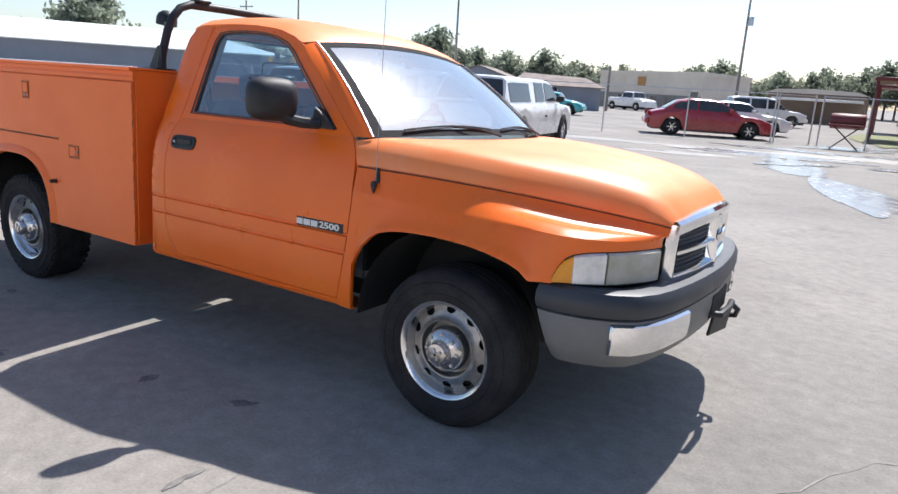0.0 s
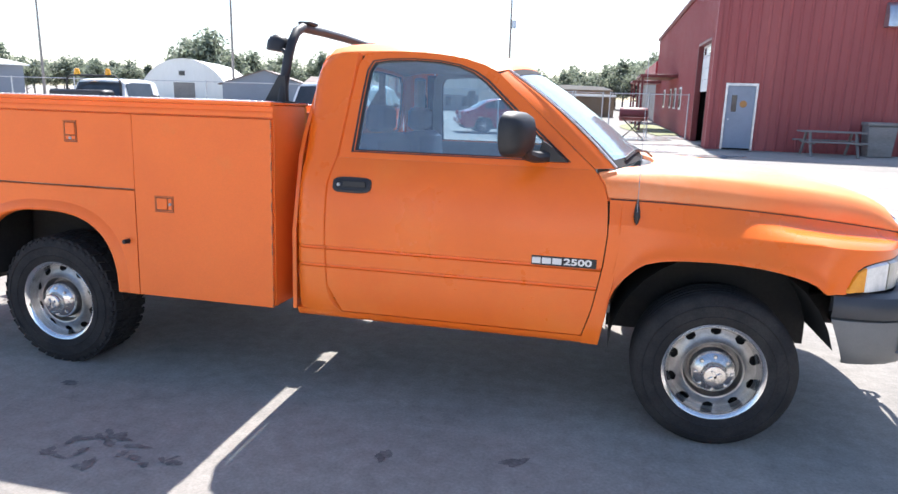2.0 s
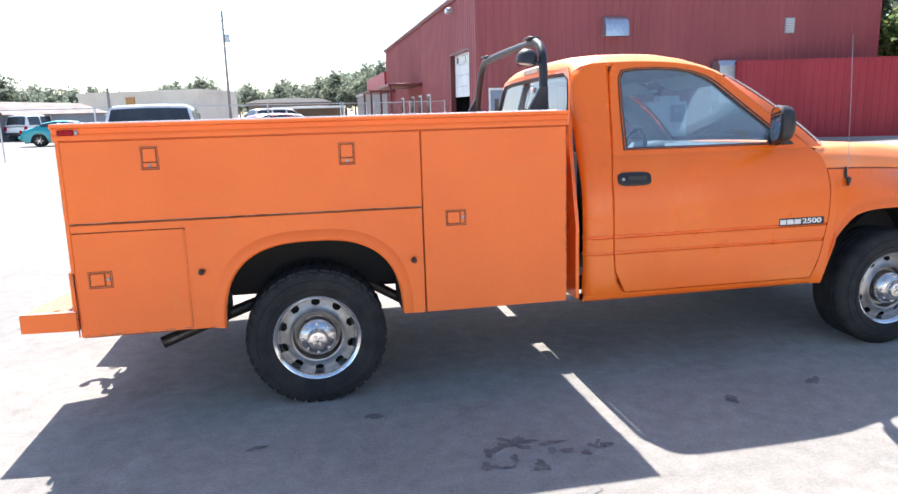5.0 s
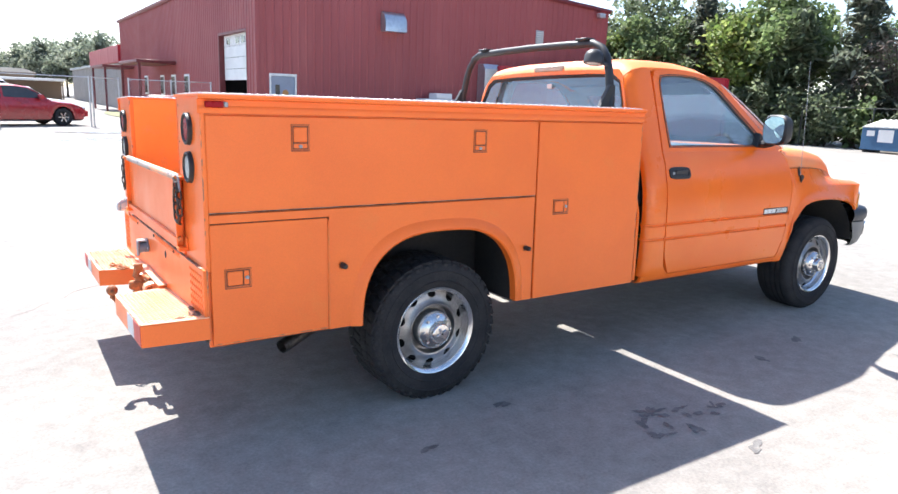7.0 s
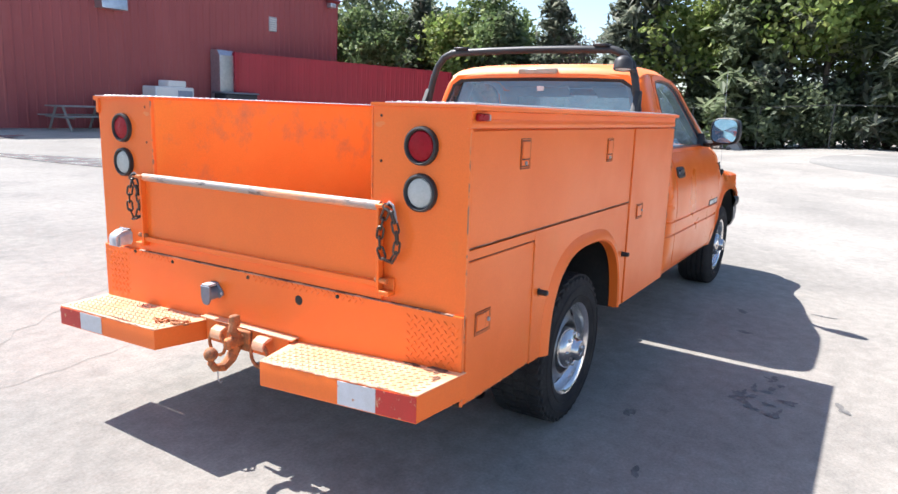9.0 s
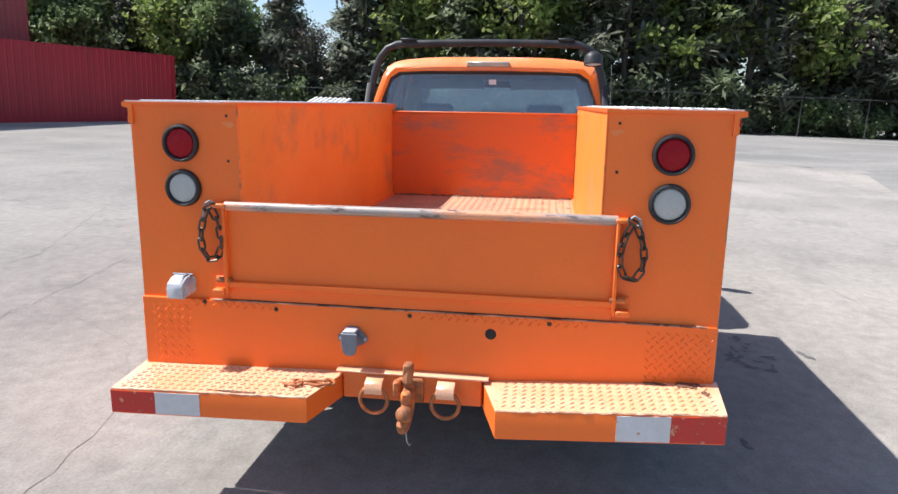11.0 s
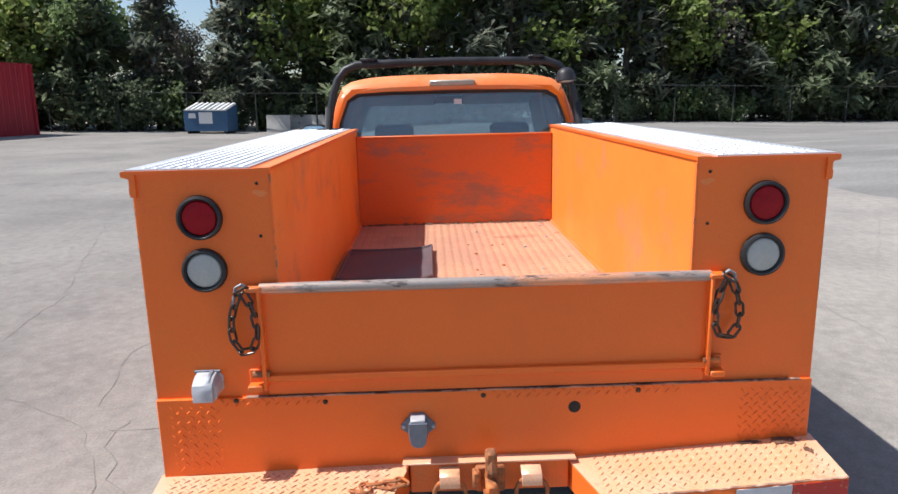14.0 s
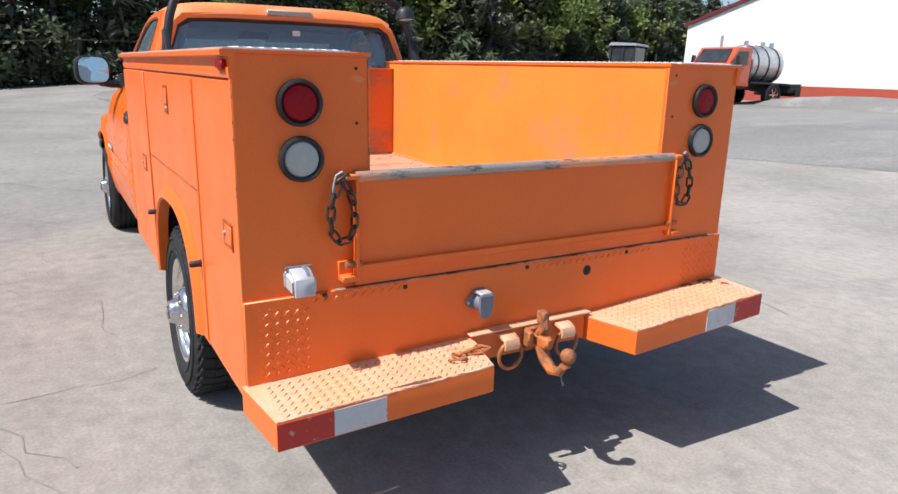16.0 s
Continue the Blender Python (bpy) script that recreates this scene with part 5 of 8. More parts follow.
for s in (-1, 1):
    part("pivot_bracket", Geo().box(X0 - 0.045, X0 - 0.004, s * 0.661, s * 0.705, 0.812, 0.83, 0.003).box(X0 - 0.012, X0 - 0.004, s * 0.661, s * 0.705, 0.812, 0.87, 0.003), paint_worn, tail)
    part("pivot_bolt", Geo().cyl((X0 - 0.03, s * 0.64, 0.862), (X0 - 0.03, s * 0.69, 0.862), 0.010, 8), rust, tail)
    part("post_cap", Geo().box(X0 - 0.045, X0 - 0.006, s * 0.645, s * 0.69, 1.114, 1.128, 0.003), paint_worn, tail)
    part("hook_pin", Geo().tube([(X0 - 0.03, s * 0.680, 1.121), (X0 - 0.036, s * 0.70, 1.138), (X0 - 0.036, s * 0.716, 1.128), (X0 - 0.034, s * 0.730, 1.07)], 0.0045, 6), cast_gray, tail)
    # chain hanging in a loop
    chain = thing_part("tailgate_chain", tail, "dark steel chain hanging in a loop")
    link_pts = [Vector((0.011 * math.cos(a) + math.copysign(0.011, math.cos(a)), 0, 0)) + Vector((0, 0.0105 * math.sin(a), 0)) for a in [2 * math.pi * k / 14 for k in range(14)]]
    link = mesh_of("chain_link", Geo().tube(link_pts, 0.0040, 6, closed=True), steel)
    fine = []
    for k in range(241):
        th = 2 * math.pi * k / 240
        fine.append(Vector((0, s * (0.700 + 0.044 * math.sin(th) * math.sin(th / 2) ** 0.7), 1.028 + 0.090 * math.cos(th))))
    step_len, run, nxt, k = 0.0345, 0.0, 0.0, 0
    for p, q in zip(fine[:-1], fine[1:]):
        if run >= nxt:
            d = (q - p).normalized()
            ang = math.degrees(math.atan2(d.z, d.y))
            lk = new("link", link)
            lk.parent = chain
            lk.matrix_basis = Matrix.Translation((X0 - 0.040, p.y, p.z)) @ pose(0, 0, 0, ang, 0, 0) @ pose(0, 0, 0, 0, 0, 90) @ pose(0, 0, 0, 35 + 90 * (k % 2))
            nxt += step_len
            k += 1
        run += (q - p).length

# step bumper
step = thing_part("step_bumper", truck, "orange tread plate step bumper with red and white tape")
XB = -1.352
for s in (-1, 1):
    ZU, ZL = (0.551, 0.462) if s < 0 else (0.548, 0.465)

    def bent(g, k=0.060 if s < 0 else -0.026):
        """The wing has been knocked out of level."""
        g.v = [(p[0], p[1], p[2] + k * (abs(p[1]) - 0.28)) for p in g.v]
        return g
    out = [(X0 - 0.002, 0.235), (XB, 0.300), (XB, 0.975), (X0 - 0.002, 1.0)]
    out = [(x, s * y) for x, y in out]
    wing = part("bumper_wing", bent(Geo().prism(out, "z", ZL, ZU, 0.003)), paint_body, step)
    g = Geo().prism([(x + (0.0006 if x < -1.2 else 0), y) for x, y in out], "z", ZU + 0.0005, ZU + 0.0035)
    part("step_plate", bent(g), step_paint, wing, "worn tread plate step")
    pat = lugs(XB + 0.012, X0 - 0.010, 0.30, 0.965, ZU + 0.0037, 0.030, 0.0030, 0.0120, 0.0036)
    if s < 0:
        pat = pat.mirrored()
    tagged(part("step_pattern", bent(pat), step_lug, wing), kind="stuff")
    r = random.Random(3 + s)
    part("worn_lip", bent(Geo().tube([(XB + 0.003 + r.gauss(0, 0.0012), s * lerp(0.302, 0.972, k / 40), ZU + 0.0025 + r.gauss(0, 0.001)) for k in range(41)], 0.0034, 5)), rust_edge, wing, "rusty worn lip of the step")
    part("red_tape", bent(Geo().box(XB - 0.0022, XB + 0.002, s * 0.820, s * 0.974, ZL + 0.004, ZU - 0.004)), tape_red, wing, "scuffed red reflective tape")
    part("white_tape", bent(Geo().box(XB - 0.0022, XB + 0.002, s * 0.662, s * 0.818, ZL + 0.004, ZU - 0.004)), tape_white, wing, "scuffed white reflective tape")
r = random.Random(17)
for x, y, z, a, b in ((-1.135, -0.90, 0.594, 0.030, 0.050), (-1.128, -0.80, 0.588, 0.014, 0.040), (-1.20, -0.945, 0.596, 0.022, 0.014), (-1.335, 0.52, 0.5452, 0.010, 0.12)):
    out = [(x + a * math.cos(t) * r.uniform(0.5, 1.1), y + b * math.sin(t) * r.uniform(0.5, 1.1)) for t in [2 * math.pi * k / 18 for k in range(18)]]
    part("rust_patch", Geo().prism(out, "z", z, z + 0.0012), dirt_m, step, "dark rust patch on the step")
g = Geo().box(-1.150, X0, -0.24, 0.24, 0.47, 0.565, 0.004)
part("hitch_beam", g, paint_worn, step, "orange hitch beam")
part("beam_plate", Geo().box(-1.158, X0 - 0.0165, -0.262, 0.262, 0.5655, 0.571, 0.001), step_paint, step, "worn plate along the top of the hitch beam")
for s in (-1, 1):
    y0 = s * 0.122
    part("ring_bracket", Geo().prism([(-1.150, 0.556), (-1.172, 0.557), (-1.196, 0.546), (-1.204, 0.526), (-1.200, 0.510), (-1.194, 0.512), (-1.196, 0.526), (-1.190, 0.540), (-1.150, 0.548)], "y", y0 - 0.030, y0 + 0.030, 0.001), step_paint, step, "bent worn steel strap")
    ring = [Vector((-1.190, y0 + 0.047 * math.cos(a), 0.487 + 0.048 * math.sin(a))) for a in [2 * math.pi * k / 24 for k in range(24)]]
    part("tow_ring", Geo().tube(ring, 0.0068, 8, closed=True), rust, step, "rusty steel tow ring")
pin = thing_part("pintle_hitch", truck, "rusty orange pintle hook with a tow ball")
g = Geo().box(-1.172, -1.15, -0.045, 0.045, 0.478, 0.562, 0.006)
g.box(-1.25, -1.16, -0.018, 0.018, 0.50, 0.545, 0.008)
g.tube([(-1.19, 0, 0.545), (-1.215, 0, 0.575), (-1.205, 0, 0.605), (-1.19, 0, 0.618)], 0.018, 8)
g.box(-1.222, -1.182, -0.016, 0.016, 0.585, 0.632, 0.006)
g.tube([(-1.20, 0, 0.505), (-1.225, 0, 0.462), (-1.265, 0, 0.437), (-1.305, 0, 0.446), (-1.325, 0, 0.475)], 0.024, 8, r2=0.014)
g.box(-1.20, -1.165, 0.03, 0.055, 0.50, 0.56, 0.006)
part("pintle_hook", g, rust, pin)
part("tow_ball", Geo().lathe([(0.0, 0.027)] + [(0.027 * math.sin(math.pi * k / 10), 0.027 * math.cos(math.pi * k / 10)) for k in range(1, 10)] + [(0.012, -0.027), (0.012, -0.04)], 18, pose(-1.330, -0.012, 0.510)), rust, pin, "rusty steel tow ball")
part("wire_pin", Geo().tube([(-1.30, -0.012, 0.435), (-1.304, -0.016, 0.405), (-1.300, -0.024, 0.388), (-1.297, -0.030, 0.396)], 0.0022, 5), cast_gray, pin)

# a length of rusty chain left on the step
link = mesh_of("chain_link", Geo().tube([(0.016 * math.cos(a) + math.copysign(0.010, math.cos(a)), 0.013 * math.sin(a), 0) for a in [2 * math.pi * k / 14 for k in range(14)]], 0.0042, 6, closed=True), rust)
loose = thing_part("loose_chain", step, "short rusty chain lying on the step")
for k, (x, y, a) in enumerate(((-1.272, 0.384, 70), (-1.252, 0.366, 20), (-1.236, 0.338, 100), (-1.246, 0.308, 75), (-1.252, 0.276, 110), (-1.228, 0.262, 40), (-1.222, 0.290, 95))):
    lk = new("link", link)
    lk.parent = loose
    lk.matrix_basis = pose(x, y, 0.5565, 0 if k % 2 else 24, 0, a)

# trailer sockets
sock = thing_part("trailer_socket", truck, "blue-grey trailer socket with a flap")
plate = [(-0.020, 0.040), (0.020, 0.040), (0.034, 0.022), (0.052, 0.004), (0.052, -0.010), (0.030, -0.026), (-0.030, -0.026), (-0.052, -0.010), (-0.052, 0.004), (-0.034, 0.022)]
part("socket_base", Geo().prism([(0.212 + p, 0.678 + q) for p, q in plate], "x", X0 - 0.024, X0 - 0.016, 0.002), blue_gray, sock)
part("socket_barrel", Geo().lathe([(0.0, 0.040), (0.026, 0.040), (0.029, 0.036), (0.029, 0.0)], 20, Matrix.Translation((X0 - 0.020, 0.212, 0.676)) @ pose(0, 0, 0, 0, -96)), blue_gray, sock)
flap = [(-0.027, 0.030), (0.027, 0.030), (0.028, -0.012), (0.023, -0.036), (0.014, -0.048), (0.0, -0.051), (-0.014, -0.048), (-0.023, -0.036), (-0.028, -0.012)]
part("socket_flap", Geo().prism([(0.212 + p, 0.678 + q) for p, q in flap], "x", X0 - 0.070, X0 - 0.060, 0.003), blue_gray, sock, "rounded spring flap")
part("flap_hinge", Geo().box(X0 - 0.068, X0 - 0.022, 0.190, 0.234, 0.706, 0.716, 0.003), cast_light, sock)
for y in (0.168, 0.256):
    part("socket_screw", Geo().lathe([(0.0, 0.005), (0.004, 0.004), (0.006, 0.0)], 10, Matrix.Translation((X0 - 0.024, y, 0.675)) @ pose(0, 0, 0, 0, -90)), cast_light, sock)
sock = thing_part("large_trailer_socket", truck, "light grey cast trailer socket with a hinged cover")
plate = [(-0.032, 0.046), (0.032, 0.046), (0.050, 0.026), (0.050, -0.022), (0.032, -0.042), (-0.032, -0.042), (-0.050, -0.022), (-0.050, 0.026)]
part("socket_plate", Geo().prism([(0.826 + p, 0.826 + q) for p, q in plate], "x", X0 - 0.012, X0 - 0.004, 0.002), cast_light, sock)
rows = []
for x, k, dz in ((-0.010, 0.90, 0.0), (-0.050, 0.88, -0.004), (-0.074, 0.84, -0.012)):
    rows.append([(X0 + x, 0.826 + p * k, 0.824 + q * k + dz) for p, q in plate])
g = Geo().grid(rows, close_u=True)
g.f.append(tuple(range(len(g.v) - 8, len(g.v))))
part("socket_body", g, cast_light, sock)
part("socket_cover", Geo().prism([(-0.012, 0.872), (-0.050, 0.868), (-0.088, 0.846), (-0.096, 0.826), (-0.094, 0.784), (-0.082, 0.780), (-0.080, 0.834), (-0.046, 0.858), (-0.012, 0.862)], "y", -0.034, 0.034, 0.002), cast_light, sock, "sloping cast cover").location = (X0, 0.828, 0)
part("cover_rib", Geo().prism([(-0.014, 0.871), (-0.050, 0.8675), (-0.078, 0.852), (-0.074, 0.856), (-0.048, 0.874), (-0.014, 0.878)], "y", -0.006, 0.006, 0.001), blue_gray, sock).location = (X0, 0.810, 0)
part("cover_hinge", Geo().cyl((X0 - 0.014, 0.784, 0.872), (X0 - 0.014, 0.872, 0.872), 0.006, 10), blue_gray, sock)

for ob in sock.children:
    ob.matrix_basis = Matrix.Translation((X0, 0.826, 0.832)) @ Matrix.Diagonal((0.80, 0.84, 0.80, 1)) @ Matrix.Translation((-X0, -0.826, -0.826)) @ ob.matrix_basis

# rack behind the cab and its spot lamp
rack = thing_part("headache_rack", truck, "black tube rack behind the cab")
pts = [(1.275, -0.775, 1.462), (1.28, -0.76, 1.56), (1.29, -0.735, 1.68), (1.297, -0.705, 1.76), (1.30, -0.655, 1.82), (1.30, -0.585, 1.848), (1.30, -0.3, 1.855), (1.30, 0.0, 1.858)]
pts = pts + [(x, -y, z) for x, y, z in reversed(pts[:-1])]
part("rack_tube", Geo().tube(pts, 0.024, 10), black, rack, "bent black steel tube")
for s in (-1, 1):
    g = Geo().prism([(1.18, 1.464), (1.305, 1.464), (1.30, 1.60), (1.262, 1.60)], "y", s * 0.752, s * 0.784, 0.004)
    g.box(1.15, 1.32, s * 0.70, s * 0.83, 1.463, 1.472, 0.002)
    part("rack_foot", g, black, rack)
    part("rack_clamp", Geo().box(1.262, 1.335, s * 0.46, s * 0.56, 1.868, 1.884, 0.004).box(1.28, 1.32, s * 0.49, s * 0.53, 1.845, 1.87, 0.003), black, rack)
spot = thing_part("spot_lamp", truck, "round black spot lamp on the rack")
m = Matrix.Translation((1.214, -0.682, 1.752)) @ pose(0, 0, 0, 0, -172, 8)
part("lamp_shell", Geo().lathe([(0.0, -0.052), (0.026, -0.048), (0.046, -0.034), (0.057, -0.012), (0.059, 0.03), (0.054, 0.034), (0.050, 0.030)], 24, m), black, spot)
part("lamp_lens", Geo().lathe([(0.0, 0.036), (0.03, 0.034), (0.051, 0.028)], 24, m), white_lens, spot)
part("lamp_arm", Geo().tube([(1.29, -0.735, 1.70), (1.262, -0.728, 1.72), (1.236, -0.705, 1.735)], 0.012, 6), black, spot)

# a rubber mat and crumbs of debris lying in the bed
def mat_height(x, y):
    curl = max(0.0, (0.24 - y) / 0.09) ** 2 * 0.016
    return ZF + 0.006 + 0.006 * math.sin(x * 9 + y * 5) ** 2 + curl


xs, ys = [-0.14 + 0.60 * k / 14 for k in range(15)], [0.16 + 0.42 * k / 14 for k in range(15)]
g = Geo().solid([[(x, y, mat_height(x, y) + 0.004) for x in xs] for y in ys], lambda p: Vector((p.x, p.y, p.z - 0.005)))
rim = [(x, ys[0]) for x in xs] + [(xs[-1], y) for y in ys[1:]] + [(x, ys[-1]) for x in reversed(xs[:-1])] + [(xs[0], y) for y in reversed(ys[1:-1])]
g.tube([(x, y, mat_height(x, y) + 0.006) for x, y in rim], 0.007, 6, closed=True)
lone("floor_mat", g, mat_brown, "dark brown rubber mat lying in the truck bed", "floor mat", m=None)
rng = random.Random(5)
for k in range(26):
    r = rng.uniform(0.004, 0.011)
    x, y = rng.uniform(-0.3, 1.15), rng.uniform(-0.58, -0.02)
    if k < 9:
        x, y = rng.uniform(0.6, 1.2), rng.uniform(-0.58, -0.50)
    g = Geo().lathe([(0.0, r * 0.8), (r * 0.8, r * 0.5), (r, 0.0), (0.0, -0.0005)], 6)
    g.v = [(p[0] * rng.uniform(0.7, 1.4), p[1] * rng.uniform(0.7, 1.3), p[2]) for p in g.v]
    lone("pebble", g, rust if k % 3 else cast_gray, "small crumb of dirt on the bed floor", "debris", "crumbs in the truck bed", m=pose(x, y, ZF + 0.001, 0, 0, rng.uniform(0, 360)))

# the whole body sags a little on its springs towards the driver's side; the wheels stay on the ground
SAG = Matrix.Translation((0, -0.95, 1.3)) @ pose(0, 0, 0, -1.5) @ Matrix.Translation((0, 0.95, -1.3))
for ob in truck.children:
    if ob.name.split(".")[0] not in ("rear_wheel", "front_wheel", "chassis"):
        ob.matrix_basis = SAG @ ob.matrix_basis
for ob in bpy.data.objects:
    if ob.name.split(".")[0] in ("floor_mat", "pebble"):
        ob.matrix_basis = SAG @ ob.matrix_basis


# ---- the lot ----
def lot_material(name):
    """Worn concrete: broad tone, blotchy grime at two scales, pale scuffs and a fine grain."""
    m = bpy.data.materials.new(name)
    m.use_nodes = True
    N, L = m.node_tree.nodes, m.node_tree.links
    b = N["Principled BSDF"]
    b.inputs["Roughness"].default_value = 0.85
    b.inputs["Diffuse Roughness"].default_value = 0.5
    b.inputs["Specular IOR Level"].default_value = 0.35
    co = N.new("ShaderNodeTexCoord")

    def tex(scale, detail, rough, shift, lo, hi, out_lo=0.0, out_hi=1.0, squeeze=1.0):
        mp = N.new("ShaderNodeMapping")
        mp.inputs["Location"].default_value = (shift, shift * 1.7, 0)
        mp.inputs["Scale"].default_value = (1, squeeze, 1)
        L.new(co.outputs["Object"], mp.inputs["Vector"])
        n = N.new("ShaderNodeTexNoise")
        n.inputs["Scale"].default_value = scale
        n.inputs["Detail"].default_value = detail
        n.inputs["Roughness"].default_value = rough
        L.new(mp.outputs["Vector"], n.inputs["Vector"])
        r = N.new("ShaderNodeMapRange")
        for k, val in (("From Min", lo), ("From Max", hi), ("To Min", out_lo), ("To Max", out_hi)):
            r.inputs[k].default_value = val
        L.new(n.outputs["Fac"], r.inputs["Value"])
        return r.outputs["Result"]

    def mixc(fac, a, c, mode="MIX"):
        x = N.new("ShaderNodeMix")
        x.data_type = "RGBA"
        x.blend_type = mode
        for s, val in ((x.inputs["Factor"], fac), (x.inputs["A"], a), (x.inputs["B"], c)):
            if isinstance(val, tuple):
                s.default_value = (*val, 1)
            elif isinstance(val, float):
                s.default_value = val
            else:
                L.new(val, s)
        return x.outputs["Result"]

    col = mixc(tex(0.30, 8, 0.6, 0, 0.36, 0.66), (0.355, 0.323, 0.285), (0.246, 0.226, 0.201))
    col = mixc(tex(0.85, 10, 0.68, 7, 0.53, 0.76, 0.0, 0.60), col, (0.135, 0.130, 0.122))
    col = mixc(tex(3.2, 8, 0.7, 13, 0.57, 0.74, 0.0, 0.42), col, (0.150, 0.145, 0.137))
    col = mixc(tex(2.1, 9, 0.7, 29, 0.56, 0.70, 0.0, 0.6, 0.6), col, (0.350, 0.322, 0.277))
    col = mixc(1.0, col, tex(11, 6, 0.6, 3, 0.3, 0.7, 0.86, 1.14), "MULTIPLY")
    col = mixc(1.0, col, tex(70, 3, 0.6, 5, 0.3, 0.7, 0.86, 1.14), "MULTIPLY")
    L.new(col, b.inputs["Base Color"])
    bp = N.new("ShaderNodeBump")
    bp.inputs["Strength"].default_value = 0.10
    bp.inputs["Distance"].default_value = 0.008
    L.new(tex(38, 6, 0.65, 2, 0.0, 1.0), bp.inputs["Height"])
    L.new(bp.outputs["Normal"], b.inputs["Normal"])
    return m


concrete = lot_material("worn_concrete")
asphalt = material("grey_gravel_asphalt", (0.185, 0.176, 0.163), 0.9, second=(0.245, 0.232, 0.214), scale=0.25, mix=(0.4, 0.62), fine=30, fine_amount=0.25, bump=0.4, bump_scale=20,
                   third=(0.29, 0.275, 0.25), third_scale=0.6, third_mix=(0.5, 0.66), stretch=(1, 0.35, 1))
stain = material("oil_stain", (0.11, 0.105, 0.10), 0.7, second=(0.19, 0.18, 0.165), scale=20, fine=60, fine_amount=0.3)
water = material("thin_water", (0.24, 0.24, 0.24), 0.2, second=(0.30, 0.295, 0.28), scale=3, fine=20, fine_amount=0.1, spec=0.8, bump=0.10, bump_scale=5, rough_var=0.12)
damp = material("damp_concrete", (0.20, 0.19, 0.172), 0.5, second=(0.27, 0.25, 0.225), scale=1.2, fine=40, fine_amount=0.15)
crack_m = material("dirt_in_cracks", (0.225, 0.210, 0.188), 0.95, second=(0.275, 0.26, 0.235), scale=8, fine=80, fine_amount=0.2)
grass_m = material("dry_grass_green", (0.13, 0.16, 0.06), 0.9, second=(0.22, 0.20, 0.10), scale=2, fine=60, fine_amount=0.3)


def smooth(x, a, b):
    k = min(1.0, max(0.0, (x - a) / (b - a)))
    return k * k * (3 - 2 * k)


def rise(x, y):
    """Height of the lot: level round the truck, climbing towards the far trees and the white building."""
    bank = 0.45 * smooth(x, 12, 29) * smooth(-y, -5, 2)
    slope = lerp(0.050, 0.026, smooth(x, 17, 30)) * max(0.0, -y - 6.5)
    return max(bank, 1.3 * math.tanh(slope / 1.3)) * smooth(x, -14, 2)


LOT = [-900, -500, -250, -120, -90] + [-75 + 1.5 * k for k in range(101)] + [90, 120, 250, 500, 900]
lone("ground", Geo().grid([[(x, y, rise(x, y)) for x in LOT] for y in LOT]), concrete,
     "pale worn concrete parking lot with stains", "ground", kind="structure")


g = blotch(29, -31, 31, 23, 0.0, 3, 0.2, 160, 0.5)
edge = g.v[:160]
ring = [[(lerp(29, p[0], k / 30), lerp(-31, p[1], k / 30)) for p in edge] for k in range(1, 31)]
lone("asphalt_apron", Geo().grid([[(x, y, rise(x, y) + 0.034 - 0.030 * (k / 29) ** 6) for x, y in r] for k, r in enumerate(ring)], close_u=True), asphalt, "grey gravelly asphalt at the edge of the lot", "pavement", kind="structure")
for k, (x, y, rx, ry, t) in enumerate(((3.7, 13.2, 0.72, 3.4, 0.26), (2.2, 18.2, 2.6, 0.7, 0.1), (4.0, 21.5, 2.4, 0.9, -0.1), (4.6, 26.0, 2.2, 1.3, 0.1), (5.6, 17.0, 1.2, 0.35, 0.2), (3.1, 15.9, 0.9, 0.5, 0.3))):
    lone("puddle", blotch(x, y, rx, ry, 0.008 + 0.002 * k, 20 + k, t, 110, 0.6), water, "shallow puddle of water on the concrete", "puddle", "puddles on the lot")
for k, (x, y, rx, ry, t) in enumerate(((0.4, 15.9, 1.3, 0.45, -0.1), (-1.0, 18.6, 3.0, 0.7, 0.1), (4.2, 19.8, 3.2, 1.5, 0.1))):
    lone("damp_patch", blotch(x, y, rx, ry, 0.004 + 0.001 * k, 40 + k, t, 110, 0.7), damp, "dark damp patch on the concrete", "stain", "damp patches on the lot")
rng = random.Random(8)
spots = [(2.05, -1.45, 0.05, 0.03), (2.6, -1.35, 0.06, 0.03), (1.0, -2.1, 0.05, 0.03), (-0.3, -1.4, 0.04, 0.02), (0.25, -1.2, 0.05, 0.025), (2.9, -1.9, 0.07, 0.02), (0.85, -1.62, 0.05, 0.02),
         (-2.1, 0.9, 0.06, 0.04), (-2.0, 1.9, 0.08, 0.03)] + [(1.32 + rng.uniform(-0.30, 0.30), -1.74 + rng.uniform(-0.16, 0.16), rng.uniform(0.02, 0.05), rng.uniform(0.01, 0.025)) for _ in range(22)]
for k, (x, y, rx, ry) in enumerate(spots):
    lone("oil_spot", blotch(x - (0.35 if k > 8 else 0), y, rx, ry, 0.003 + 0.00002 * k, 60 + k, rng.uniform(0, 3), 18, 0.5), stain, "small dark oil spot on the concrete", "stain", "oil spots on the lot")


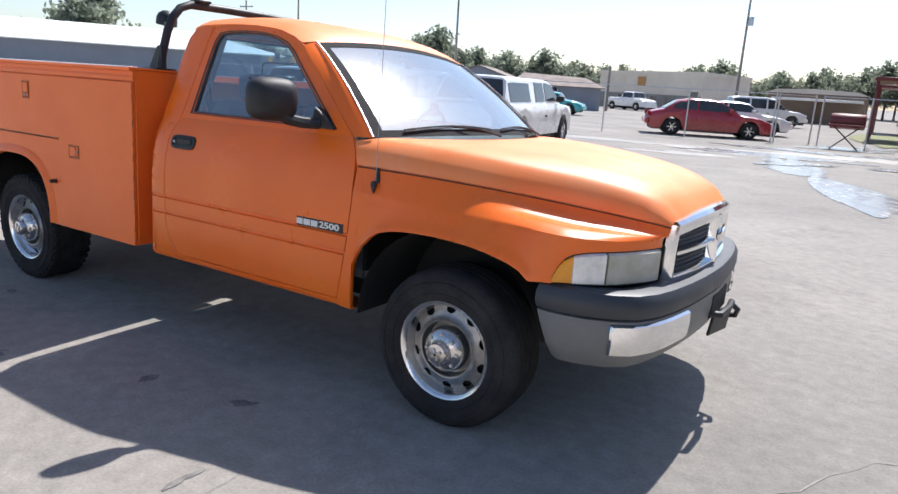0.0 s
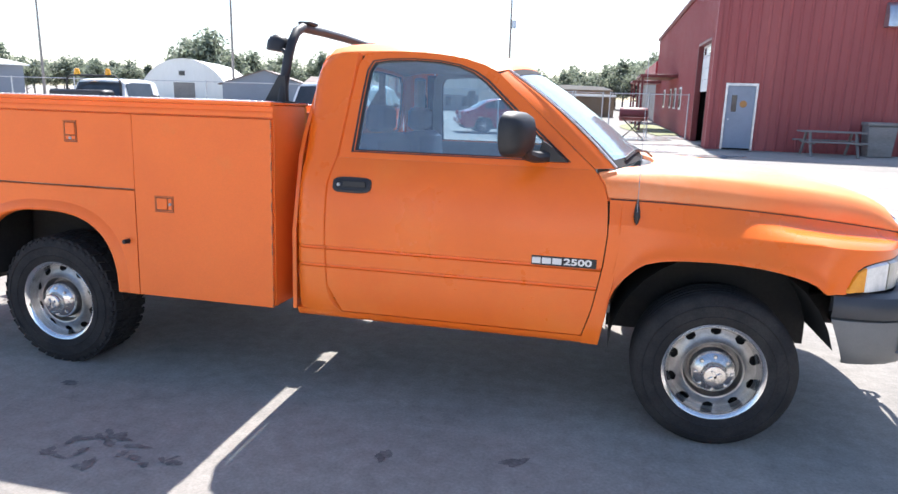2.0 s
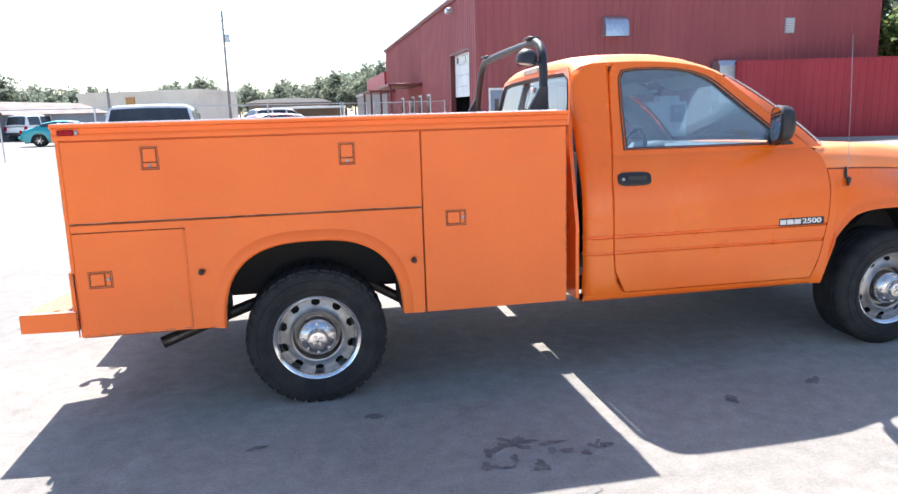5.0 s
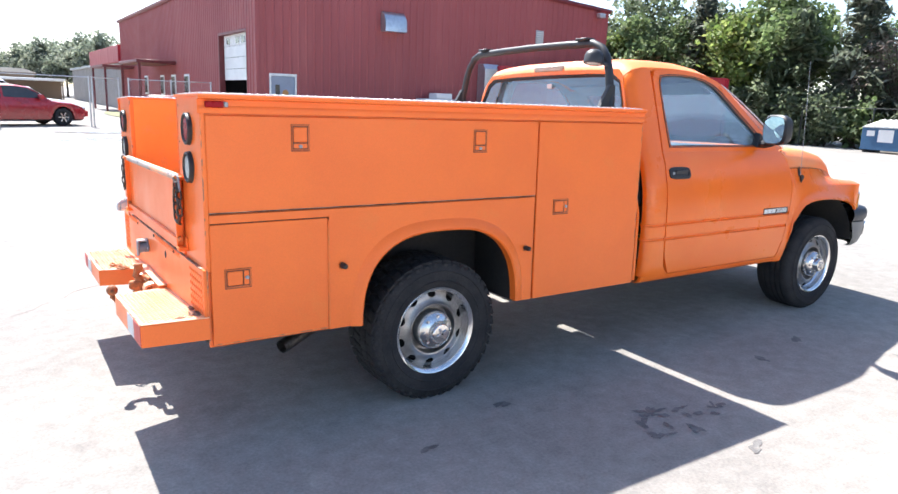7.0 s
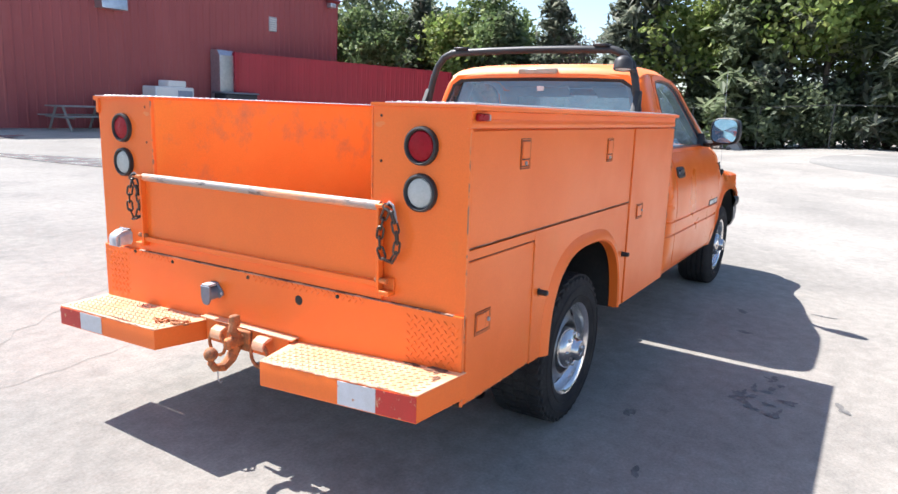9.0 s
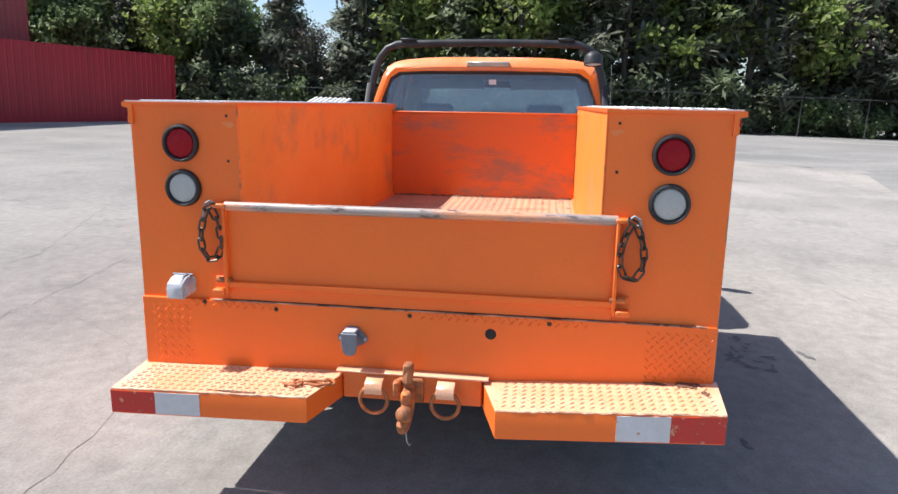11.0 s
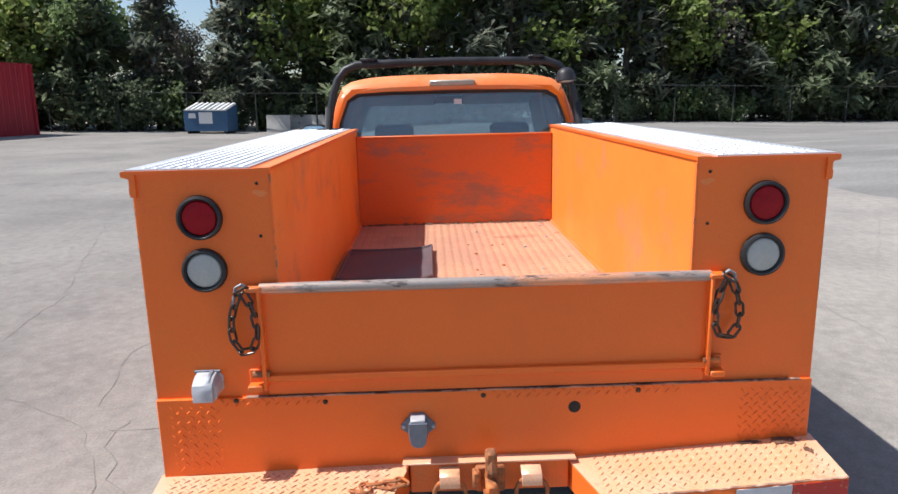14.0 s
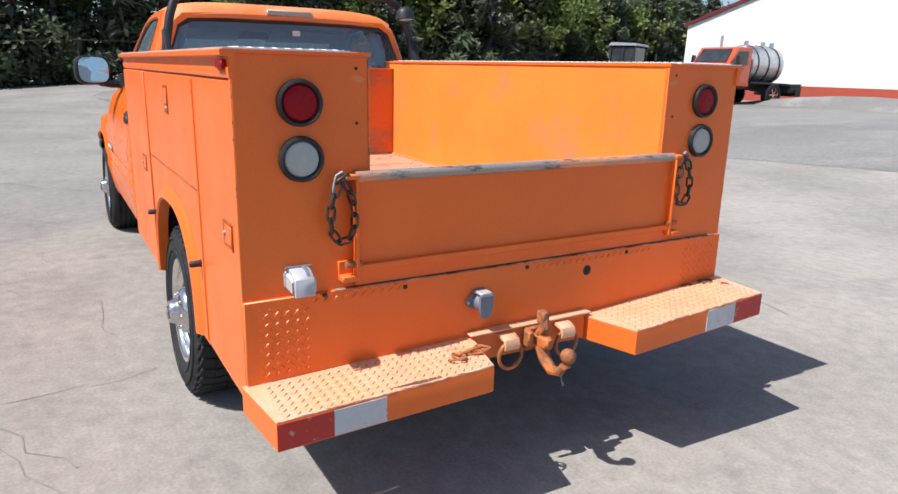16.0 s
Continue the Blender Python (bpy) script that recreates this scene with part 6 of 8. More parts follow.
def crack(pts, w, seed):
    r = random.Random(seed)
    line = []
    for (x0, y0), (x1, y1) in zip(pts[:-1], pts[1:]):
        n = max(3, int(math.hypot(x1 - x0, y1 - y0) / 0.12))
        for i in range(n):
            u = i / n
            line.append((lerp(x0, x1, u) + r.gauss(0, 0.018), lerp(y0, y1, u) + r.gauss(0, 0.018)))
    L, R = [], []
    for i, (x, y) in enumerate(line):
        a, b = line[max(0, i - 1)], line[min(len(line) - 1, i + 1)]
        d = math.hypot(b[0] - a[0], b[1] - a[1]) or 1
        nx, ny = -(b[1] - a[1]) / d, (b[0] - a[0]) / d
        ww = w * r.uniform(0.25, 1.3)
        L.append((x + nx * ww, y + ny * ww, 0.0025 + rise(x, y)))
        R.append((x - nx * ww, y - ny * ww, 0.0025 + rise(x, y)))
    return Geo().grid([L, R])


CRACKS = [[(-1.9, 1.2), (-1.2, 2.0), (0.4, 2.9), (2.5, 3.2), (6, 4.4)], [(-1.5, 1.35), (-0.6, 1.45), (0.2, 1.9), (0.7, 2.8)], [(-3.2, 3.5), (-1, 4.1), (2, 3.9), (5, 5.2)], [(0.4, 1.9), (1.2, 2.1), (2.2, 1.8)],
          [(4.6, -0.8), (5.2, 0.1), (5.4, 1.2), (6.5, 2.2)], [(4.9, -1.6), (6.0, -1.0), (8.5, -0.9)], [(5, 2), (7, 3.4), (7.6, 6), (9, 9)], [(-0.5, -2.6), (1.5, -3.0), (3.9, -2.9)], [(-3.5, -0.6), (-2.4, -1.5), (-2.2, -2.9)],
          [(-6, 5), (-3, 7), (0, 6.5), (4, 8)], [(6, -3), (9, -4), (13, -3.6)], [(3, -4), (6, -6), (12, -7)], [(-2.2, 2.2), (-1.6, 3.2), (-1.9, 4.4)], [(8, 1), (12, 2.5), (18, 2)], [(1.6, -5), (1.4, -9)],
          [(0.13, 1.75), (0.146, 1.455), (0.174, 1.222), (0.249, 1.0)], [(2.22, 2.01), (1.88, 1.75), (1.97, 1.55), (2.15, 1.35)], [(1.88, 1.75), (1.62, 1.60), (1.70, 1.38)], [(1.37, 1.17), (0.95, 1.22), (0.67, 1.17)],
          [(0.63, 1.87), (0.79, 1.78), (0.72, 1.60)], [(-0.52, 1.42), (-0.21, 1.59), (0.13, 1.70), (0.30, 1.66)], [(2.15, 1.35), (2.6, 1.5), (2.9, 1.42)]]
for k, c in enumerate(CRACKS):
    lone("crack", crack(c, 0.0022 if k % 2 else 0.004, k), crack_m, "thin dirt-filled crack in the concrete", "crack", "cracks in the lot")

# all that stands round the lot is squared to one line, a third of a degree off the truck's
near_things = set(bpy.data.objects)


# ---- buildings ----
red_metal = material("weathered_red_cladding", (0.30, 0.065, 0.067), 0.55, second=(0.265, 0.058, 0.06), scale=0.5, fine=12, fine_amount=0.05, third=(0.34, 0.092, 0.088), third_scale=0.7, third_mix=(0.5, 0.8), stretch=(1, 1, 0.15))
red_dark = material("dark_red_trim", (0.15, 0.026, 0.03), 0.5, fine_amount=0.06)
red_bright = material("bright_red_container_paint", (0.36, 0.015, 0.030), 0.5, second=(0.31, 0.014, 0.026), scale=1.5, fine=20, fine_amount=0.06, stretch=(1, 1, 0.2))
white_paint = material("white_paint", (0.76, 0.76, 0.74), 0.5, second=(0.68, 0.68, 0.66), scale=1.0, fine=20, fine_amount=0.04)
white_metal = material("white_metal_cladding", (0.78, 0.79, 0.76), 0.5, second=(0.72, 0.73, 0.70), scale=0.4, fine=8, fine_amount=0.03, stretch=(1, 1, 0.2))
door_blue = material("blue_grey_door_paint", (0.26, 0.30, 0.38), 0.5, second=(0.23, 0.27, 0.34), scale=2, fine=30, fine_amount=0.05)
galv = material("galvanised_steel", (0.55, 0.57, 0.60), 0.35, 0.8, second=(0.46, 0.48, 0.51), scale=8, fine=40, fine_amount=0.1)
tan_wall = material("tan_stucco", (0.66, 0.60, 0.51), 0.85, second=(0.60, 0.54, 0.46), scale=0.6, fine=10, fine_amount=0.06)
brown_wall = material("brown_metal_wall", (0.22, 0.16, 0.11), 0.7, second=(0.19, 0.14, 0.10), scale=0.6, fine=10, fine_amount=0.06)
grey_wall = material("blue_grey_metal_wall", (0.22, 0.25, 0.30), 0.65, second=(0.20, 0.225, 0.27), scale=0.5, fine=10, fine_amount=0.06)
grey_brick = material("grey_block_wall", (0.27, 0.25, 0.23), 0.8, second=(0.23, 0.215, 0.20), scale=1.5, fine=14, fine_amount=0.12)
roof_brown = material("brown_shingle_roof", (0.20, 0.16, 0.14), 0.85, second=(0.16, 0.13, 0.115), scale=1.2, fine=14, fine_amount=0.15)
sign_yellow = material("ochre_sign", (0.46, 0.22, 0.06), 0.5, fine_amount=0.04)
dark_room = material("unlit_interior", (0.02, 0.02, 0.022), 0.9, fine_amount=0.1)
pane_dark = material("dark_window_pane", (0.03, 0.035, 0.04), 0.12, second=(0.05, 0.055, 0.06), scale=2, fine_amount=0.05, spec=0.6)
wood_gray = material("weathered_grey_wood", (0.26, 0.25, 0.24), 0.8, second=(0.20, 0.19, 0.18), scale=3, fine=40, fine_amount=0.2, stretch=(0.2, 1, 1))
pole_wood = material("utility_pole_wood", (0.27, 0.245, 0.225), 0.85, second=(0.21, 0.19, 0.175), scale=2, fine=30, fine_amount=0.2, stretch=(1, 1, 0.1))
barrier_c = material("concrete_barrier", (0.40, 0.39, 0.36), 0.85, second=(0.33, 0.32, 0.30), scale=2, fine=30, fine_amount=0.12, bump=0.2)
blue_steel = material("blue_dumpster_paint", (0.035, 0.10, 0.20), 0.5, second=(0.045, 0.115, 0.215), scale=3, fine=30, fine_amount=0.1, third=(0.10, 0.09, 0.09), third_scale=3, third_mix=(0.62, 0.7))


def ribbed_wall(p0, p1, heights, holes=(), pitch=0.305, depth=0.028, mat=None, parent=None, name="wall"):
    """Upright cladding from p0 to p1 with pressed ribs. heights(u) gives its top; holes: (from, to, bottom, top) along the wall."""
    a, b = Vector((*p0, 0)), Vector((*p1, 0))
    d = b - a
    L = d.length
    d.normalize()
    out = Vector((d.y, -d.x, 0))
    stops = {0.0, L}
    n = int(L / pitch)
    for i in range(n + 1):
        c = i * pitch
        for o in (-0.05, -0.025, 0.025, 0.05):
            if 0 < c + o < L:
                stops.add(round(c + o, 4))
    for h in holes:
        stops.add(h[0])
        stops.add(h[1])
    stops = sorted(stops)

    def rib(u):
        k = abs((u + pitch / 2) % pitch - pitch / 2)
        return depth if k < 0.03 else 0.0
    g = Geo()
    for u0, u1 in zip(stops[:-1], stops[1:]):
        mid = (u0 + u1) / 2
        spans = [(0.0, None)]
        for h in holes:
            if h[0] <= mid <= h[1]:
                spans = ([(0.0, h[2])] if h[2] > 0.01 else []) + [(h[3], None)]
        for z0, z1 in spans:
            q0, q1 = a + d * u0 + out * rib(u0), a + d * u1 + out * rib(u1)
            t0 = heights(u0) if z1 is None else z1
            t1 = heights(u1) if z1 is None else z1
            g.add([(q0.x, q0.y, z0), (q1.x, q1.y, z0), (q1.x, q1.y, t1), (q0.x, q0.y, t0)], [(0, 1, 2, 3)])
    back = Geo()
    for u0, u1 in zip([0] + [h[1] for h in holes], [h[0] for h in holes] + [L]):
        if u1 - u0 > 0.01:
            q0, q1 = a + d * u0 - out * 0.15, a + d * u1 - out * 0.15
            back.add([(q0.x, q0.y, 0), (q1.x, q1.y, 0), (q1.x, q1.y, heights(u1)), (q0.x, q0.y, heights(u0))], [(0, 1, 2, 3)])
    g.add(back.v, back.f)
    return part(name, g, mat or red_metal, parent, angle=20)


hall = thing("red_metal_building", "large red metal workshop building with a low gable roof", "building")
FX0, FX1, FY, EAVE, RIDGE = 6.15, 23.0, 20.5, 5.85, 6.35


def gable(u):
    x = FX0 + u
    return EAVE + (RIDGE - EAVE) * (1 - abs(x - 14.6) / 8.45)


ribbed_wall((FX0, FY), (FX1, FY), gable, [(0.45, 1.40, 0.0, 2.16)], parent=hall)
ribbed_wall((FX0, 49.3), (FX0, FY), lambda u: EAVE, [(49.3 - 25.1, 49.3 - 21.6, 0.0, 3.62)], parent=hall)
ribbed_wall((FX1, FY), (FX1, 49.3), lambda u: EAVE, parent=hall)
ribbed_wall((FX1, 49.3), (FX0, 49.3), lambda u: EAVE, parent=hall)
g = Geo()
for x0, x1, z0, z1 in ((FX0 - 0.15, 14.6, EAVE, RIDGE), (14.6, FX1 + 0.15, RIDGE, EAVE)):
    g.solid([[(x0, FY - 0.12, z0 + 0.04), (x0, 49.5, z0 + 0.04)], [(x1, FY - 0.12, z1 + 0.04), (x1, 49.5, z1 + 0.04)]], lambda p: p - Vector((0, 0, 0.06)))
part("roof", g, red_dark, hall, "dark red sheet roof")
for p, q in (((FX0, FY - 0.09, EAVE), (14.6, FY - 0.09, RIDGE)), ((14.6, FY - 0.09, RIDGE), (FX1, FY - 0.09, EAVE)), ((FX0 - 0.09, FY, EAVE), (FX0 - 0.09, 49.3, EAVE))):
    g = Geo().tube([Vector(p) + Vector((0, 0, -0.06)), Vector(q) + Vector((0, 0, -0.06))], 0.085, 4)
    part("eave_trim", g, red_dark, hall)
g = Geo().box(FX0 - 0.06, FX0 + 0.08, FY - 0.06, FY + 0.08, 0, EAVE - 0.05, 0.01)
part("corner_trim", g, red_metal, hall)
# walk-in door
door = part("entrance_door", Geo().box(6.63, 7.52, FY + 0.02, FY + 0.07, 0.06, 2.08, 0.006), door_blue, hall, "blue-grey steel door with a narrow window")
g = Geo().box(6.57, 6.64, FY - 0.03, FY + 0.10, 0, 2.16, 0.006).box(7.51, 7.58, FY - 0.03, FY + 0.10, 0, 2.16, 0.006).box(6.57, 7.58, FY - 0.031, FY + 0.10, 2.08, 2.17, 0.006)
part("door_frame", g, galv, door)
part("door_window", Geo().box(6.80, 6.96, FY + 0.008, FY + 0.022, 1.25, 1.78, 0.004), pane_dark, door, "narrow wired glass pane")
part("door_sign", Geo().lathe([(0.0, 0.004), (0.11, 0.004), (0.115, 0.0)], 20, Matrix.Translation((7.17, FY + 0.019, 1.50)) @ pose(0, 0, 0, 90)), sign_yellow, door, "round yellow sticker")
part("door_knob", Geo().lathe([(0.0, 0.06), (0.03, 0.055), (0.03, 0.0)], 12, Matrix.Translation((6.74, FY + 0.02, 1.0)) @ pose(0, 0, 0, 90)), galv, door)
# overhead door, half raised, with the dark workshop behind
od = thing_part("overhead_door", hall, "white overhead door, half raised")
for k in range(4):
    z0 = 1.92 + 0.43 * k
    part("door_section", Geo().box(FX0 + 0.16, FX0 + 0.20, 21.68, 25.02, z0, z0 + 0.42, 0.01), white_paint, od)
for y in (22.3, 23.0, 24.2):
    part("door_pane", Geo().box(FX0 + 0.145, FX0 + 0.158, y, y + 0.42, 3.27, 3.52, 0.004), pane_dark, od)
g = Geo().box(FX0 + 0.2, FX0 + 7, 21.0, 21.02, 0, 4).box(FX0 + 0.2, FX0 + 7, 26.0, 26.02, 0, 4).box(FX0 + 7, FX0 + 7.02, 21, 26, 0, 4).box(FX0 + 0.2, FX0 + 7, 21, 26, 3.9, 3.92)
part("workshop_bay", g, dark_room, hall)
g = Geo().box(FX0 - 0.03, FX0 + 0.20, 21.52, 21.62, 0, 3.70, 0.01).box(FX0 - 0.03, FX0 + 0.20, 25.09, 25.19, 0, 3.70, 0.01).box(FX0 - 0.031, FX0 + 0.20, 21.52, 25.19, 3.62, 3.72, 0.01)
part("door_surround", g, red_dark, hall)


def hood_vent(x, z, w, h):
    pr = [(FY, z), (FY, z + h), (FY - 0.12, z + h), (FY - 0.30, z + h * 0.82), (FY - 0.40, z + h * 0.55), (FY - 0.42, z)]
    g = Geo().prism([(a, b) for a, b in pr], "x", x, x + w, 0.01)
    part("wall_vent", g, galv, hall, "galvanised hooded wall vent")


hood_vent(10.95, 3.93, 0.92, 0.72)
g = Geo().box(18.62, 19.04, FY - 0.06, FY, 4.02, 4.62, 0.01)
lv = part("louvre", g, galv, hall, "square wall louvre")
for k in range(6):
    part("louvre_blade", Geo().box(18.65, 19.01, FY - 0.10, FY - 0.055, 4.06 + 0.09 * k, 4.10 + 0.09 * k, 0.004), white_paint, lv)
part("duct_cabinet", Geo().prism([(20.46, 1.0), (20.46, 3.0), (20.1, 3.0), (19.92, 2.8), (19.9, 1.0)], "x", 15.55, 16.35, 0.02), galv, hall, "grey sheet-metal duct on the wall")
for x, y, z in ((14.8, FY - 0.1, 5.80), (22.3, FY - 0.1, 5.55)):
    part("flood_lamp", Geo().box(x - 0.18, x + 0.18, y - 0.28, y, z - 0.10, z + 0.10, 0.03), galv, hall)
part("flood_lamp", Geo().box(FX0 - 0.3, FX0, 24.3, 24.7, 5.30, 5.50, 0.03), galv, hall)
# windows and porches along the side
for y in (30.6, 33.4, 36.0, 40.5):
    w = part("side_window", Geo().box(FX0 - 0.06, FX0, y - 0.45, y + 0.45, 1.15, 2.20, 0.01), white_paint, hall, "white framed side window")
    part("pane", Geo().box(FX0 - 0.075, FX0 - 0.062, y - 0.36, y + 0.36, 1.25, 2.10), pane_dark, w)
for y0, y1 in ((32.6, 38.0), (44.2, 50.2)):
    porch = part("porch_roof", Geo().box(4.3, FX0 - 0.05, y0, y1, 2.68, 2.84, 0.02), red_dark, hall, "flat porch roof on posts")
    for y in (y0 + 0.15, y1 - 0.15):
        part("post", Geo().box(4.38, 4.50, y - 0.06, y + 0.06, 0, 2.68, 0.01), red_dark, porch)
part("annex_wall", Geo().box(6.2, 14, 49.6, 65.2, 0, 3.2, 0.02), grey_brick, hall)
part("annex_fascia", Geo().box(6.0, 14.2, 49.6, 65.4, 3.2, 4.35, 0.02), red_bright, hall, "bright red fascia")
blk = thing("grey_block_building", "low grey block building behind the red hall", "building")
part("wall", Geo().box(6.3, 16, 65.6, 84, 0, 3.1, 0.02), grey_brick, blk)
part("roof", Geo().box(6.1, 16.2, 65.5, 84.2, 3.1, 3.3, 0.02), galv, blk)
lone("grass_strip", blotch(5.0, 36, 1.0, 9, 0.03, 77, 0.0), grass_m, "strip of dry grass beside the red building", "grass", kind="stuff")

# red container
box = thing("shipping_container", "long red ribbed steel container beside the building", "container")
c0, c1 = Vector((16.3, 19.9)), Vector((27.5, 16.9))
cd = (c1 - c0).normalized()
cn = Vector((-cd.y, cd.x))
ribbed_wall(tuple(c0), tuple(c1), lambda u: 2.92, pitch=0.28, depth=0.012, mat=red_bright, parent=box, name="long_side")
ribbed_wall(tuple(c1), tuple(c1 + cn * 2.44), lambda u: 2.92, pitch=0.28, depth=0.03, mat=red_bright, parent=box, name="end_wall")
ribbed_wall(tuple(c1 + cn * 2.44), tuple(c0 + cn * 2.44), lambda u: 2.92, pitch=0.28, depth=0.03, mat=red_bright, parent=box, name="long_side")
g = Geo().prism([tuple(c0), tuple(c1), tuple(c1 + cn * 2.44), tuple(c0 + cn * 2.44)], "z", 2.90, 2.97, 0.0)
part("top", g, red_bright, box)
for p in (c0, c1):
    part("corner_post", Geo().box(p.x - 0.09, p.x + 0.09, p.y - 0.09, p.y + 0.09, 0, 2.95, 0.01), red_bright, box)

# things along the red wall
ice = thing("ice_machine", "white ice machine on legs by the red wall", "machine")
part("cabinet", Geo().box(12.45, 14.05, 19.55, 20.35, 0.22, 1.50, 0.04), white_paint, ice)
part("door_panel", Geo().box(13.35, 13.95, 19.52, 19.56, 0.75, 1.38, 0.02), door_blue, ice)
part("top_unit", Geo().box(13.0, 13.75, 19.6, 20.2, 1.50, 1.72, 0.03), white_paint, ice)
for x in (12.55, 13.95):
    for y in (19.65, 20.25):
        part("leg", Geo().box(x - 0.04, x + 0.04, y - 0.04, y + 0.04, 0, 0.23, 0.005), black, ice)
cab2 = thing("drinks_cooler", "dark grey cooler cabinet on legs by the red wall", "cooler")
part("cabinet", Geo().box(15.3, 16.9, 19.3, 20.0, 0.25, 1.35, 0.04), gray_trim, cab2)
part("lid", Geo().box(15.25, 16.95, 19.25, 20.05, 1.35, 1.42, 0.02), blue_gray, cab2)
for x in (15.4, 16.8):
    part("leg", Geo().box(x - 0.04, x + 0.04, 19.4, 19.48, 0, 0.25, 0.005), black, cab2)
bin_ = thing("brown_bin", "brown plastic bin by the red wall", "bin")
part("bin_body", Geo().prism([(10.75, 0.0), (11.45, 0.0), (11.52, 0.95), (10.68, 0.95)], "y", 19.6, 20.2, 0.04), wood_gray, bin_)
part("bin_lid", Geo().box(10.66, 11.54, 19.56, 20.24, 0.95, 1.06, 0.03), wood_gray, bin_)
table = thing("picnic_table", "weathered grey picnic table by the red wall", "table")
for k in range(5):
    part("top_board", Geo().box(8.7, 10.5, 19.02 + 0.15 * k, 19.15 + 0.15 * k, 0.72, 0.76, 0.006), wood_gray, table)
for y in (18.65, 20.05):
    part("bench_board", Geo().box(8.7, 10.5, y - 0.13, y + 0.13, 0.43, 0.47, 0.006), wood_gray, table)
for x in (8.95, 10.25):
    for s in (-1, 1):
        part("leg", Geo().tube([(x, 19.38 + s * 0.2, 0.72), (x, 19.38 + s * 0.62, 0.0)], 0.045, 4), wood_gray, table)
    part("brace", Geo().box(x - 0.03, x + 0.03, 18.6, 20.15, 0.38, 0.44, 0.004), wood_gray, table)

# barbecue on crossed legs by the gate
bbq = thing("red_barbecue", "red barbecue drum on crossed legs", "barbecue", pose(3.85, 24.7, 0))
part("drum", Geo().lathe([(0.0, -0.55), (0.24, -0.54), (0.27, -0.5), (0.27, 0.5), (0.24, 0.54), (0.0, 0.55)], 20, pose(0, 0, 0.98, 0, 90)), red_dark, bbq)
for s in (-1, 1):
    part("leg", Geo().tube([(-0.45 * s, -0.2, 0.85), (0.45 * s, -0.2, 0.0)], 0.025, 6), black, bbq)
part("shelf", Geo().box(-0.6, 0.6, -0.5, -0.25, 0.85, 0.88, 0.005), red_dark, bbq)

# fences
post_mesh = mesh_of("post", Geo().cyl((0, 0, 0), (0, 0, 1.85), 0.03, 8), galv)


dark_post = material("dull_fence_steel", (0.04, 0.043, 0.04), 0.85, 0.0, fine_amount=0.1)
dark_post_mesh = mesh_of("post", Geo().cyl((0, 0, 0), (0, 0, 1.85), 0.03, 8), dark_post)


def fence(points, label, height=1.8, mesh=True, step=3.0, metal=galv):
    f = thing("chain_link_fence", label, "fence")
    for p, q in zip(points[:-1], points[1:]):
        L = math.hypot(q[0] - p[0], q[1] - p[1])
        n = max(1, round(L / step))
        for i in range(n + (1 if q == points[-1] else 0)):
            o = new("post", post_mesh if metal is galv else dark_post_mesh)
            o.parent = f
            o.location = (lerp(p[0], q[0], i / n), lerp(p[1], q[1], i / n), rise(lerp(p[0], q[0], i / n), lerp(p[1], q[1], i / n)))
        part("top_rail", Geo().tube([(lerp(p[0], q[0], i / n), lerp(p[1], q[1], i / n), height + rise(lerp(p[0], q[0], i / n), lerp(p[1], q[1], i / n))) for i in range(n + 1)], 0.02, 6), metal, f)
        if mesh:
            g = Geo()
            d = Vector((q[0] - p[0], q[1] - p[1])) / L
            gap = 0.14
            for i in range(int((L + height) / gap)):
                for s in (0, 1):
                    u0, u1 = i * gap - height, i * gap
                    z0, z1 = 0.05, height
                    if s:
                        z0, z1 = z1, z0
                    if u0 < 0:
                        z0 = z0 + (z1 - z0) * (-u0) / height
                        u0 = 0
                    if u1 > L:
                        z1 = z0 + (z1 - z0) * (L - u0) / (u1 - u0)
                        u1 = L
                    a, b = (p[0] + d.x * u0, p[1] + d.y * u0, z0), (p[0] + d.x * u1, p[1] + d.y * u1, z1)
                    g.tube([a, b], 0.0012, 3, cap=False)
            tagged(part("fence_wire", g, galv, f), kind="stuff")


fence([(-26, 21.8), (-4.4, 22.9), (1.4, 25.2)], "galvanised chain-link fence round the parked cars", mesh=False)
fence([(1.5, 25.2), (2.6, 26.6)], "open galvanised chain-link gate leaf", step=1.8)
fence([(2.9, 26.2), (6.05, 26.2)], "short chain-link fence against the building", step=1.5)
fence([(30.2, 24), (29.8, 8), (30.0, -6), (31.5, -24)], "dull chain-link fence in front of the trees", mesh=False, metal=dark_post)

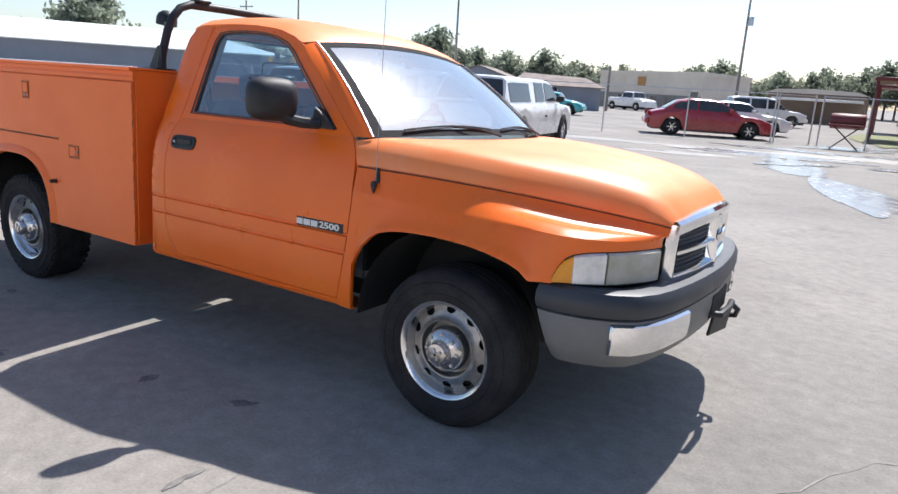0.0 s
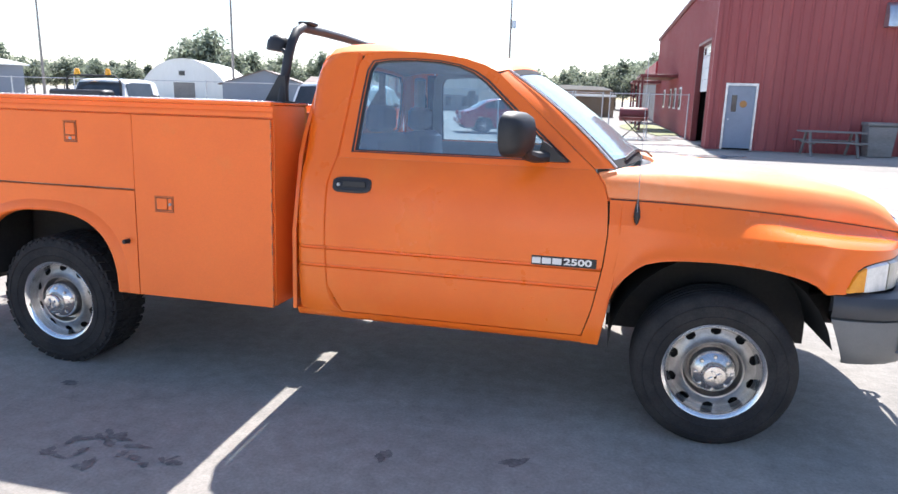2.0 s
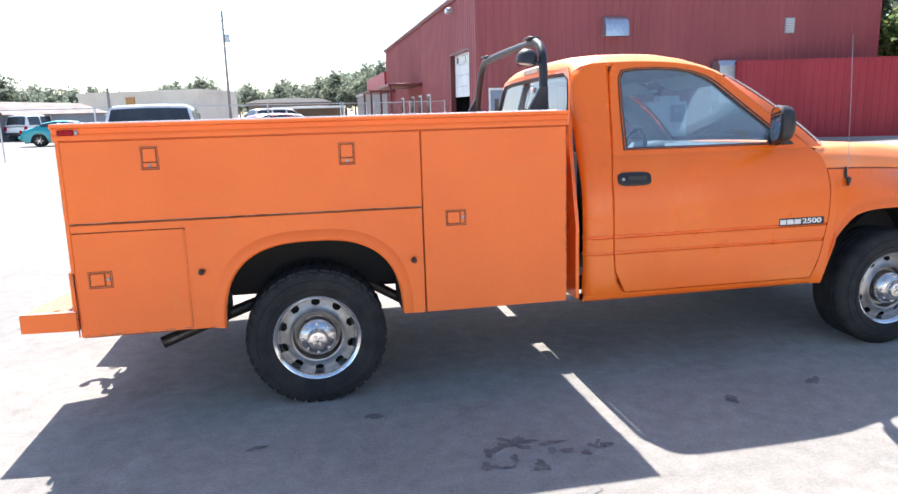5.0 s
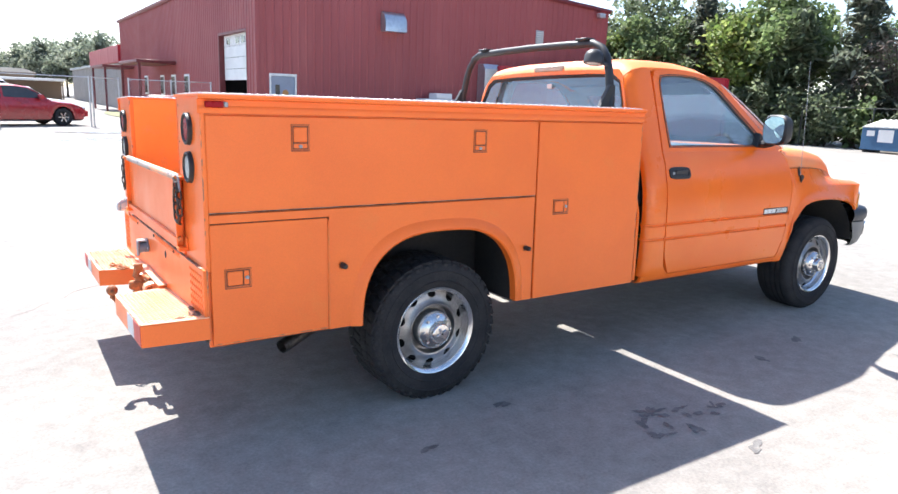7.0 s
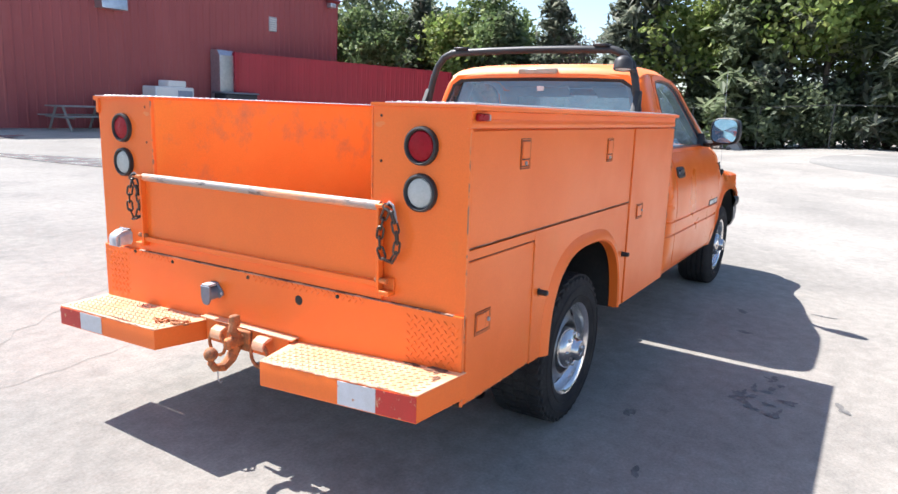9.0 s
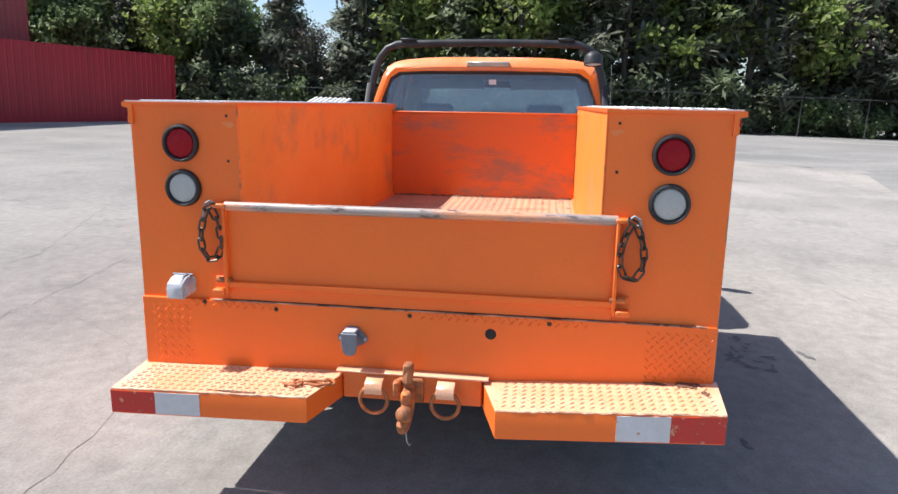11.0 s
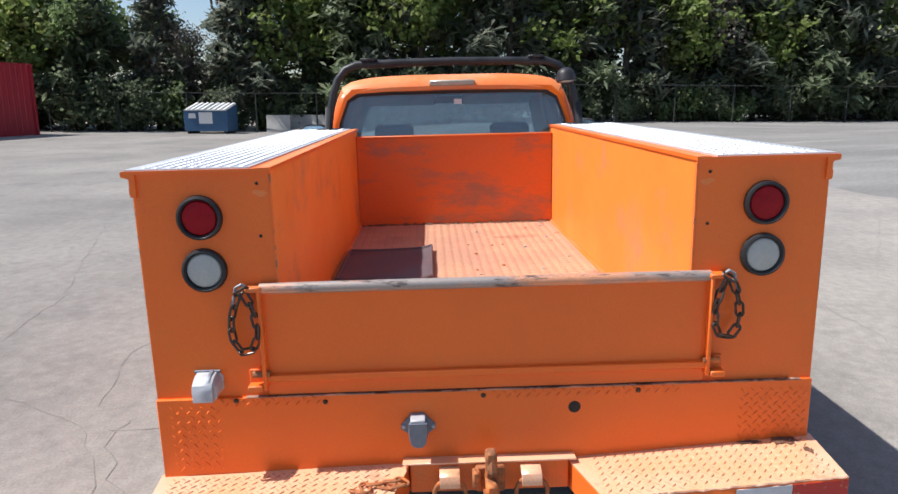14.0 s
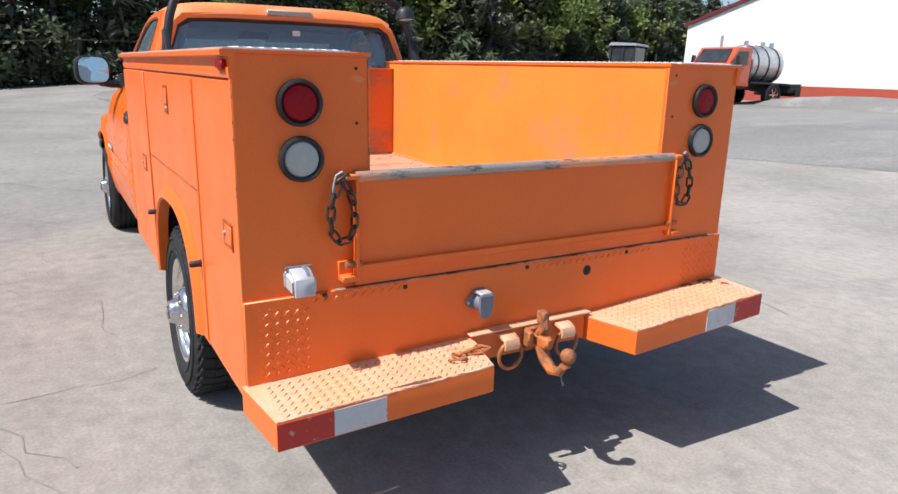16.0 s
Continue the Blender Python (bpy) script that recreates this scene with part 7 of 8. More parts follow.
# dumpster
dump = thing("dumpster", "blue steel dumpster with slatted grey lids", "dumpster", pose(29.1, 9.9, 0, 0, 0, -6))
g = Geo().prism([(-0.60, 0.12), (-0.60, 1.02), (0.62, 1.30), (0.62, 0.12)], "y", -1.0, 1.0, 0.02)
part("bin", g, blue_steel, dump)
for y0, y1 in ((-0.98, -0.02), (0.02, 0.98)):
    lid = part("lid", Geo().solid([[(-0.66, y0, 1.04), (-0.66, y1, 1.04)], [(0.64, y0, 1.34), (0.64, y1, 1.34)]], lambda p: p - Vector((0, 0, 0.03))), dash_plastic, dump, "grey plastic lid")
    for k in range(4):
        yy = lerp(y0, y1, (k + 0.5) / 4)
        part("lid_rib", Geo().solid([[(-0.66, yy - 0.05, 1.075), (-0.66, yy + 0.05, 1.075)], [(0.64, yy - 0.05, 1.375), (0.64, yy + 0.05, 1.375)]], lambda p: p - Vector((0, 0, 0.04))), white_paint, lid)
for y, w, z0, z1 in ((0.0, 0.62, 0.45, 0.95), (0.62, 0.32, 0.68, 0.90)):
    part("placard", Geo().box(-0.612, -0.600, y - w / 2, y + w / 2, z0, z1, 0.002), white_paint, dump, "pale placard with faded print")
for y in (-0.85, 0.85):
    part("skid", Geo().box(-0.55, 0.55, y - 0.06, y + 0.06, 0, 0.13, 0.01), black, dump)
    part("lift_pocket", Geo().box(-0.5, 0.5, y * 1.19 - 0.05, y * 1.19 + 0.05, 0.6, 0.78, 0.01), blue_steel, dump)
# barriers and rubble
for k, (x, y, t) in enumerate(((30.1, 7.05, 4), (30.2, 3.3, 90))):
    pr = [(-0.30, 0), (0.30, 0), (0.30, 0.08), (0.13, 0.32), (0.09, 0.80), (-0.09, 0.80), (-0.13, 0.32), (-0.30, 0.08)]
    lone("concrete_barrier", Geo().prism(pr, "y", -0.45 if k else -0.55, 0.45 if k else 0.55, 0.02), barrier_c, "weathered concrete barrier block", "barrier", "barrier blocks", m=pose(x, y, 0, 0, 0, t))
lone("concrete_barrier", Geo().prism([(-0.30, 0), (0.30, 0), (0.30, 0.08), (0.13, 0.32), (0.09, 0.80), (-0.09, 0.80), (-0.13, 0.32), (-0.30, 0.08)], "y", -1.9, 1.9, 0.02), barrier_c, "long weathered concrete barrier", "barrier", "barrier blocks", m=pose(30.75, 5.15, 0, 0, 0, 1))
rubble_m = material("brown_grey_rubble", (0.16, 0.135, 0.115), 0.9, second=(0.10, 0.085, 0.075), scale=5, fine=40, fine_amount=0.3, bump=0.3, bump_scale=30, per_object=0.4)
rng = random.Random(11)
for k in range(90):
    r = rng.uniform(0.06, 0.21)
    g = Geo().lathe([(0.0, r * 0.8), (r * 0.7, r * 0.55), (r, 0.0), (r * 0.6, -r * 0.3), (0.0, -r * 0.35)], 7)
    g.v = [(p[0] * rng.uniform(0.7, 1.25), p[1] * rng.uniform(0.7, 1.25), p[2] * rng.uniform(0.7, 1.2)) for p in g.v]
    u, v = rng.gauss(0, 0.55), rng.gauss(0, 1.0)
    lone("rubble_stone", g, rubble_m, "broken piece of concrete rubble", "rubble", "rubble pile by the barriers", m=pose(29.95 + u * 0.4, 4.9 + v * 0.75, 0.05 + 0.24 * math.exp(-(v * v) - u * u) * rng.random(), 0, 0, rng.uniform(0, 360)))

# white building with a red base
wh = thing("white_metal_building", "large white metal building with a red base band", "building")
w0, w1 = (26.0, -31.9), (-2.0, -29.7)


def rake(u):
    return 5.06 + 0.27 * min(u, 14.0) - 0.27 * max(0, u - 14.0)


ribbed_wall(w0, w1, rake, pitch=0.9, depth=0.01, mat=white_metal, parent=wh)
wd = (Vector(w1) - Vector(w0)).normalized()
wn_ = Vector((wd.y, -wd.x))
if wn_.y < 0:
    wn_ = -wn_
g = Geo().solid([[(w0[0] + wn_.x * 0.03, w0[1] + wn_.y * 0.03, z), (w1[0] + wn_.x * 0.03, w1[1] + wn_.y * 0.03, z)] for z in (0.0, 1.76)], lambda p: p - Vector((wn_.x * 0.02, wn_.y * 0.02, 0)))
part("base_band", g, material("orange_red_base_paint", (0.40, 0.075, 0.045), 0.55, second=(0.36, 0.07, 0.045), scale=0.5, fine=10, fine_amount=0.06), wh, "red base band")
e0 = Vector((w0[0], w0[1])) - wn_ * 22
ribbed_wall(tuple(e0), w0, lambda u: 5.06, pitch=0.9, depth=0.01, mat=white_metal, parent=wh)
pk = Vector(w0) + wd * 14.0
g = Geo()
for a, b, za, zb in ((Vector(w0) - wd * 0.2, pk, 5.01, 8.84), (pk, Vector(w1) + wd * 0.2, 8.84, 5.01)):
    g.solid([[(a.x + wn_.x * 0.15, a.y + wn_.y * 0.15, za + 0.05), (a.x - wn_.x * 22, a.y - wn_.y * 22, za + 0.05)], [(b.x + wn_.x * 0.15, b.y + wn_.y * 0.15, zb + 0.05), (b.x - wn_.x * 22, b.y - wn_.y * 22, zb + 0.05)]], lambda p: p - Vector((0, 0, 0.18)))
part("roof", g, red_dark, wh, "red-edged roof")

# far buildings on the other side
tan = thing("tan_flat_building", "low tan stucco building with a small yellow sign", "building")
tc, tl, tr_ = (-9.9, 64.8), (-22.5, 72.0), (-7.5, 76.0)
tb = (tl[0] + tr_[0] - tc[0], tl[1] + tr_[1] - tc[1])
part("wall", Geo().prism([tc, tl, tb, tr_], "z", 0, 3.65), tan_wall, tan)
part("parapet", Geo().prism([(tc[0] + 0.1, tc[1] - 0.15), (tl[0] - 0.15, tl[1] - 0.05), (tb[0] - 0.1, tb[1] + 0.1), (tr_[0] + 0.15, tr_[1])], "z", 3.5, 3.85), tan_wall, tan)
td = Vector((tl[0] - tc[0], tl[1] - tc[1], 0))


def on_tan(u, z, w, h, mat, name, lb="", d=0.06):
    L = td.length
    n = Vector((-td.y, td.x, 0)).normalized()
    if n.y > 0:
        n = -n
    a = Vector((tc[0], tc[1], 0)) + td * (u - w / 2 / L)
    b = Vector((tc[0], tc[1], 0)) + td * (u + w / 2 / L)
    g = Geo().solid([[tuple(a + n * d + Vector((0, 0, zz))), tuple(b + n * d + Vector((0, 0, zz)))] for zz in (z, z + h)], lambda p: p - n * d * 1.2)
    part(name, g, mat, tan, lb)


on_tan(0.55, 2.35, 1.1, 0.95, sign_yellow, "wall_sign", "square yellow wall sign")
for u in (0.12, 0.28, 0.42, 0.75, 0.9):
    on_tan(u, 0.5, 0.7, 0.9, pane_dark, "window")
on_tan(0.06, 0.0, 0.9, 2.0, pane_dark, "door")
on_tan(0.5, 0.0, td.length, 0.0 + 1.6, grey_brick, "lower_band", "", 0.03)
brn = thing("brown_flat_building", "long low brown metal building in the distance", "building")
part("wall", Geo().box(-7.5, 3.0, 90, 104, 0, 2.75, 0.02), brown_wall, brn)
part("roof", Geo().prism([(-7.8, 2.72), (3.3, 2.72), (2.0, 3.15), (-2.5, 3.3), (-6.5, 3.15)], "y", 89.7, 104.3), tan_wall, brn)
lng = thing("canopy_shed", "long open shed with a white canopy", "shed")
part("canopy", Geo().box(-3.0, 3.4, 58.0, 61.0, 1.75, 1.95, 0.03), white_paint, lng)
for x in (-2.8, 0.2, 3.2):
    part("post", Geo().box(x - 0.05, x + 0.05, 58.2, 58.3, 0, 1.75), brown_wall, lng)
part("back_wall", Geo().box(-2.9, 3.3, 60.6, 60.8, 0, 1.75), brown_wall, lng)
q = thing("quonset_hut", "white arched metal hut in the distance", "hut", pose(-34.0, 51.5, 0, 0, 0, 20))
arc = [(4.0 * math.cos(math.pi * k / 20), 4.0 * math.sin(math.pi * k / 20) * 1.02) for k in range(21)]
part("shell", Geo().solid([[(x, y, z) for x, z in arc] for y in [0.6 * k for k in range(26)]], lambda p: Vector((p.x * 0.985, p.y, p.z * 0.985))), white_metal, q, "curved white sheet shell")
part("end_wall", Geo().prism(arc, "y", 0.05, 0.12), white_metal, q)
part("door", Geo().box(-0.9, 0.9, 0.0, 0.05, 0, 2.0), grey_brick, q)
part("end_window", Geo().box(-0.4, 0.1, 0.0, 0.05, 2.6, 3.0), pane_dark, q)
gg = thing("grey_gable_house", "blue-grey gabled building with a brown roof", "house", pose(-23.3, 46.0, 0, 0, 0, 20))
part("wall", Geo().prism([(-3.2, 0), (3.2, 0), (3.2, 1.95), (0, 3.0), (-3.2, 1.95)], "y", 0, 9), grey_wall, gg)
for s in (-1, 1):
    part("roof_slope", Geo().solid([[(s * 3.5, -0.2, 1.93), (s * 3.5, 9.2, 1.93)], [(0, -0.2, 3.08), (0, 9.2, 3.08)]], lambda p: p - Vector((0, 0, 0.08))), roof_brown, gg)
wing = thing("grey_side_wing", "low wing with a brown shingle roof", "house", pose(-18.6, 48.5, 0, 0, 0, 20))
part("wall", Geo().box(-2.6, 4.5, 0, 6, 0, 1.85), grey_wall, wing)
part("roof_slope", Geo().solid([[(-2.8, -0.3, 1.80), (4.8, -0.3, 1.80)], [(-2.0, 3, 2.75), (3.2, 3, 2.55)]], lambda p: p - Vector((0, 0, 0.08))), roof_brown, wing)
lg = thing("grey_warehouse", "long grey warehouse with a bright white roof", "building", pose(-46.0, 46.5, 0, 0, 0, 62))
part("wall", Geo().box(-48, 0, 0, 22, 0, 3.15, 0.02), grey_wall, lg)
part("roof_slope", Geo().solid([[(-48.4, -0.4, 3.10), (0.4, -0.4, 3.10)], [(-48.4, 11, 5.2), (-5.5, 11, 5.2)]], lambda p: p - Vector((0, 0, 0.1))), white_metal, lg, "bright white roof slope")
part("roof_slope", Geo().solid([[(-48.4, 11, 5.2), (-5.5, 11, 5.2)], [(-48.4, 22.4, 3.1), (0.4, 22.4, 3.1)]], lambda p: p - Vector((0, 0, 0.1))), white_metal, lg)
part("roof_hip", Geo().solid([[(0.4, -0.4, 3.10), (0.4, 22.4, 3.10)], [(-5.5, 10.99, 5.2), (-5.5, 11.01, 5.2)]], lambda p: p - Vector((0, 0, 0.1))), white_metal, lg)


def utility_pole(x, y, h, arm=True, box=False):
    p = thing("utility_pole", "weathered wooden utility pole", "utility pole", pose(x, y, 0), "utility poles")
    part("pole", Geo().tube([(0, 0, 0), (0, 0, h)], 0.15, 8, r2=0.09), pole_wood, p)
    if arm:
        part("cross_arm", Geo().box(-1.1, 1.1, -0.06, 0.06, h - 0.8, h - 0.65, 0.01), pole_wood, p)
        for s in (-1, 0, 1):
            part("insulator", Geo().lathe([(0.0, 0.16), (0.05, 0.14), (0.04, 0.0)], 8, pose(s * 0.95, 0, h - 0.65)), galv, p)
    if box:
        part("transformer", Geo().lathe([(0.0, 0.4), (0.24, 0.38), (0.26, -0.4), (0.0, -0.42)], 12, pose(0.35, -0.1, h - 2.6)), galv, p)


utility_pole(-7.7, 70.0, 11.5, False, True)
utility_pole(-32.2, 56.8, 11.0, False)
utility_pole(-62.6, 57.3, 9.8, True)
utility_pole(-55.0, 58.3, 11.0, False)
utility_pole(-14.5, 52, 3.6, False)


# ---- parked vehicles ----
def car_paint(name, c):
    return material(name, c, 0.25, second=tuple(v * 0.94 for v in c), scale=1.5, fine=60, fine_amount=0.02, coat=0.6)


white_car = car_paint("white_car_paint", (0.78, 0.78, 0.76))
red_car = car_paint("dark_red_car_paint", (0.32, 0.016, 0.024))
teal_car = car_paint("teal_car_paint", (0.02, 0.32, 0.36))
orange_truck = car_paint("orange_truck_paint", (0.72, 0.10, 0.03))
yellow_machine = material("dusty_yellow_machine_paint", (0.50, 0.32, 0.09), 0.55, second=(0.42, 0.27, 0.09), scale=2, fine=30, fine_amount=0.12)
amber_glow = material("amber_beacon_dome", (0.85, 0.40, 0.02), 0.2, fine_amount=0.03)


def road_wheel(parent, x, y, r, w, s):
    m = Matrix.Translation((x, y, r)) @ pose(0, 0, 0, -90 * s)
    wh = part("wheel", Geo().lathe([(r * 0.60, 0.0), (r * 0.68, 0.02), (r * 0.86, 0.022), (r * 0.97, 0.0), (r, -0.03), (r, -w + 0.03), (r * 0.97, -w), (r * 0.6, -w)], 28, m), rubber, parent, "black tyre")
    g = Geo().lathe([(r * 0.62, 0.002), (r * 0.58, -0.01), (r * 0.55, -0.05)], 28, m)
    for k in range(6):
        qm = m @ pose(0, 0, 0, 0, 0, 60 * k)
        g.box(r * 0.12, r * 0.58, -r * 0.07, r * 0.07, -0.03, -0.005, 0.006, qm)
    g.lathe([(0.0, 0.0), (r * 0.14, -0.004), (r * 0.17, -0.03)], 14, m)
    part("rim", g, wheel_chrome, wh)
    part("brake", Geo().lathe([(0.0, -0.07), (r * 0.56, -0.07)], 20, m), dark, wh)


def vehicle(kind, name, label, m, paint_mat, L=4.7, W=1.8, H=1.45, wr=0.32, group="", extra=""):
    v = thing(name, label, "car" if kind == "sedan" else ("truck" if "pickup" in kind else "van"), m, group)
    h = L / 2
    w = W / 2
    wb0, wb1 = -h + L * 0.20, h - L * 0.19
    if kind == "sedan":
        deck = [(-h, 0.62), (-h + 0.06, 0.85), (-h + 0.5, 0.98), (-h + 1.0, 0.98), (0, 0.94), (h - 1.35, 0.92), (h - 0.6, 0.84), (h - 0.15, 0.70), (h, 0.55)]
        roof = [(-h + 0.55, 0.97), (-h + 1.15, H - 0.10), (-h + 1.65, H), (-h + 2.3, H), (-h + 2.75, H - 0.06), (h - 1.30, 0.93)]
    elif kind == "pickup":
        deck = [(-h, 0.62), (-h + 0.03, 1.05), (-h + 0.3, 1.10), (-h + 1.9, 1.10), (0.3, 1.12), (h - 1.45, 1.12), (h - 0.5, 1.06), (h - 0.12, 0.92), (h, 0.70)]
        roof = [(-h + 2.1, 1.10), (-h + 2.3, H - 0.04), (-h + 2.55, H), (-h + 3.2, H), (-h + 3.55, H - 0.05), (h - 1.42, 1.11)]
    elif kind == "pickup_cap":
        deck = [(-h, 0.62), (-h + 0.03, 1.05), (-h + 0.3, 1.10), (-h + 1.9, 1.10), (0.3, 1.12), (h - 1.45, 1.12), (h - 0.5, 1.06), (h - 0.12, 0.92), (h, 0.70)]
        roof = [(-h + 0.02, 1.09), (-h + 0.30, H - 0.03), (-h + 0.6, H), (-h + 3.2, H), (-h + 3.6, H - 0.05), (h - 1.42, 1.11)]
    else:
        deck = [(-h, 0.60), (-h + 0.03, 0.95), (-h + 0.3, 1.02), (-h + 1.9, 1.02), (0.2, 1.02), (h - 1.2, 1.02), (h - 0.5, 0.95), (h - 0.12, 0.82), (h, 0.60)]
        roof = [(-h + 0.03, 1.01), (-h + 0.28, H - 0.05), (-h + 0.6, H), (h - 2.4, H), (h - 2.0, H - 0.06), (h - 1.15, 1.01)]
    floor_z = 0.24 if kind == "sedan" else 0.36
    xs = sorted({round(x, 3) for x in np.linspace(-h, h, 60).tolist() + [p[0] for p in deck]})
    rr = wr * 1.22

    def under(x):
        for c in (wb0, wb1):
            if abs(x - c) < rr:
                return max(floor_z, wr + math.sqrt(rr * rr - (x - c) ** 2))
        return floor_z + (0.10 if abs(x) > h - 0.15 else 0)
    rows = []
    for x in xs:
        zt = interp(x, [p[0] for p in deck], [p[1] for p in deck])
        zl = min(under(x), zt - 0.05)
        e = max(0.0, (abs(x) - (h - 0.55)) / 0.55)
        ww = w * (1 - 0.16 * e ** 2.2)
        row = []
        for y, z in ((0.80, zl + 0.0), (0.97, zl), (0.995, lerp(zl, zt, 0.25)), (1.0, lerp(zl, zt, 0.55)), (0.985, lerp(zl, zt, 0.80)), (0.94, zt - 0.02), (0.85, zt), (0.4, zt + 0.02), (0.0, zt + 0.03)):
            row.append((x, ww * y, z))
        row = row + [(p[0], -p[1], p[2]) for p in reversed(row[:-1])]
        rows.append(row)
    g = Geo().grid(rows)
    g.f.append(tuple(range(len(rows[0]))))
    g.f.append(tuple(range(len(g.v) - len(rows[0]), len(g.v))))
    part("body", g, paint_mat, v)
    part("underbody", Geo().box(-h + 0.15, h - 0.15, -w * 0.86, w * 0.86, 0.20, floor_z + 0.35, 0.02), dark, v)
    # cabin
    rows = []
    rx = sorted({round(x, 3) for x in np.linspace(roof[0][0], roof[-1][0], 26).tolist() + [p[0] for p in roof]})
    base = interp(0, [p[0] for p in deck], [p[1] for p in deck])

    def top(x):
        return interp(x, [p[0] for p in roof], [p[1] for p in roof])
    for x in rx:
        zt = top(x)
        zb = interp(x, [p[0] for p in deck], [p[1] for p in deck]) - 0.02
        k = (zt - zb) / max(0.01, H - base)
        wt = w * (0.93 - 0.17 * max(0, min(1, k)))
        row = [(x, w * 0.92, zb), (x, lerp(w * 0.92, wt, 0.9), lerp(zb, zt, 0.90)), (x, wt * 0.90, zt - 0.0), (x, wt * 0.5, zt + 0.015), (x, 0, zt + 0.02)]
        row = row + [(p[0], -p[1], p[2]) for p in reversed(row[:-1])]
        rows.append(row)
    part("cabin", Geo().grid(rows), paint_mat, v)

    # glass panes a little proud of the cabin
    def side_pane(x0, x1, s, zlo=0.10, zhi=0.86):
        n = 8
        lo, hi = [], []
        for i in range(n + 1):
            x = lerp(x0, x1, i / n)
            zt = top(x)
            zb = interp(x, [p[0] for p in deck], [p[1] for p in deck])
            k = (zt - zb) / max(0.01, H - base)
            wt = w * (0.93 - 0.17 * max(0, min(1, k)))
            y = lambda u: lerp(w * 0.92, wt, u) + 0.006
            z0 = zb + 0.06
            z1 = max(z0 + 0.01, lerp(zb, zt, zhi))
            lo.append((x, s * y((z0 - zb) / max(0.05, zt - zb)), z0))
            hi.append((x, s * y(zhi), z1))
        part("side_window", Geo().solid([lo, hi], lambda p: Vector((p.x, p.y - s * 0.004, p.z))), pane_dark, v, "dark side glass")
    x_a, x_b = roof[0][0], roof[-1][0]
    for s in (-1, 1):
        if kind == "sedan":
            side_pane(x_a + 0.42, x_a + 1.28, s)
            side_pane(x_a + 1.36, x_b - 0.22, s)
        elif kind == "pickup":
            side_pane(x_a + 0.20, x_b - 0.22, s)
        elif kind == "pickup_cap":
            side_pane(-h + 0.35, -h + 1.75, s, zhi=0.80)
            side_pane(-h + 2.15, -h + 2.85, s)
            side_pane(-h + 2.95, x_b - 0.20, s)
        else:
            side_pane(-h + 0.35, -h + 1.3, s)
            side_pane(-h + 1.4, -h + 2.3, s)
            side_pane(-h + 2.4, x_b - 0.2, s)

    def cross_pane(i, j, name):
        (x0, z0), (x1, z1) = roof[i], roof[j]
        sg = 1 if i > j else -1
        rows = []
        for u in (0.12, 0.5, 0.9):
            x, z = lerp(x0, x1, u), lerp(z0, z1, u)
            wt = w * lerp(0.90, 0.74, u)
            rows.append([(x + sg * 0.012, wt * 0.94 * t, z + 0.012 + 0.02 * (1 - t * t)) for t in (-1, -0.5, 0, 0.5, 1)])
        part(name, Geo().solid(rows, lambda p: Vector((p.x - sg * 0.006, p.y, p.z - 0.004))), pane_dark, v, "dark glass")
    cross_pane(0, 1, "rear_window")
    cross_pane(len(roof) - 1, len(roof) - 2, "windscreen")
    for x in (wb0, wb1):
        for s in (-1, 1):
            road_wheel(v, x, s * (w - 0.02), wr, 0.21, s)
    zf = deck[-2][1]
    for s in (-1, 1):
        part("headlamp", Geo().box(h - 0.16, h - 0.02, s * (w * 0.55), s * (w * 0.86), zf - 0.14, zf - 0.01, 0.03), turn_lens, v)
        zr = 0.80 if kind == "sedan" else 0.92
        part("tail_lamp", Geo().box(-h - 0.01, -h + 0.10, s * (w * 0.74), s * (w * 0.97), zr - (0.08 if kind == "sedan" else 0.20), zr + 0.10, 0.02), red_lens, v)
        part("door_mirror", Geo().box(x_b - 0.45, x_b - 0.28, s * (w * 0.93), s * (w * 0.93 + 0.20), deck[5][1] + 0.04, deck[5][1] + 0.20, 0.03), black if kind != "sedan" else paint_mat, v)
        part("door_handle", Geo().box(-0.1, 0.08, s * (w * 0.985), s * (w * 1.0 + 0.012), 0.80, 0.84, 0.008), black if kind != "sedan" else paint_mat, v)
    part("rear_bumper", Geo().box(-h - 0.10, -h + 0.06, -w * 0.95, w * 0.95, 0.42, 0.60, 0.03), gray_trim if kind != "sedan" else paint_mat, v)
    part("front_bumper", Geo().box(h - 0.10, h + 0.06, -w * 0.88, w * 0.88, 0.34, 0.56, 0.03), paint_mat, v)
    return v


vehicle("sedan", "red_sedan", "dark red sedan parked behind the fence", pose(-1.15, 25.95, 0, 0, 0, 21), red_car, 4.75, 1.82, 1.45)
vehicle("sedan", "white_sedan", "white sedan parked beside the red car", pose(-0.9, 30.6, 0, 0, 0, 18), white_car, 4.6, 1.8, 1.42)
vehicle("van", "white_wagon", "white wagon parked behind the fence", pose(-1.6, 44.5, 0, 0, 0, 24), white_car, 4.8, 1.85, 1.75, 0.34)
vehicle("sedan", "teal_car", "small teal car parked in the distance", pose(-13.1, 37.5, 0, 0, 0, 12), teal_car, 4.3, 1.7, 1.35)
vehicle("pickup", "white_far_pickup", "white pickup parked by the tan building", pose(-15.8, 62.5, 0, 0, 0, -28), white_car, 5.2, 1.85, 1.70, 0.36)
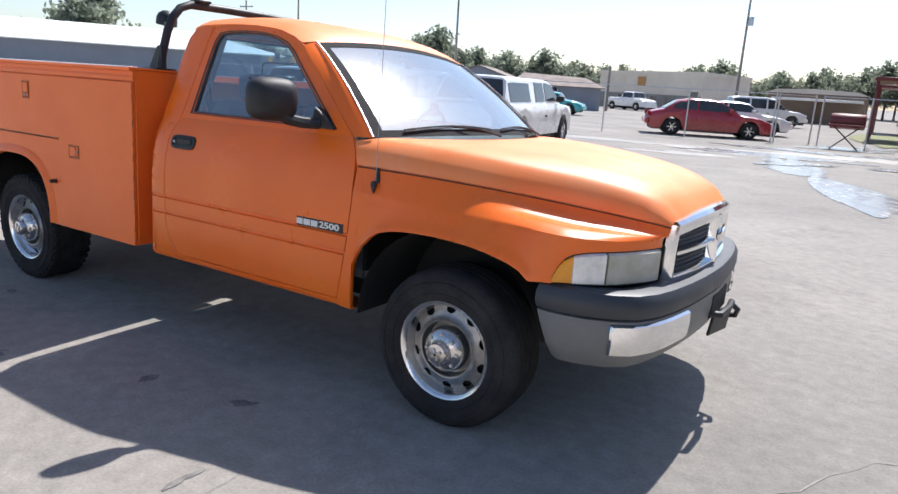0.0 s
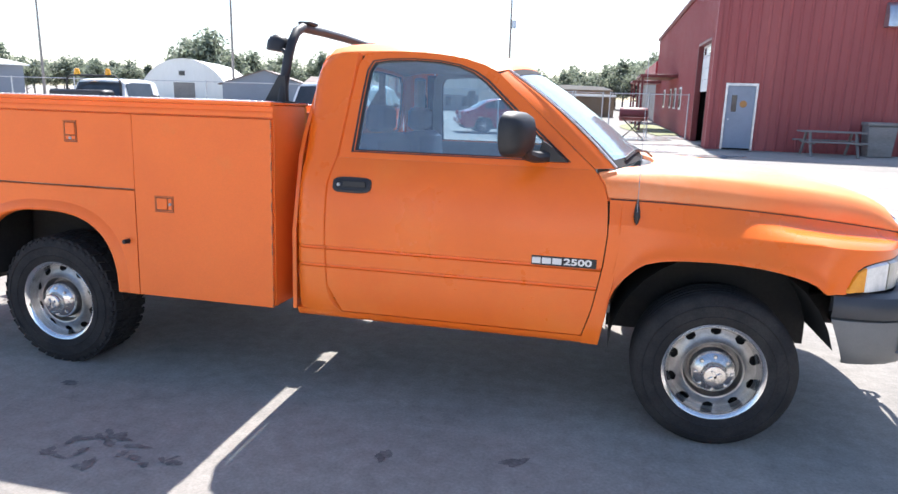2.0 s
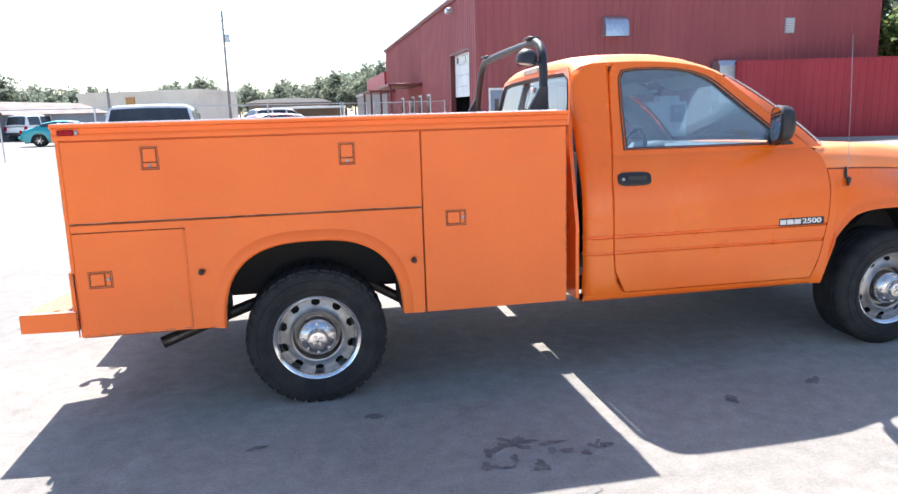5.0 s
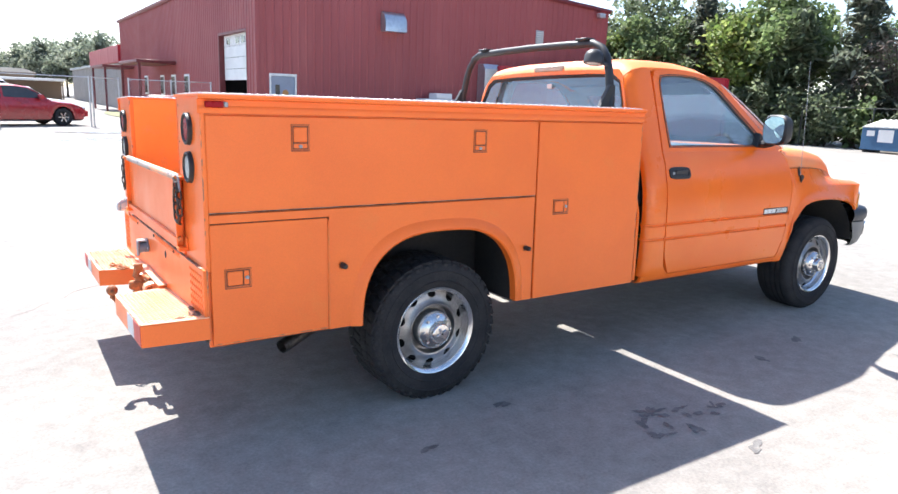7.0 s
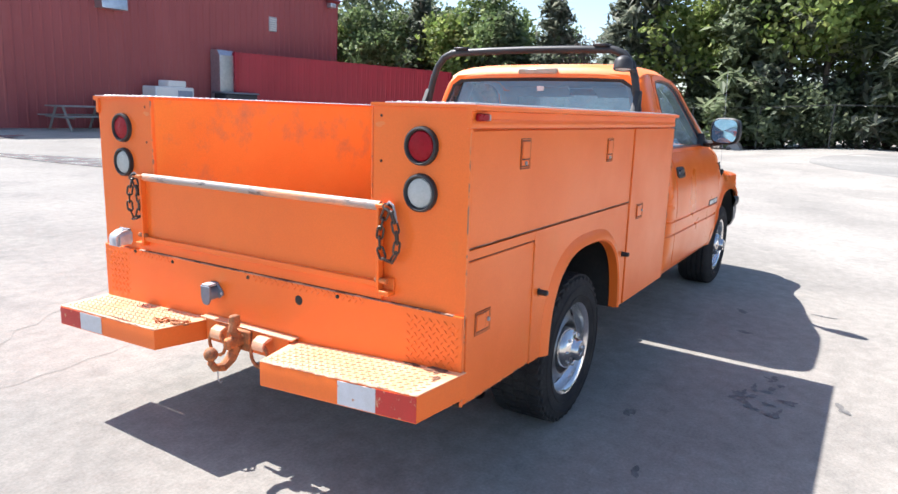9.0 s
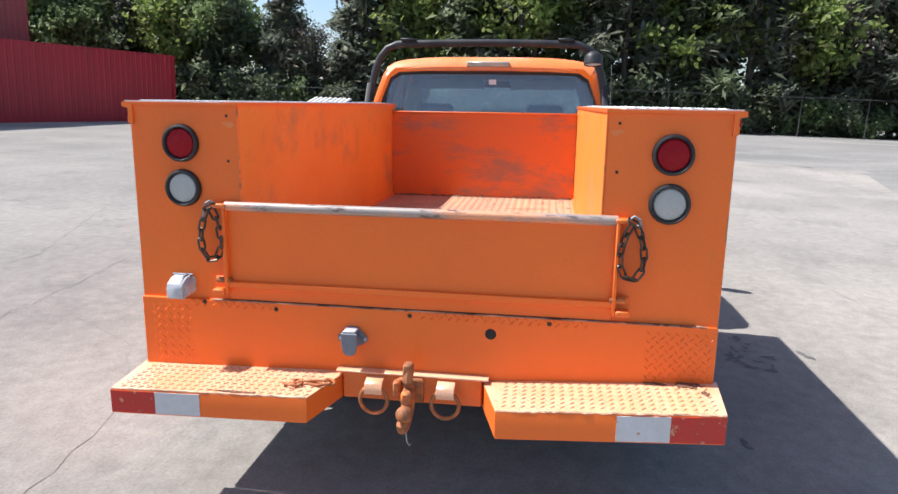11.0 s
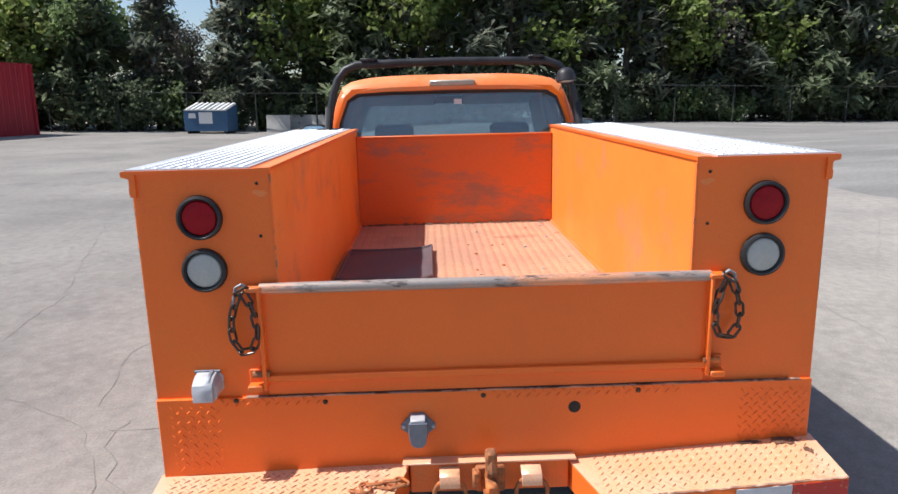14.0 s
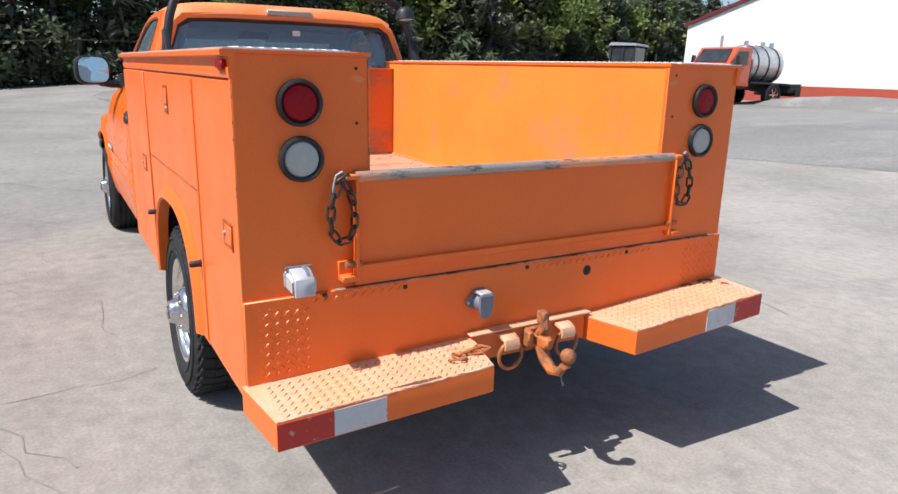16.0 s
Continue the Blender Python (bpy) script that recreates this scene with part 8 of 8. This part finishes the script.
vehicle("pickup_cap", "white_capped_pickup", "white pickup with a canopy over its bed", pose(-3.34, 12.8, 0, 0, 0, 97), white_car, 5.6, 1.95, 1.70, 0.38)
vehicle("van", "white_van", "white van parked near the gabled house", pose(-18.2, 49.3, 0, 0, 0, 65), white_car, 5.0, 1.9, 1.75, 0.34)
bp = vehicle("pickup", "beacon_pickup", "small white pickup with amber beacons behind its cab", pose(-9.28, 11.0, 0, 0, 0, 90), white_car, 4.9, 1.7, 1.68, 0.345)
for s in (-0.43, 0.43):
    part("beacon", Geo().lathe([(0.0, 0.15), (0.05, 0.135), (0.07, 0.05), (0.07, 0.0)], 12, pose(-0.42, s, 1.77)), amber_glow, bp, "amber beacon dome")
part("beacon_bar", Geo().tube([(-0.42, -0.76, 1.1), (-0.42, -0.74, 1.66), (-0.42, -0.62, 1.75), (-0.42, 0.62, 1.75), (-0.42, 0.74, 1.66), (-0.42, 0.76, 1.1)], 0.025, 6), black, bp)
part("bed_box", Geo().box(-1.05, -0.58, -0.74, 0.74, 0.95, 1.42, 0.05), black, bp, "black tool box in the bed")

# tanker truck by the white building
tk = thing("tanker_truck", "orange tanker truck with a grey steel tank", "truck", pose(17.5, -25.4, 0, 0, 0, 88))
part("frame", Geo().box(-2.5, 2.9, -0.45, 0.45, 0.65, 0.90, 0.02), black, tk)
part("bonnet", Geo().prism([(1.5, 0.75), (2.95, 0.75), (2.95, 1.42), (2.75, 1.55), (1.5, 1.72)], "y", -0.85, 0.85, 0.06), orange_truck, tk)
cb = part("cab", Geo().prism([(0.2, 0.75), (1.6, 0.75), (1.6, 1.70), (1.15, 2.38), (0.2, 2.42)], "y", -1.0, 1.0, 0.06), orange_truck, tk)
part("windscreen", Geo().solid([[(1.62, -0.85, 1.76), (1.62, 0.85, 1.76)], [(1.22, -0.78, 2.32), (1.22, 0.78, 2.32)]], lambda p: p - Vector((0.02, 0, 0.01))), pane_dark, cb)
for s in (-1, 1):
    part("side_window", Geo().prism([(0.45, 1.65), (1.45, 1.65), (1.10, 2.20), (0.45, 2.25)], "y", s * 1.0, s * 1.006), pane_dark, cb)
    part("front_fender", Geo().box(1.55, 2.75, s * 0.75, s * 1.12, 0.72, 1.15, 0.10), orange_truck, tk)
    part("headlamp", Geo().box(2.92, 2.98, s * 0.55, s * 0.82, 0.95, 1.15, 0.02), turn_lens, tk)
    part("mirror", Geo().box(1.25, 1.35, s * 1.10, s * 1.30, 1.60, 2.05, 0.03), black, tk)
    for x in (2.1, -1.45):
        road_wheel(tk, x, s * 1.08, 0.48, 0.30, s)
part("grille", Geo().box(2.94, 2.99, -0.50, 0.50, 0.85, 1.35, 0.02), chrome, tk)
part("bumper", Geo().box(2.95, 3.12, -1.1, 1.1, 0.50, 0.75, 0.03), black, tk)
m = pose(-1.2, 0, 1.75, 0, 90)
part("tank", Geo().lathe([(0.0, -1.20), (0.55, -1.15), (0.80, -1.02), (0.82, -0.9), (0.82, 0.9), (0.80, 1.02), (0.55, 1.15), (0.0, 1.20)], 28, m), galv, tk, "grey steel tank")
for x in (-1.9, -1.2, -0.5):
    part("tank_band", Geo().lathe([(0.82, -0.04), (0.845, -0.03), (0.845, 0.03), (0.82, 0.04)], 28, pose(x, 0, 1.75, 0, 90)), black, tk)
for x in (-2.0, -1.4, -0.3):
    part("tank_fitting", Geo().lathe([(0.0, 0.25), (0.10, 0.24), (0.10, 0.0)], 10, pose(x, 0.2, 2.5)), galv, tk)
part("stack", Geo().tube([(0.15, -0.75, 1.0), (0.15, -0.75, 2.95)], 0.06, 8), galv, tk)
part("spray_bar", Geo().box(-3.1, -2.5, -1.0, 1.0, 0.6, 0.75, 0.02).box(-3.15, -3.05, -1.2, 1.2, 0.45, 1.0, 0.02), black, tk)
part("walkway", Geo().box(-2.4, 0.1, -1.05, 1.05, 0.92, 1.0, 0.01), black, tk)
# yellow machine
dz = thing("yellow_loader", "yellow tracked loader parked under the trees", "loader", pose(21.4, -23.2, 0, 0, 0, 200))
for s in (-1, 1):
    part("track", Geo().prism([(-1.5, 0.1), (-1.3, 0.0), (1.3, 0.0), (1.6, 0.2), (1.6, 0.55), (1.3, 0.8), (-1.3, 0.8), (-1.6, 0.5)], "y", s * 0.75, s * 1.2, 0.03), black, dz)
part("engine_body", Geo().box(0.2, 1.9, -0.7, 0.7, 0.7, 1.65, 0.08), yellow_machine, dz)
part("rear_body", Geo().box(-1.6, 0.2, -0.8, 0.8, 0.7, 1.35, 0.06), yellow_machine, dz)
cb = part("cab", Geo().box(-0.95, 0.25, -0.62, 0.62, 1.35, 2.55, 0.08), pane_dark, dz, "dark glazed cab")
part("cab_roof", Geo().prism([(-1.05, 2.55), (0.38, 2.55), (0.30, 2.66), (-0.95, 2.70)], "y", -0.72, 0.72, 0.03), cast_gray, cb)
for s in (-1, 1):
    for x in (-0.95, -0.3, 0.25):
        part("cab_post", Geo().box(x - 0.045, x + 0.045, s * 0.60, s * 0.67, 1.35, 2.56, 0.01), black, cb)
part("exhaust_stack", Geo().tube([(0.9, 0.35, 1.6), (0.9, 0.35, 2.25)], 0.06, 8), black, dz)
for s in (-1, 1):
    part("lift_arm", Geo().tube([(0.2, s * 0.95, 1.5), (1.8, s * 0.95, 1.1), (2.5, s * 0.95, 0.5)], 0.11, 6), yellow_machine, dz)
part("bucket", Geo().prism([(2.3, 0.1), (3.1, 0.0), (2.6, 0.5), (2.5, 1.1), (2.3, 0.9)], "y", -1.25, 1.25, 0.03), yellow_machine, dz)
g = blotch(0, 0, 5.0, 1.3, 0.0, 91, 0.05, 36, 0.3)
n = len(g.v) // 2
g = Geo().grid([[Vector(p).lerp(Vector((0, 0, 0)), k) + Vector((0, 0, 0.55 * math.sin(k * math.pi / 2))) for p in g.v[:36]] for k in (0, 0.25, 0.5, 0.75, 1.0)], close_u=True)
lone("gravel_mound", g, asphalt, "low mound of dark gravel", "gravel", kind="stuff", m=pose(12.2, -27.0, 0))


# ---- trees ----
bark = material("rough_bark", (0.11, 0.085, 0.065), 0.9, second=(0.07, 0.055, 0.045), scale=6, fine=40, fine_amount=0.3, bump=0.4, bump_scale=30, stretch=(1, 1, 0.25))


def leaf_material(name, a, b, c):
    """Leaf colour that varies from leaf to leaf and from bough to bough."""
    m = bpy.data.materials.new(name)
    m.use_nodes = True
    N, L = m.node_tree.nodes, m.node_tree.links
    bs = N["Principled BSDF"]
    bs.inputs["Roughness"].default_value = 0.55
    bs.inputs["Specular IOR Level"].default_value = 0.35
    geo = N.new("ShaderNodeNewGeometry")
    rp = N.new("ShaderNodeValToRGB")
    rp.color_ramp.elements[0].color = (*a, 1)
    rp.color_ramp.elements[1].color = (*c, 1)
    e = rp.color_ramp.elements.new(0.55)
    e.color = (*b, 1)
    L.new(geo.outputs["Random Per Island"], rp.inputs["Fac"])
    co = N.new("ShaderNodeTexCoord")
    ns = N.new("ShaderNodeTexNoise")
    ns.inputs["Scale"].default_value = 0.7
    L.new(co.outputs["Object"], ns.inputs["Vector"])
    hs = N.new("ShaderNodeHueSaturation")
    mr = N.new("ShaderNodeMapRange")
    mr.inputs["From Min"].default_value, mr.inputs["From Max"].default_value = 0.3, 0.7
    mr.inputs["To Min"].default_value, mr.inputs["To Max"].default_value = 0.6, 1.4
    L.new(ns.outputs["Fac"], mr.inputs["Value"])
    L.new(mr.outputs["Result"], hs.inputs["Value"])
    L.new(rp.outputs["Color"], hs.inputs["Color"])
    L.new(hs.outputs["Color"], bs.inputs["Base Color"])
    tr = N.new("ShaderNodeBsdfTranslucent")
    L.new(hs.outputs["Color"], tr.inputs["Color"])
    mx = N.new("ShaderNodeMixShader")
    mx.inputs["Fac"].default_value = 0.5
    L.new(bs.outputs["BSDF"], mx.inputs[1])
    L.new(tr.outputs["BSDF"], mx.inputs[2])
    L.new(mx.outputs["Shader"], N["Material Output"].inputs["Surface"])
    return m


leaf_dark = leaf_material("dark_green_leaves", (0.089, 0.115, 0.063), (0.156, 0.196, 0.107), (0.245, 0.274, 0.171))
leaf_mid = leaf_material("mid_green_leaves", (0.089, 0.133, 0.050), (0.156, 0.215, 0.089), (0.245, 0.290, 0.133))
leaf_light = leaf_material("yellow_green_leaves", (0.104, 0.156, 0.038), (0.193, 0.252, 0.066), (0.282, 0.311, 0.112))
leaf_cedar = leaf_material("blue_green_needles", (0.092, 0.115, 0.083), (0.163, 0.187, 0.139), (0.290, 0.293, 0.222))
# far foliage paled and greyed: distance haze put into the leaf colour
leaf_far = leaf_material("haze_tinted_far_leaves", (0.15, 0.18, 0.13), (0.22, 0.25, 0.18), (0.29, 0.31, 0.24))
leaf_dead = leaf_material("dry_grey_twigs", (0.148, 0.120, 0.097), (0.217, 0.177, 0.148), (0.274, 0.234, 0.199))


def crown(kind, H, R, seed, leaves, size):
    """Many small leaves in clumps along boughs, with gaps. Returns leaf geometry and the bough tips."""
    r = random.Random(seed)
    clumps, boughs = [], []
    n = 34 if kind != "bush" else 20
    for i in range(n):
        a = r.uniform(0, 2 * math.pi)
        if kind == "cedar":
            t = (i + r.random()) / n
            z = H * (0.10 + 0.88 * t)
            rad = R * (1.02 - t) ** 0.72 * r.uniform(0.55, 1.12)
            p0, tip = Vector((0, 0, z * 0.97)), Vector((rad * math.cos(a), rad * math.sin(a), z - 0.10 * rad))
        elif kind == "bush":
            t = r.random()
            p0 = Vector((r.uniform(-0.3, 0.3) * R, r.uniform(-0.3, 0.3) * R, 0))
            tip = Vector((R * math.cos(a) * r.uniform(0.2, 1), R * math.sin(a) * r.uniform(0.2, 1), H * r.uniform(0.25, 1.0)))
        else:
            el = r.uniform(-0.25, 1.45)
            k = r.uniform(0.55, 1.08)
            p0 = Vector((0, 0, H * r.uniform(0.30, 0.55)))
            tip = Vector((R * k * math.cos(el) * math.cos(a), R * k * math.cos(el) * math.sin(a), H * 0.60 + H * 0.40 * k * math.sin(el)))
        boughs.append((p0, tip))
        for u in (0.45, 0.70, 0.88, 1.0):
            c = p0.lerp(tip, u)
            clumps.append((c, R * (0.16 + 0.10 * r.random()) * (1.15 - 0.45 * u) * (1.3 if kind != "cedar" else 0.95)))
    verts, faces = [], []
    for i in range(leaves):
        c, rad = clumps[i % len(clumps)]
        d = Vector((r.gauss(0, 1), r.gauss(0, 1), r.gauss(0, 0.75)))
        p = c + d * rad * 0.62
        if p.z < 0.05:
            p.z = 0.05 + r.random() * 0.2
        s = size * r.uniform(0.6, 1.35)
        x = Vector((r.gauss(0, 1), r.gauss(0, 1), r.gauss(0, 0.8))).normalized()
        y = x.orthogonal().normalized()
        y.rotate(Matrix.Rotation(r.uniform(0, 6.28), 3, x))
        k = len(verts)
        if kind == "cedar":
            x = Vector((x.x, x.y, -abs(x.z) * 0.5)).normalized()
            y = x.cross(Vector((r.gauss(0, 0.3), r.gauss(0, 0.3), 1))).normalized()
            verts += [p - x * s * 0.9, p + y * s * 0.32, p + x * s * 1.1 - Vector((0, 0, s * 0.25)), p - y * s * 0.32]
        else:
            verts += [p - x * s * 0.7, p + y * s * 0.42 + Vector((0, 0, s * 0.10)), p + x * s * 0.7, p - y * s * 0.42 + Vector((0, 0, s * 0.10))]
        faces.append((k, k + 1, k + 2, k + 3))
    return verts, faces, boughs


def tree_meshes(kind, H, R, seed, leaves, size, leaf):
    v, f, boughs = crown(kind, H, R, seed, leaves, size)
    me = bpy.data.meshes.new("crown")
    me.from_pydata([tuple(p) for p in v], [], f)
    me.materials.append(leaf)
    r = random.Random(seed + 900)
    g = Geo()
    if kind != "bush":
        bend = [Vector((r.gauss(0, 0.02) * k, r.gauss(0, 0.02) * k, H * 0.92 * k / 6)) for k in range(7)]
        g.tube(bend, 0.035 * H ** 0.9 * 0.55 + 0.05, 8, r2=0.02)
        for p0, tip in boughs[::3]:
            g.tube([p0, p0.lerp(tip, 0.5) + Vector((0, 0, 0.05 * H * (1 if kind != "cedar" else 0))), p0.lerp(tip, 0.92)], 0.045, 5, r2=0.012)
    else:
        for p0, tip in boughs[::2]:
            g.tube([p0, p0.lerp(tip, 0.9)], 0.03, 4, r2=0.01)
    return me, mesh_of("trunk", g, bark)


KINDS = {
    "cedar_a": tree_meshes("cedar", 7.6, 2.3, 1, 4400, 0.26, leaf_cedar),
    "cedar_b": tree_meshes("cedar", 6.4, 2.5, 2, 4400, 0.26, leaf_dark),
    "broad_a": tree_meshes("broad", 6.6, 2.6, 3, 4400, 0.20, leaf_mid),
    "broad_b": tree_meshes("broad", 7.4, 2.8, 4, 4600, 0.21, leaf_dark),
    "broad_c": tree_meshes("broad", 5.6, 2.3, 5, 4000, 0.19, leaf_light),
    "bare": tree_meshes("broad", 5.4, 2.0, 6, 2600, 0.10, leaf_dead),
    "bush_a": tree_meshes("bush", 2.3, 1.7, 7, 2600, 0.15, leaf_dark),
    "bush_b": tree_meshes("bush", 1.6, 1.4, 8, 2000, 0.14, leaf_mid),
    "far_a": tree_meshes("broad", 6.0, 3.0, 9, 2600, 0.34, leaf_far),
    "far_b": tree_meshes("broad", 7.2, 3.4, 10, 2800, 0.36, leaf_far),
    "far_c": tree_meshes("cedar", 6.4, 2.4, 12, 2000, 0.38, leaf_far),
}
LABELS = {"cedar": "dark shaggy cedar in the tree line", "broad": "leafy green tree in the tree line", "bare": "half-dead tree with dry grey twigs", "bush": "dense dark shrub under the trees", "far": "distant leafy tree beyond the lot"}


def plant(kind, x, y, scale, turn, group):
    fam = kind.split("_")[0]
    t = thing("shrub" if fam == "bush" else "tree", LABELS[fam], "shrub" if fam == "bush" else "tree", Matrix.Translation((x, y, 0)) @ pose(0, 0, 0, 0, 0, turn) @ Matrix.Scale(scale, 4), group)
    part("crown", KINDS[kind][0], None, t)
    part("trunk", KINDS[kind][1], None, t)


rng = random.Random(21)
# the tree line past the far edge of the lot
LINE = [(26.5, 29.0), (31.5, 23.0), (32.0, 16), (32.2, 8), (32.6, 0), (33.0, -8), (33.8, -16), (35.0, -24), (38.0, -33), (40.0, -42), (43, -49), (46, -58), (48, -64)]
steps = []
for (x0, y0), (x1, y1) in zip(LINE[:-1], LINE[1:]):
    n = max(1, round(math.hypot(x1 - x0, y1 - y0) / 1.9))
    steps += [(lerp(x0, x1, i / n), lerp(y0, y1, i / n)) for i in range(n)]
seq = ["cedar_a", "broad_a", "cedar_b", "broad_b", "cedar_a", "broad_c", "broad_b", "cedar_b"]
for i, (x, y) in enumerate(steps):
    k = seq[(i * 5 + i // 3) % len(seq)]
    gap = 10.2 < y < 13.2
    shoulder = 8.2 < y < 15.2 and not gap
    if shoulder:
        k = "cedar_a"
    if y > 17:
        k = ("broad_a", "cedar_a", "broad_c", "broad_a")[i % 4]
    if gap or abs(y + 14) < 1.0:
        k = "bare"
    tall = 1.08 if y > 17 else 1.12 if shoulder else 1.32 if y < -28 else 1.0 if gap else 1.22 if y > 2 else 1.34
    plant(k, x + rng.uniform(-0.5, 1.0), y + rng.uniform(-0.5, 0.5), rng.uniform(0.84, 1.10) * tall, rng.uniform(0, 360), "trees behind the fence")
    if i % 2 or y < -10:
        plant(rng.choice(("broad_b", "cedar_b", "broad_a")), x + rng.uniform(3.0, 5.5), y + rng.uniform(-0.9, 0.9), rng.uniform(0.85, 1.12) * (0.55 if gap else 0.85 if shoulder else tall), rng.uniform(0, 360), "trees behind the fence")
    plant(rng.choice(("bush_a", "bush_a", "bush_b")), x - rng.uniform(0.4, 1.2), y + rng.uniform(-0.8, 0.8), rng.uniform(0.8, 1.35), rng.uniform(0, 360), "shrubs along the fence")
    if i % 2 == 0:
        plant("bush_a", x + 1.8, y + rng.uniform(-0.8, 0.8), rng.uniform(1.1, 1.6), rng.uniform(0, 360), "shrubs along the fence")
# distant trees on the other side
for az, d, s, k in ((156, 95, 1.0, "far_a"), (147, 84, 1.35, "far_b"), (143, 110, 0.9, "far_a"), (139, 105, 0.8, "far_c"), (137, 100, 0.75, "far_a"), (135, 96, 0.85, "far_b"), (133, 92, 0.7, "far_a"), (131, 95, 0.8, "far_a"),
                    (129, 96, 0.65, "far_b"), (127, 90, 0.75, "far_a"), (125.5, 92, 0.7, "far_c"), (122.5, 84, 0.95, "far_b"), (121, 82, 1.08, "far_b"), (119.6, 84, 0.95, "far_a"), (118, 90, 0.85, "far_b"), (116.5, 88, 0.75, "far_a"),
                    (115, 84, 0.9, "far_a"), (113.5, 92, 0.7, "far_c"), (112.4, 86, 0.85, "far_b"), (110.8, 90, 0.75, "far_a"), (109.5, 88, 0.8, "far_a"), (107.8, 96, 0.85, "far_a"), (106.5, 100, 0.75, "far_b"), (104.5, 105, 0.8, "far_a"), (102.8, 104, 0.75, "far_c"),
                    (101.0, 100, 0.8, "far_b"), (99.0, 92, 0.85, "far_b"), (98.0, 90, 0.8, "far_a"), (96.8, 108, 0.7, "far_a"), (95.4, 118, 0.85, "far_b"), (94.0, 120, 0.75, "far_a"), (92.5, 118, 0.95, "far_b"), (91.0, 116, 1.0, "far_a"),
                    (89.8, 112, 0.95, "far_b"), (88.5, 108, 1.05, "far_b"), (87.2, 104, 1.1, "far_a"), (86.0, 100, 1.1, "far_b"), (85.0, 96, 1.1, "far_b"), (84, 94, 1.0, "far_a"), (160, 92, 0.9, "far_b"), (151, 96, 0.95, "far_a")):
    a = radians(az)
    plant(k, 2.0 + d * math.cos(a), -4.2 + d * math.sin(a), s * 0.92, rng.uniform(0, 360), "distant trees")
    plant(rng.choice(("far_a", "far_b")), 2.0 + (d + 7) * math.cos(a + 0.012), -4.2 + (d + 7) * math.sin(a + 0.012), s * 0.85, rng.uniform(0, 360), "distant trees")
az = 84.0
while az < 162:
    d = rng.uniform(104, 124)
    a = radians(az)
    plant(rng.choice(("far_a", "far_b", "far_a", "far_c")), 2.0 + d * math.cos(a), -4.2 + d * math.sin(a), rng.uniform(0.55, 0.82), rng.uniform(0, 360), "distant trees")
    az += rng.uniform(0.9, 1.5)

for ob in bpy.data.objects:
    if ob not in near_things and ob.parent is None:
        ob.matrix_basis = pose(0, 0, 0, 0, 0, 0.36) @ ob.matrix_basis
        ob.matrix_basis = Matrix.Translation((0, 0, rise(ob.matrix_basis.translation.x, ob.matrix_basis.translation.y))) @ ob.matrix_basis
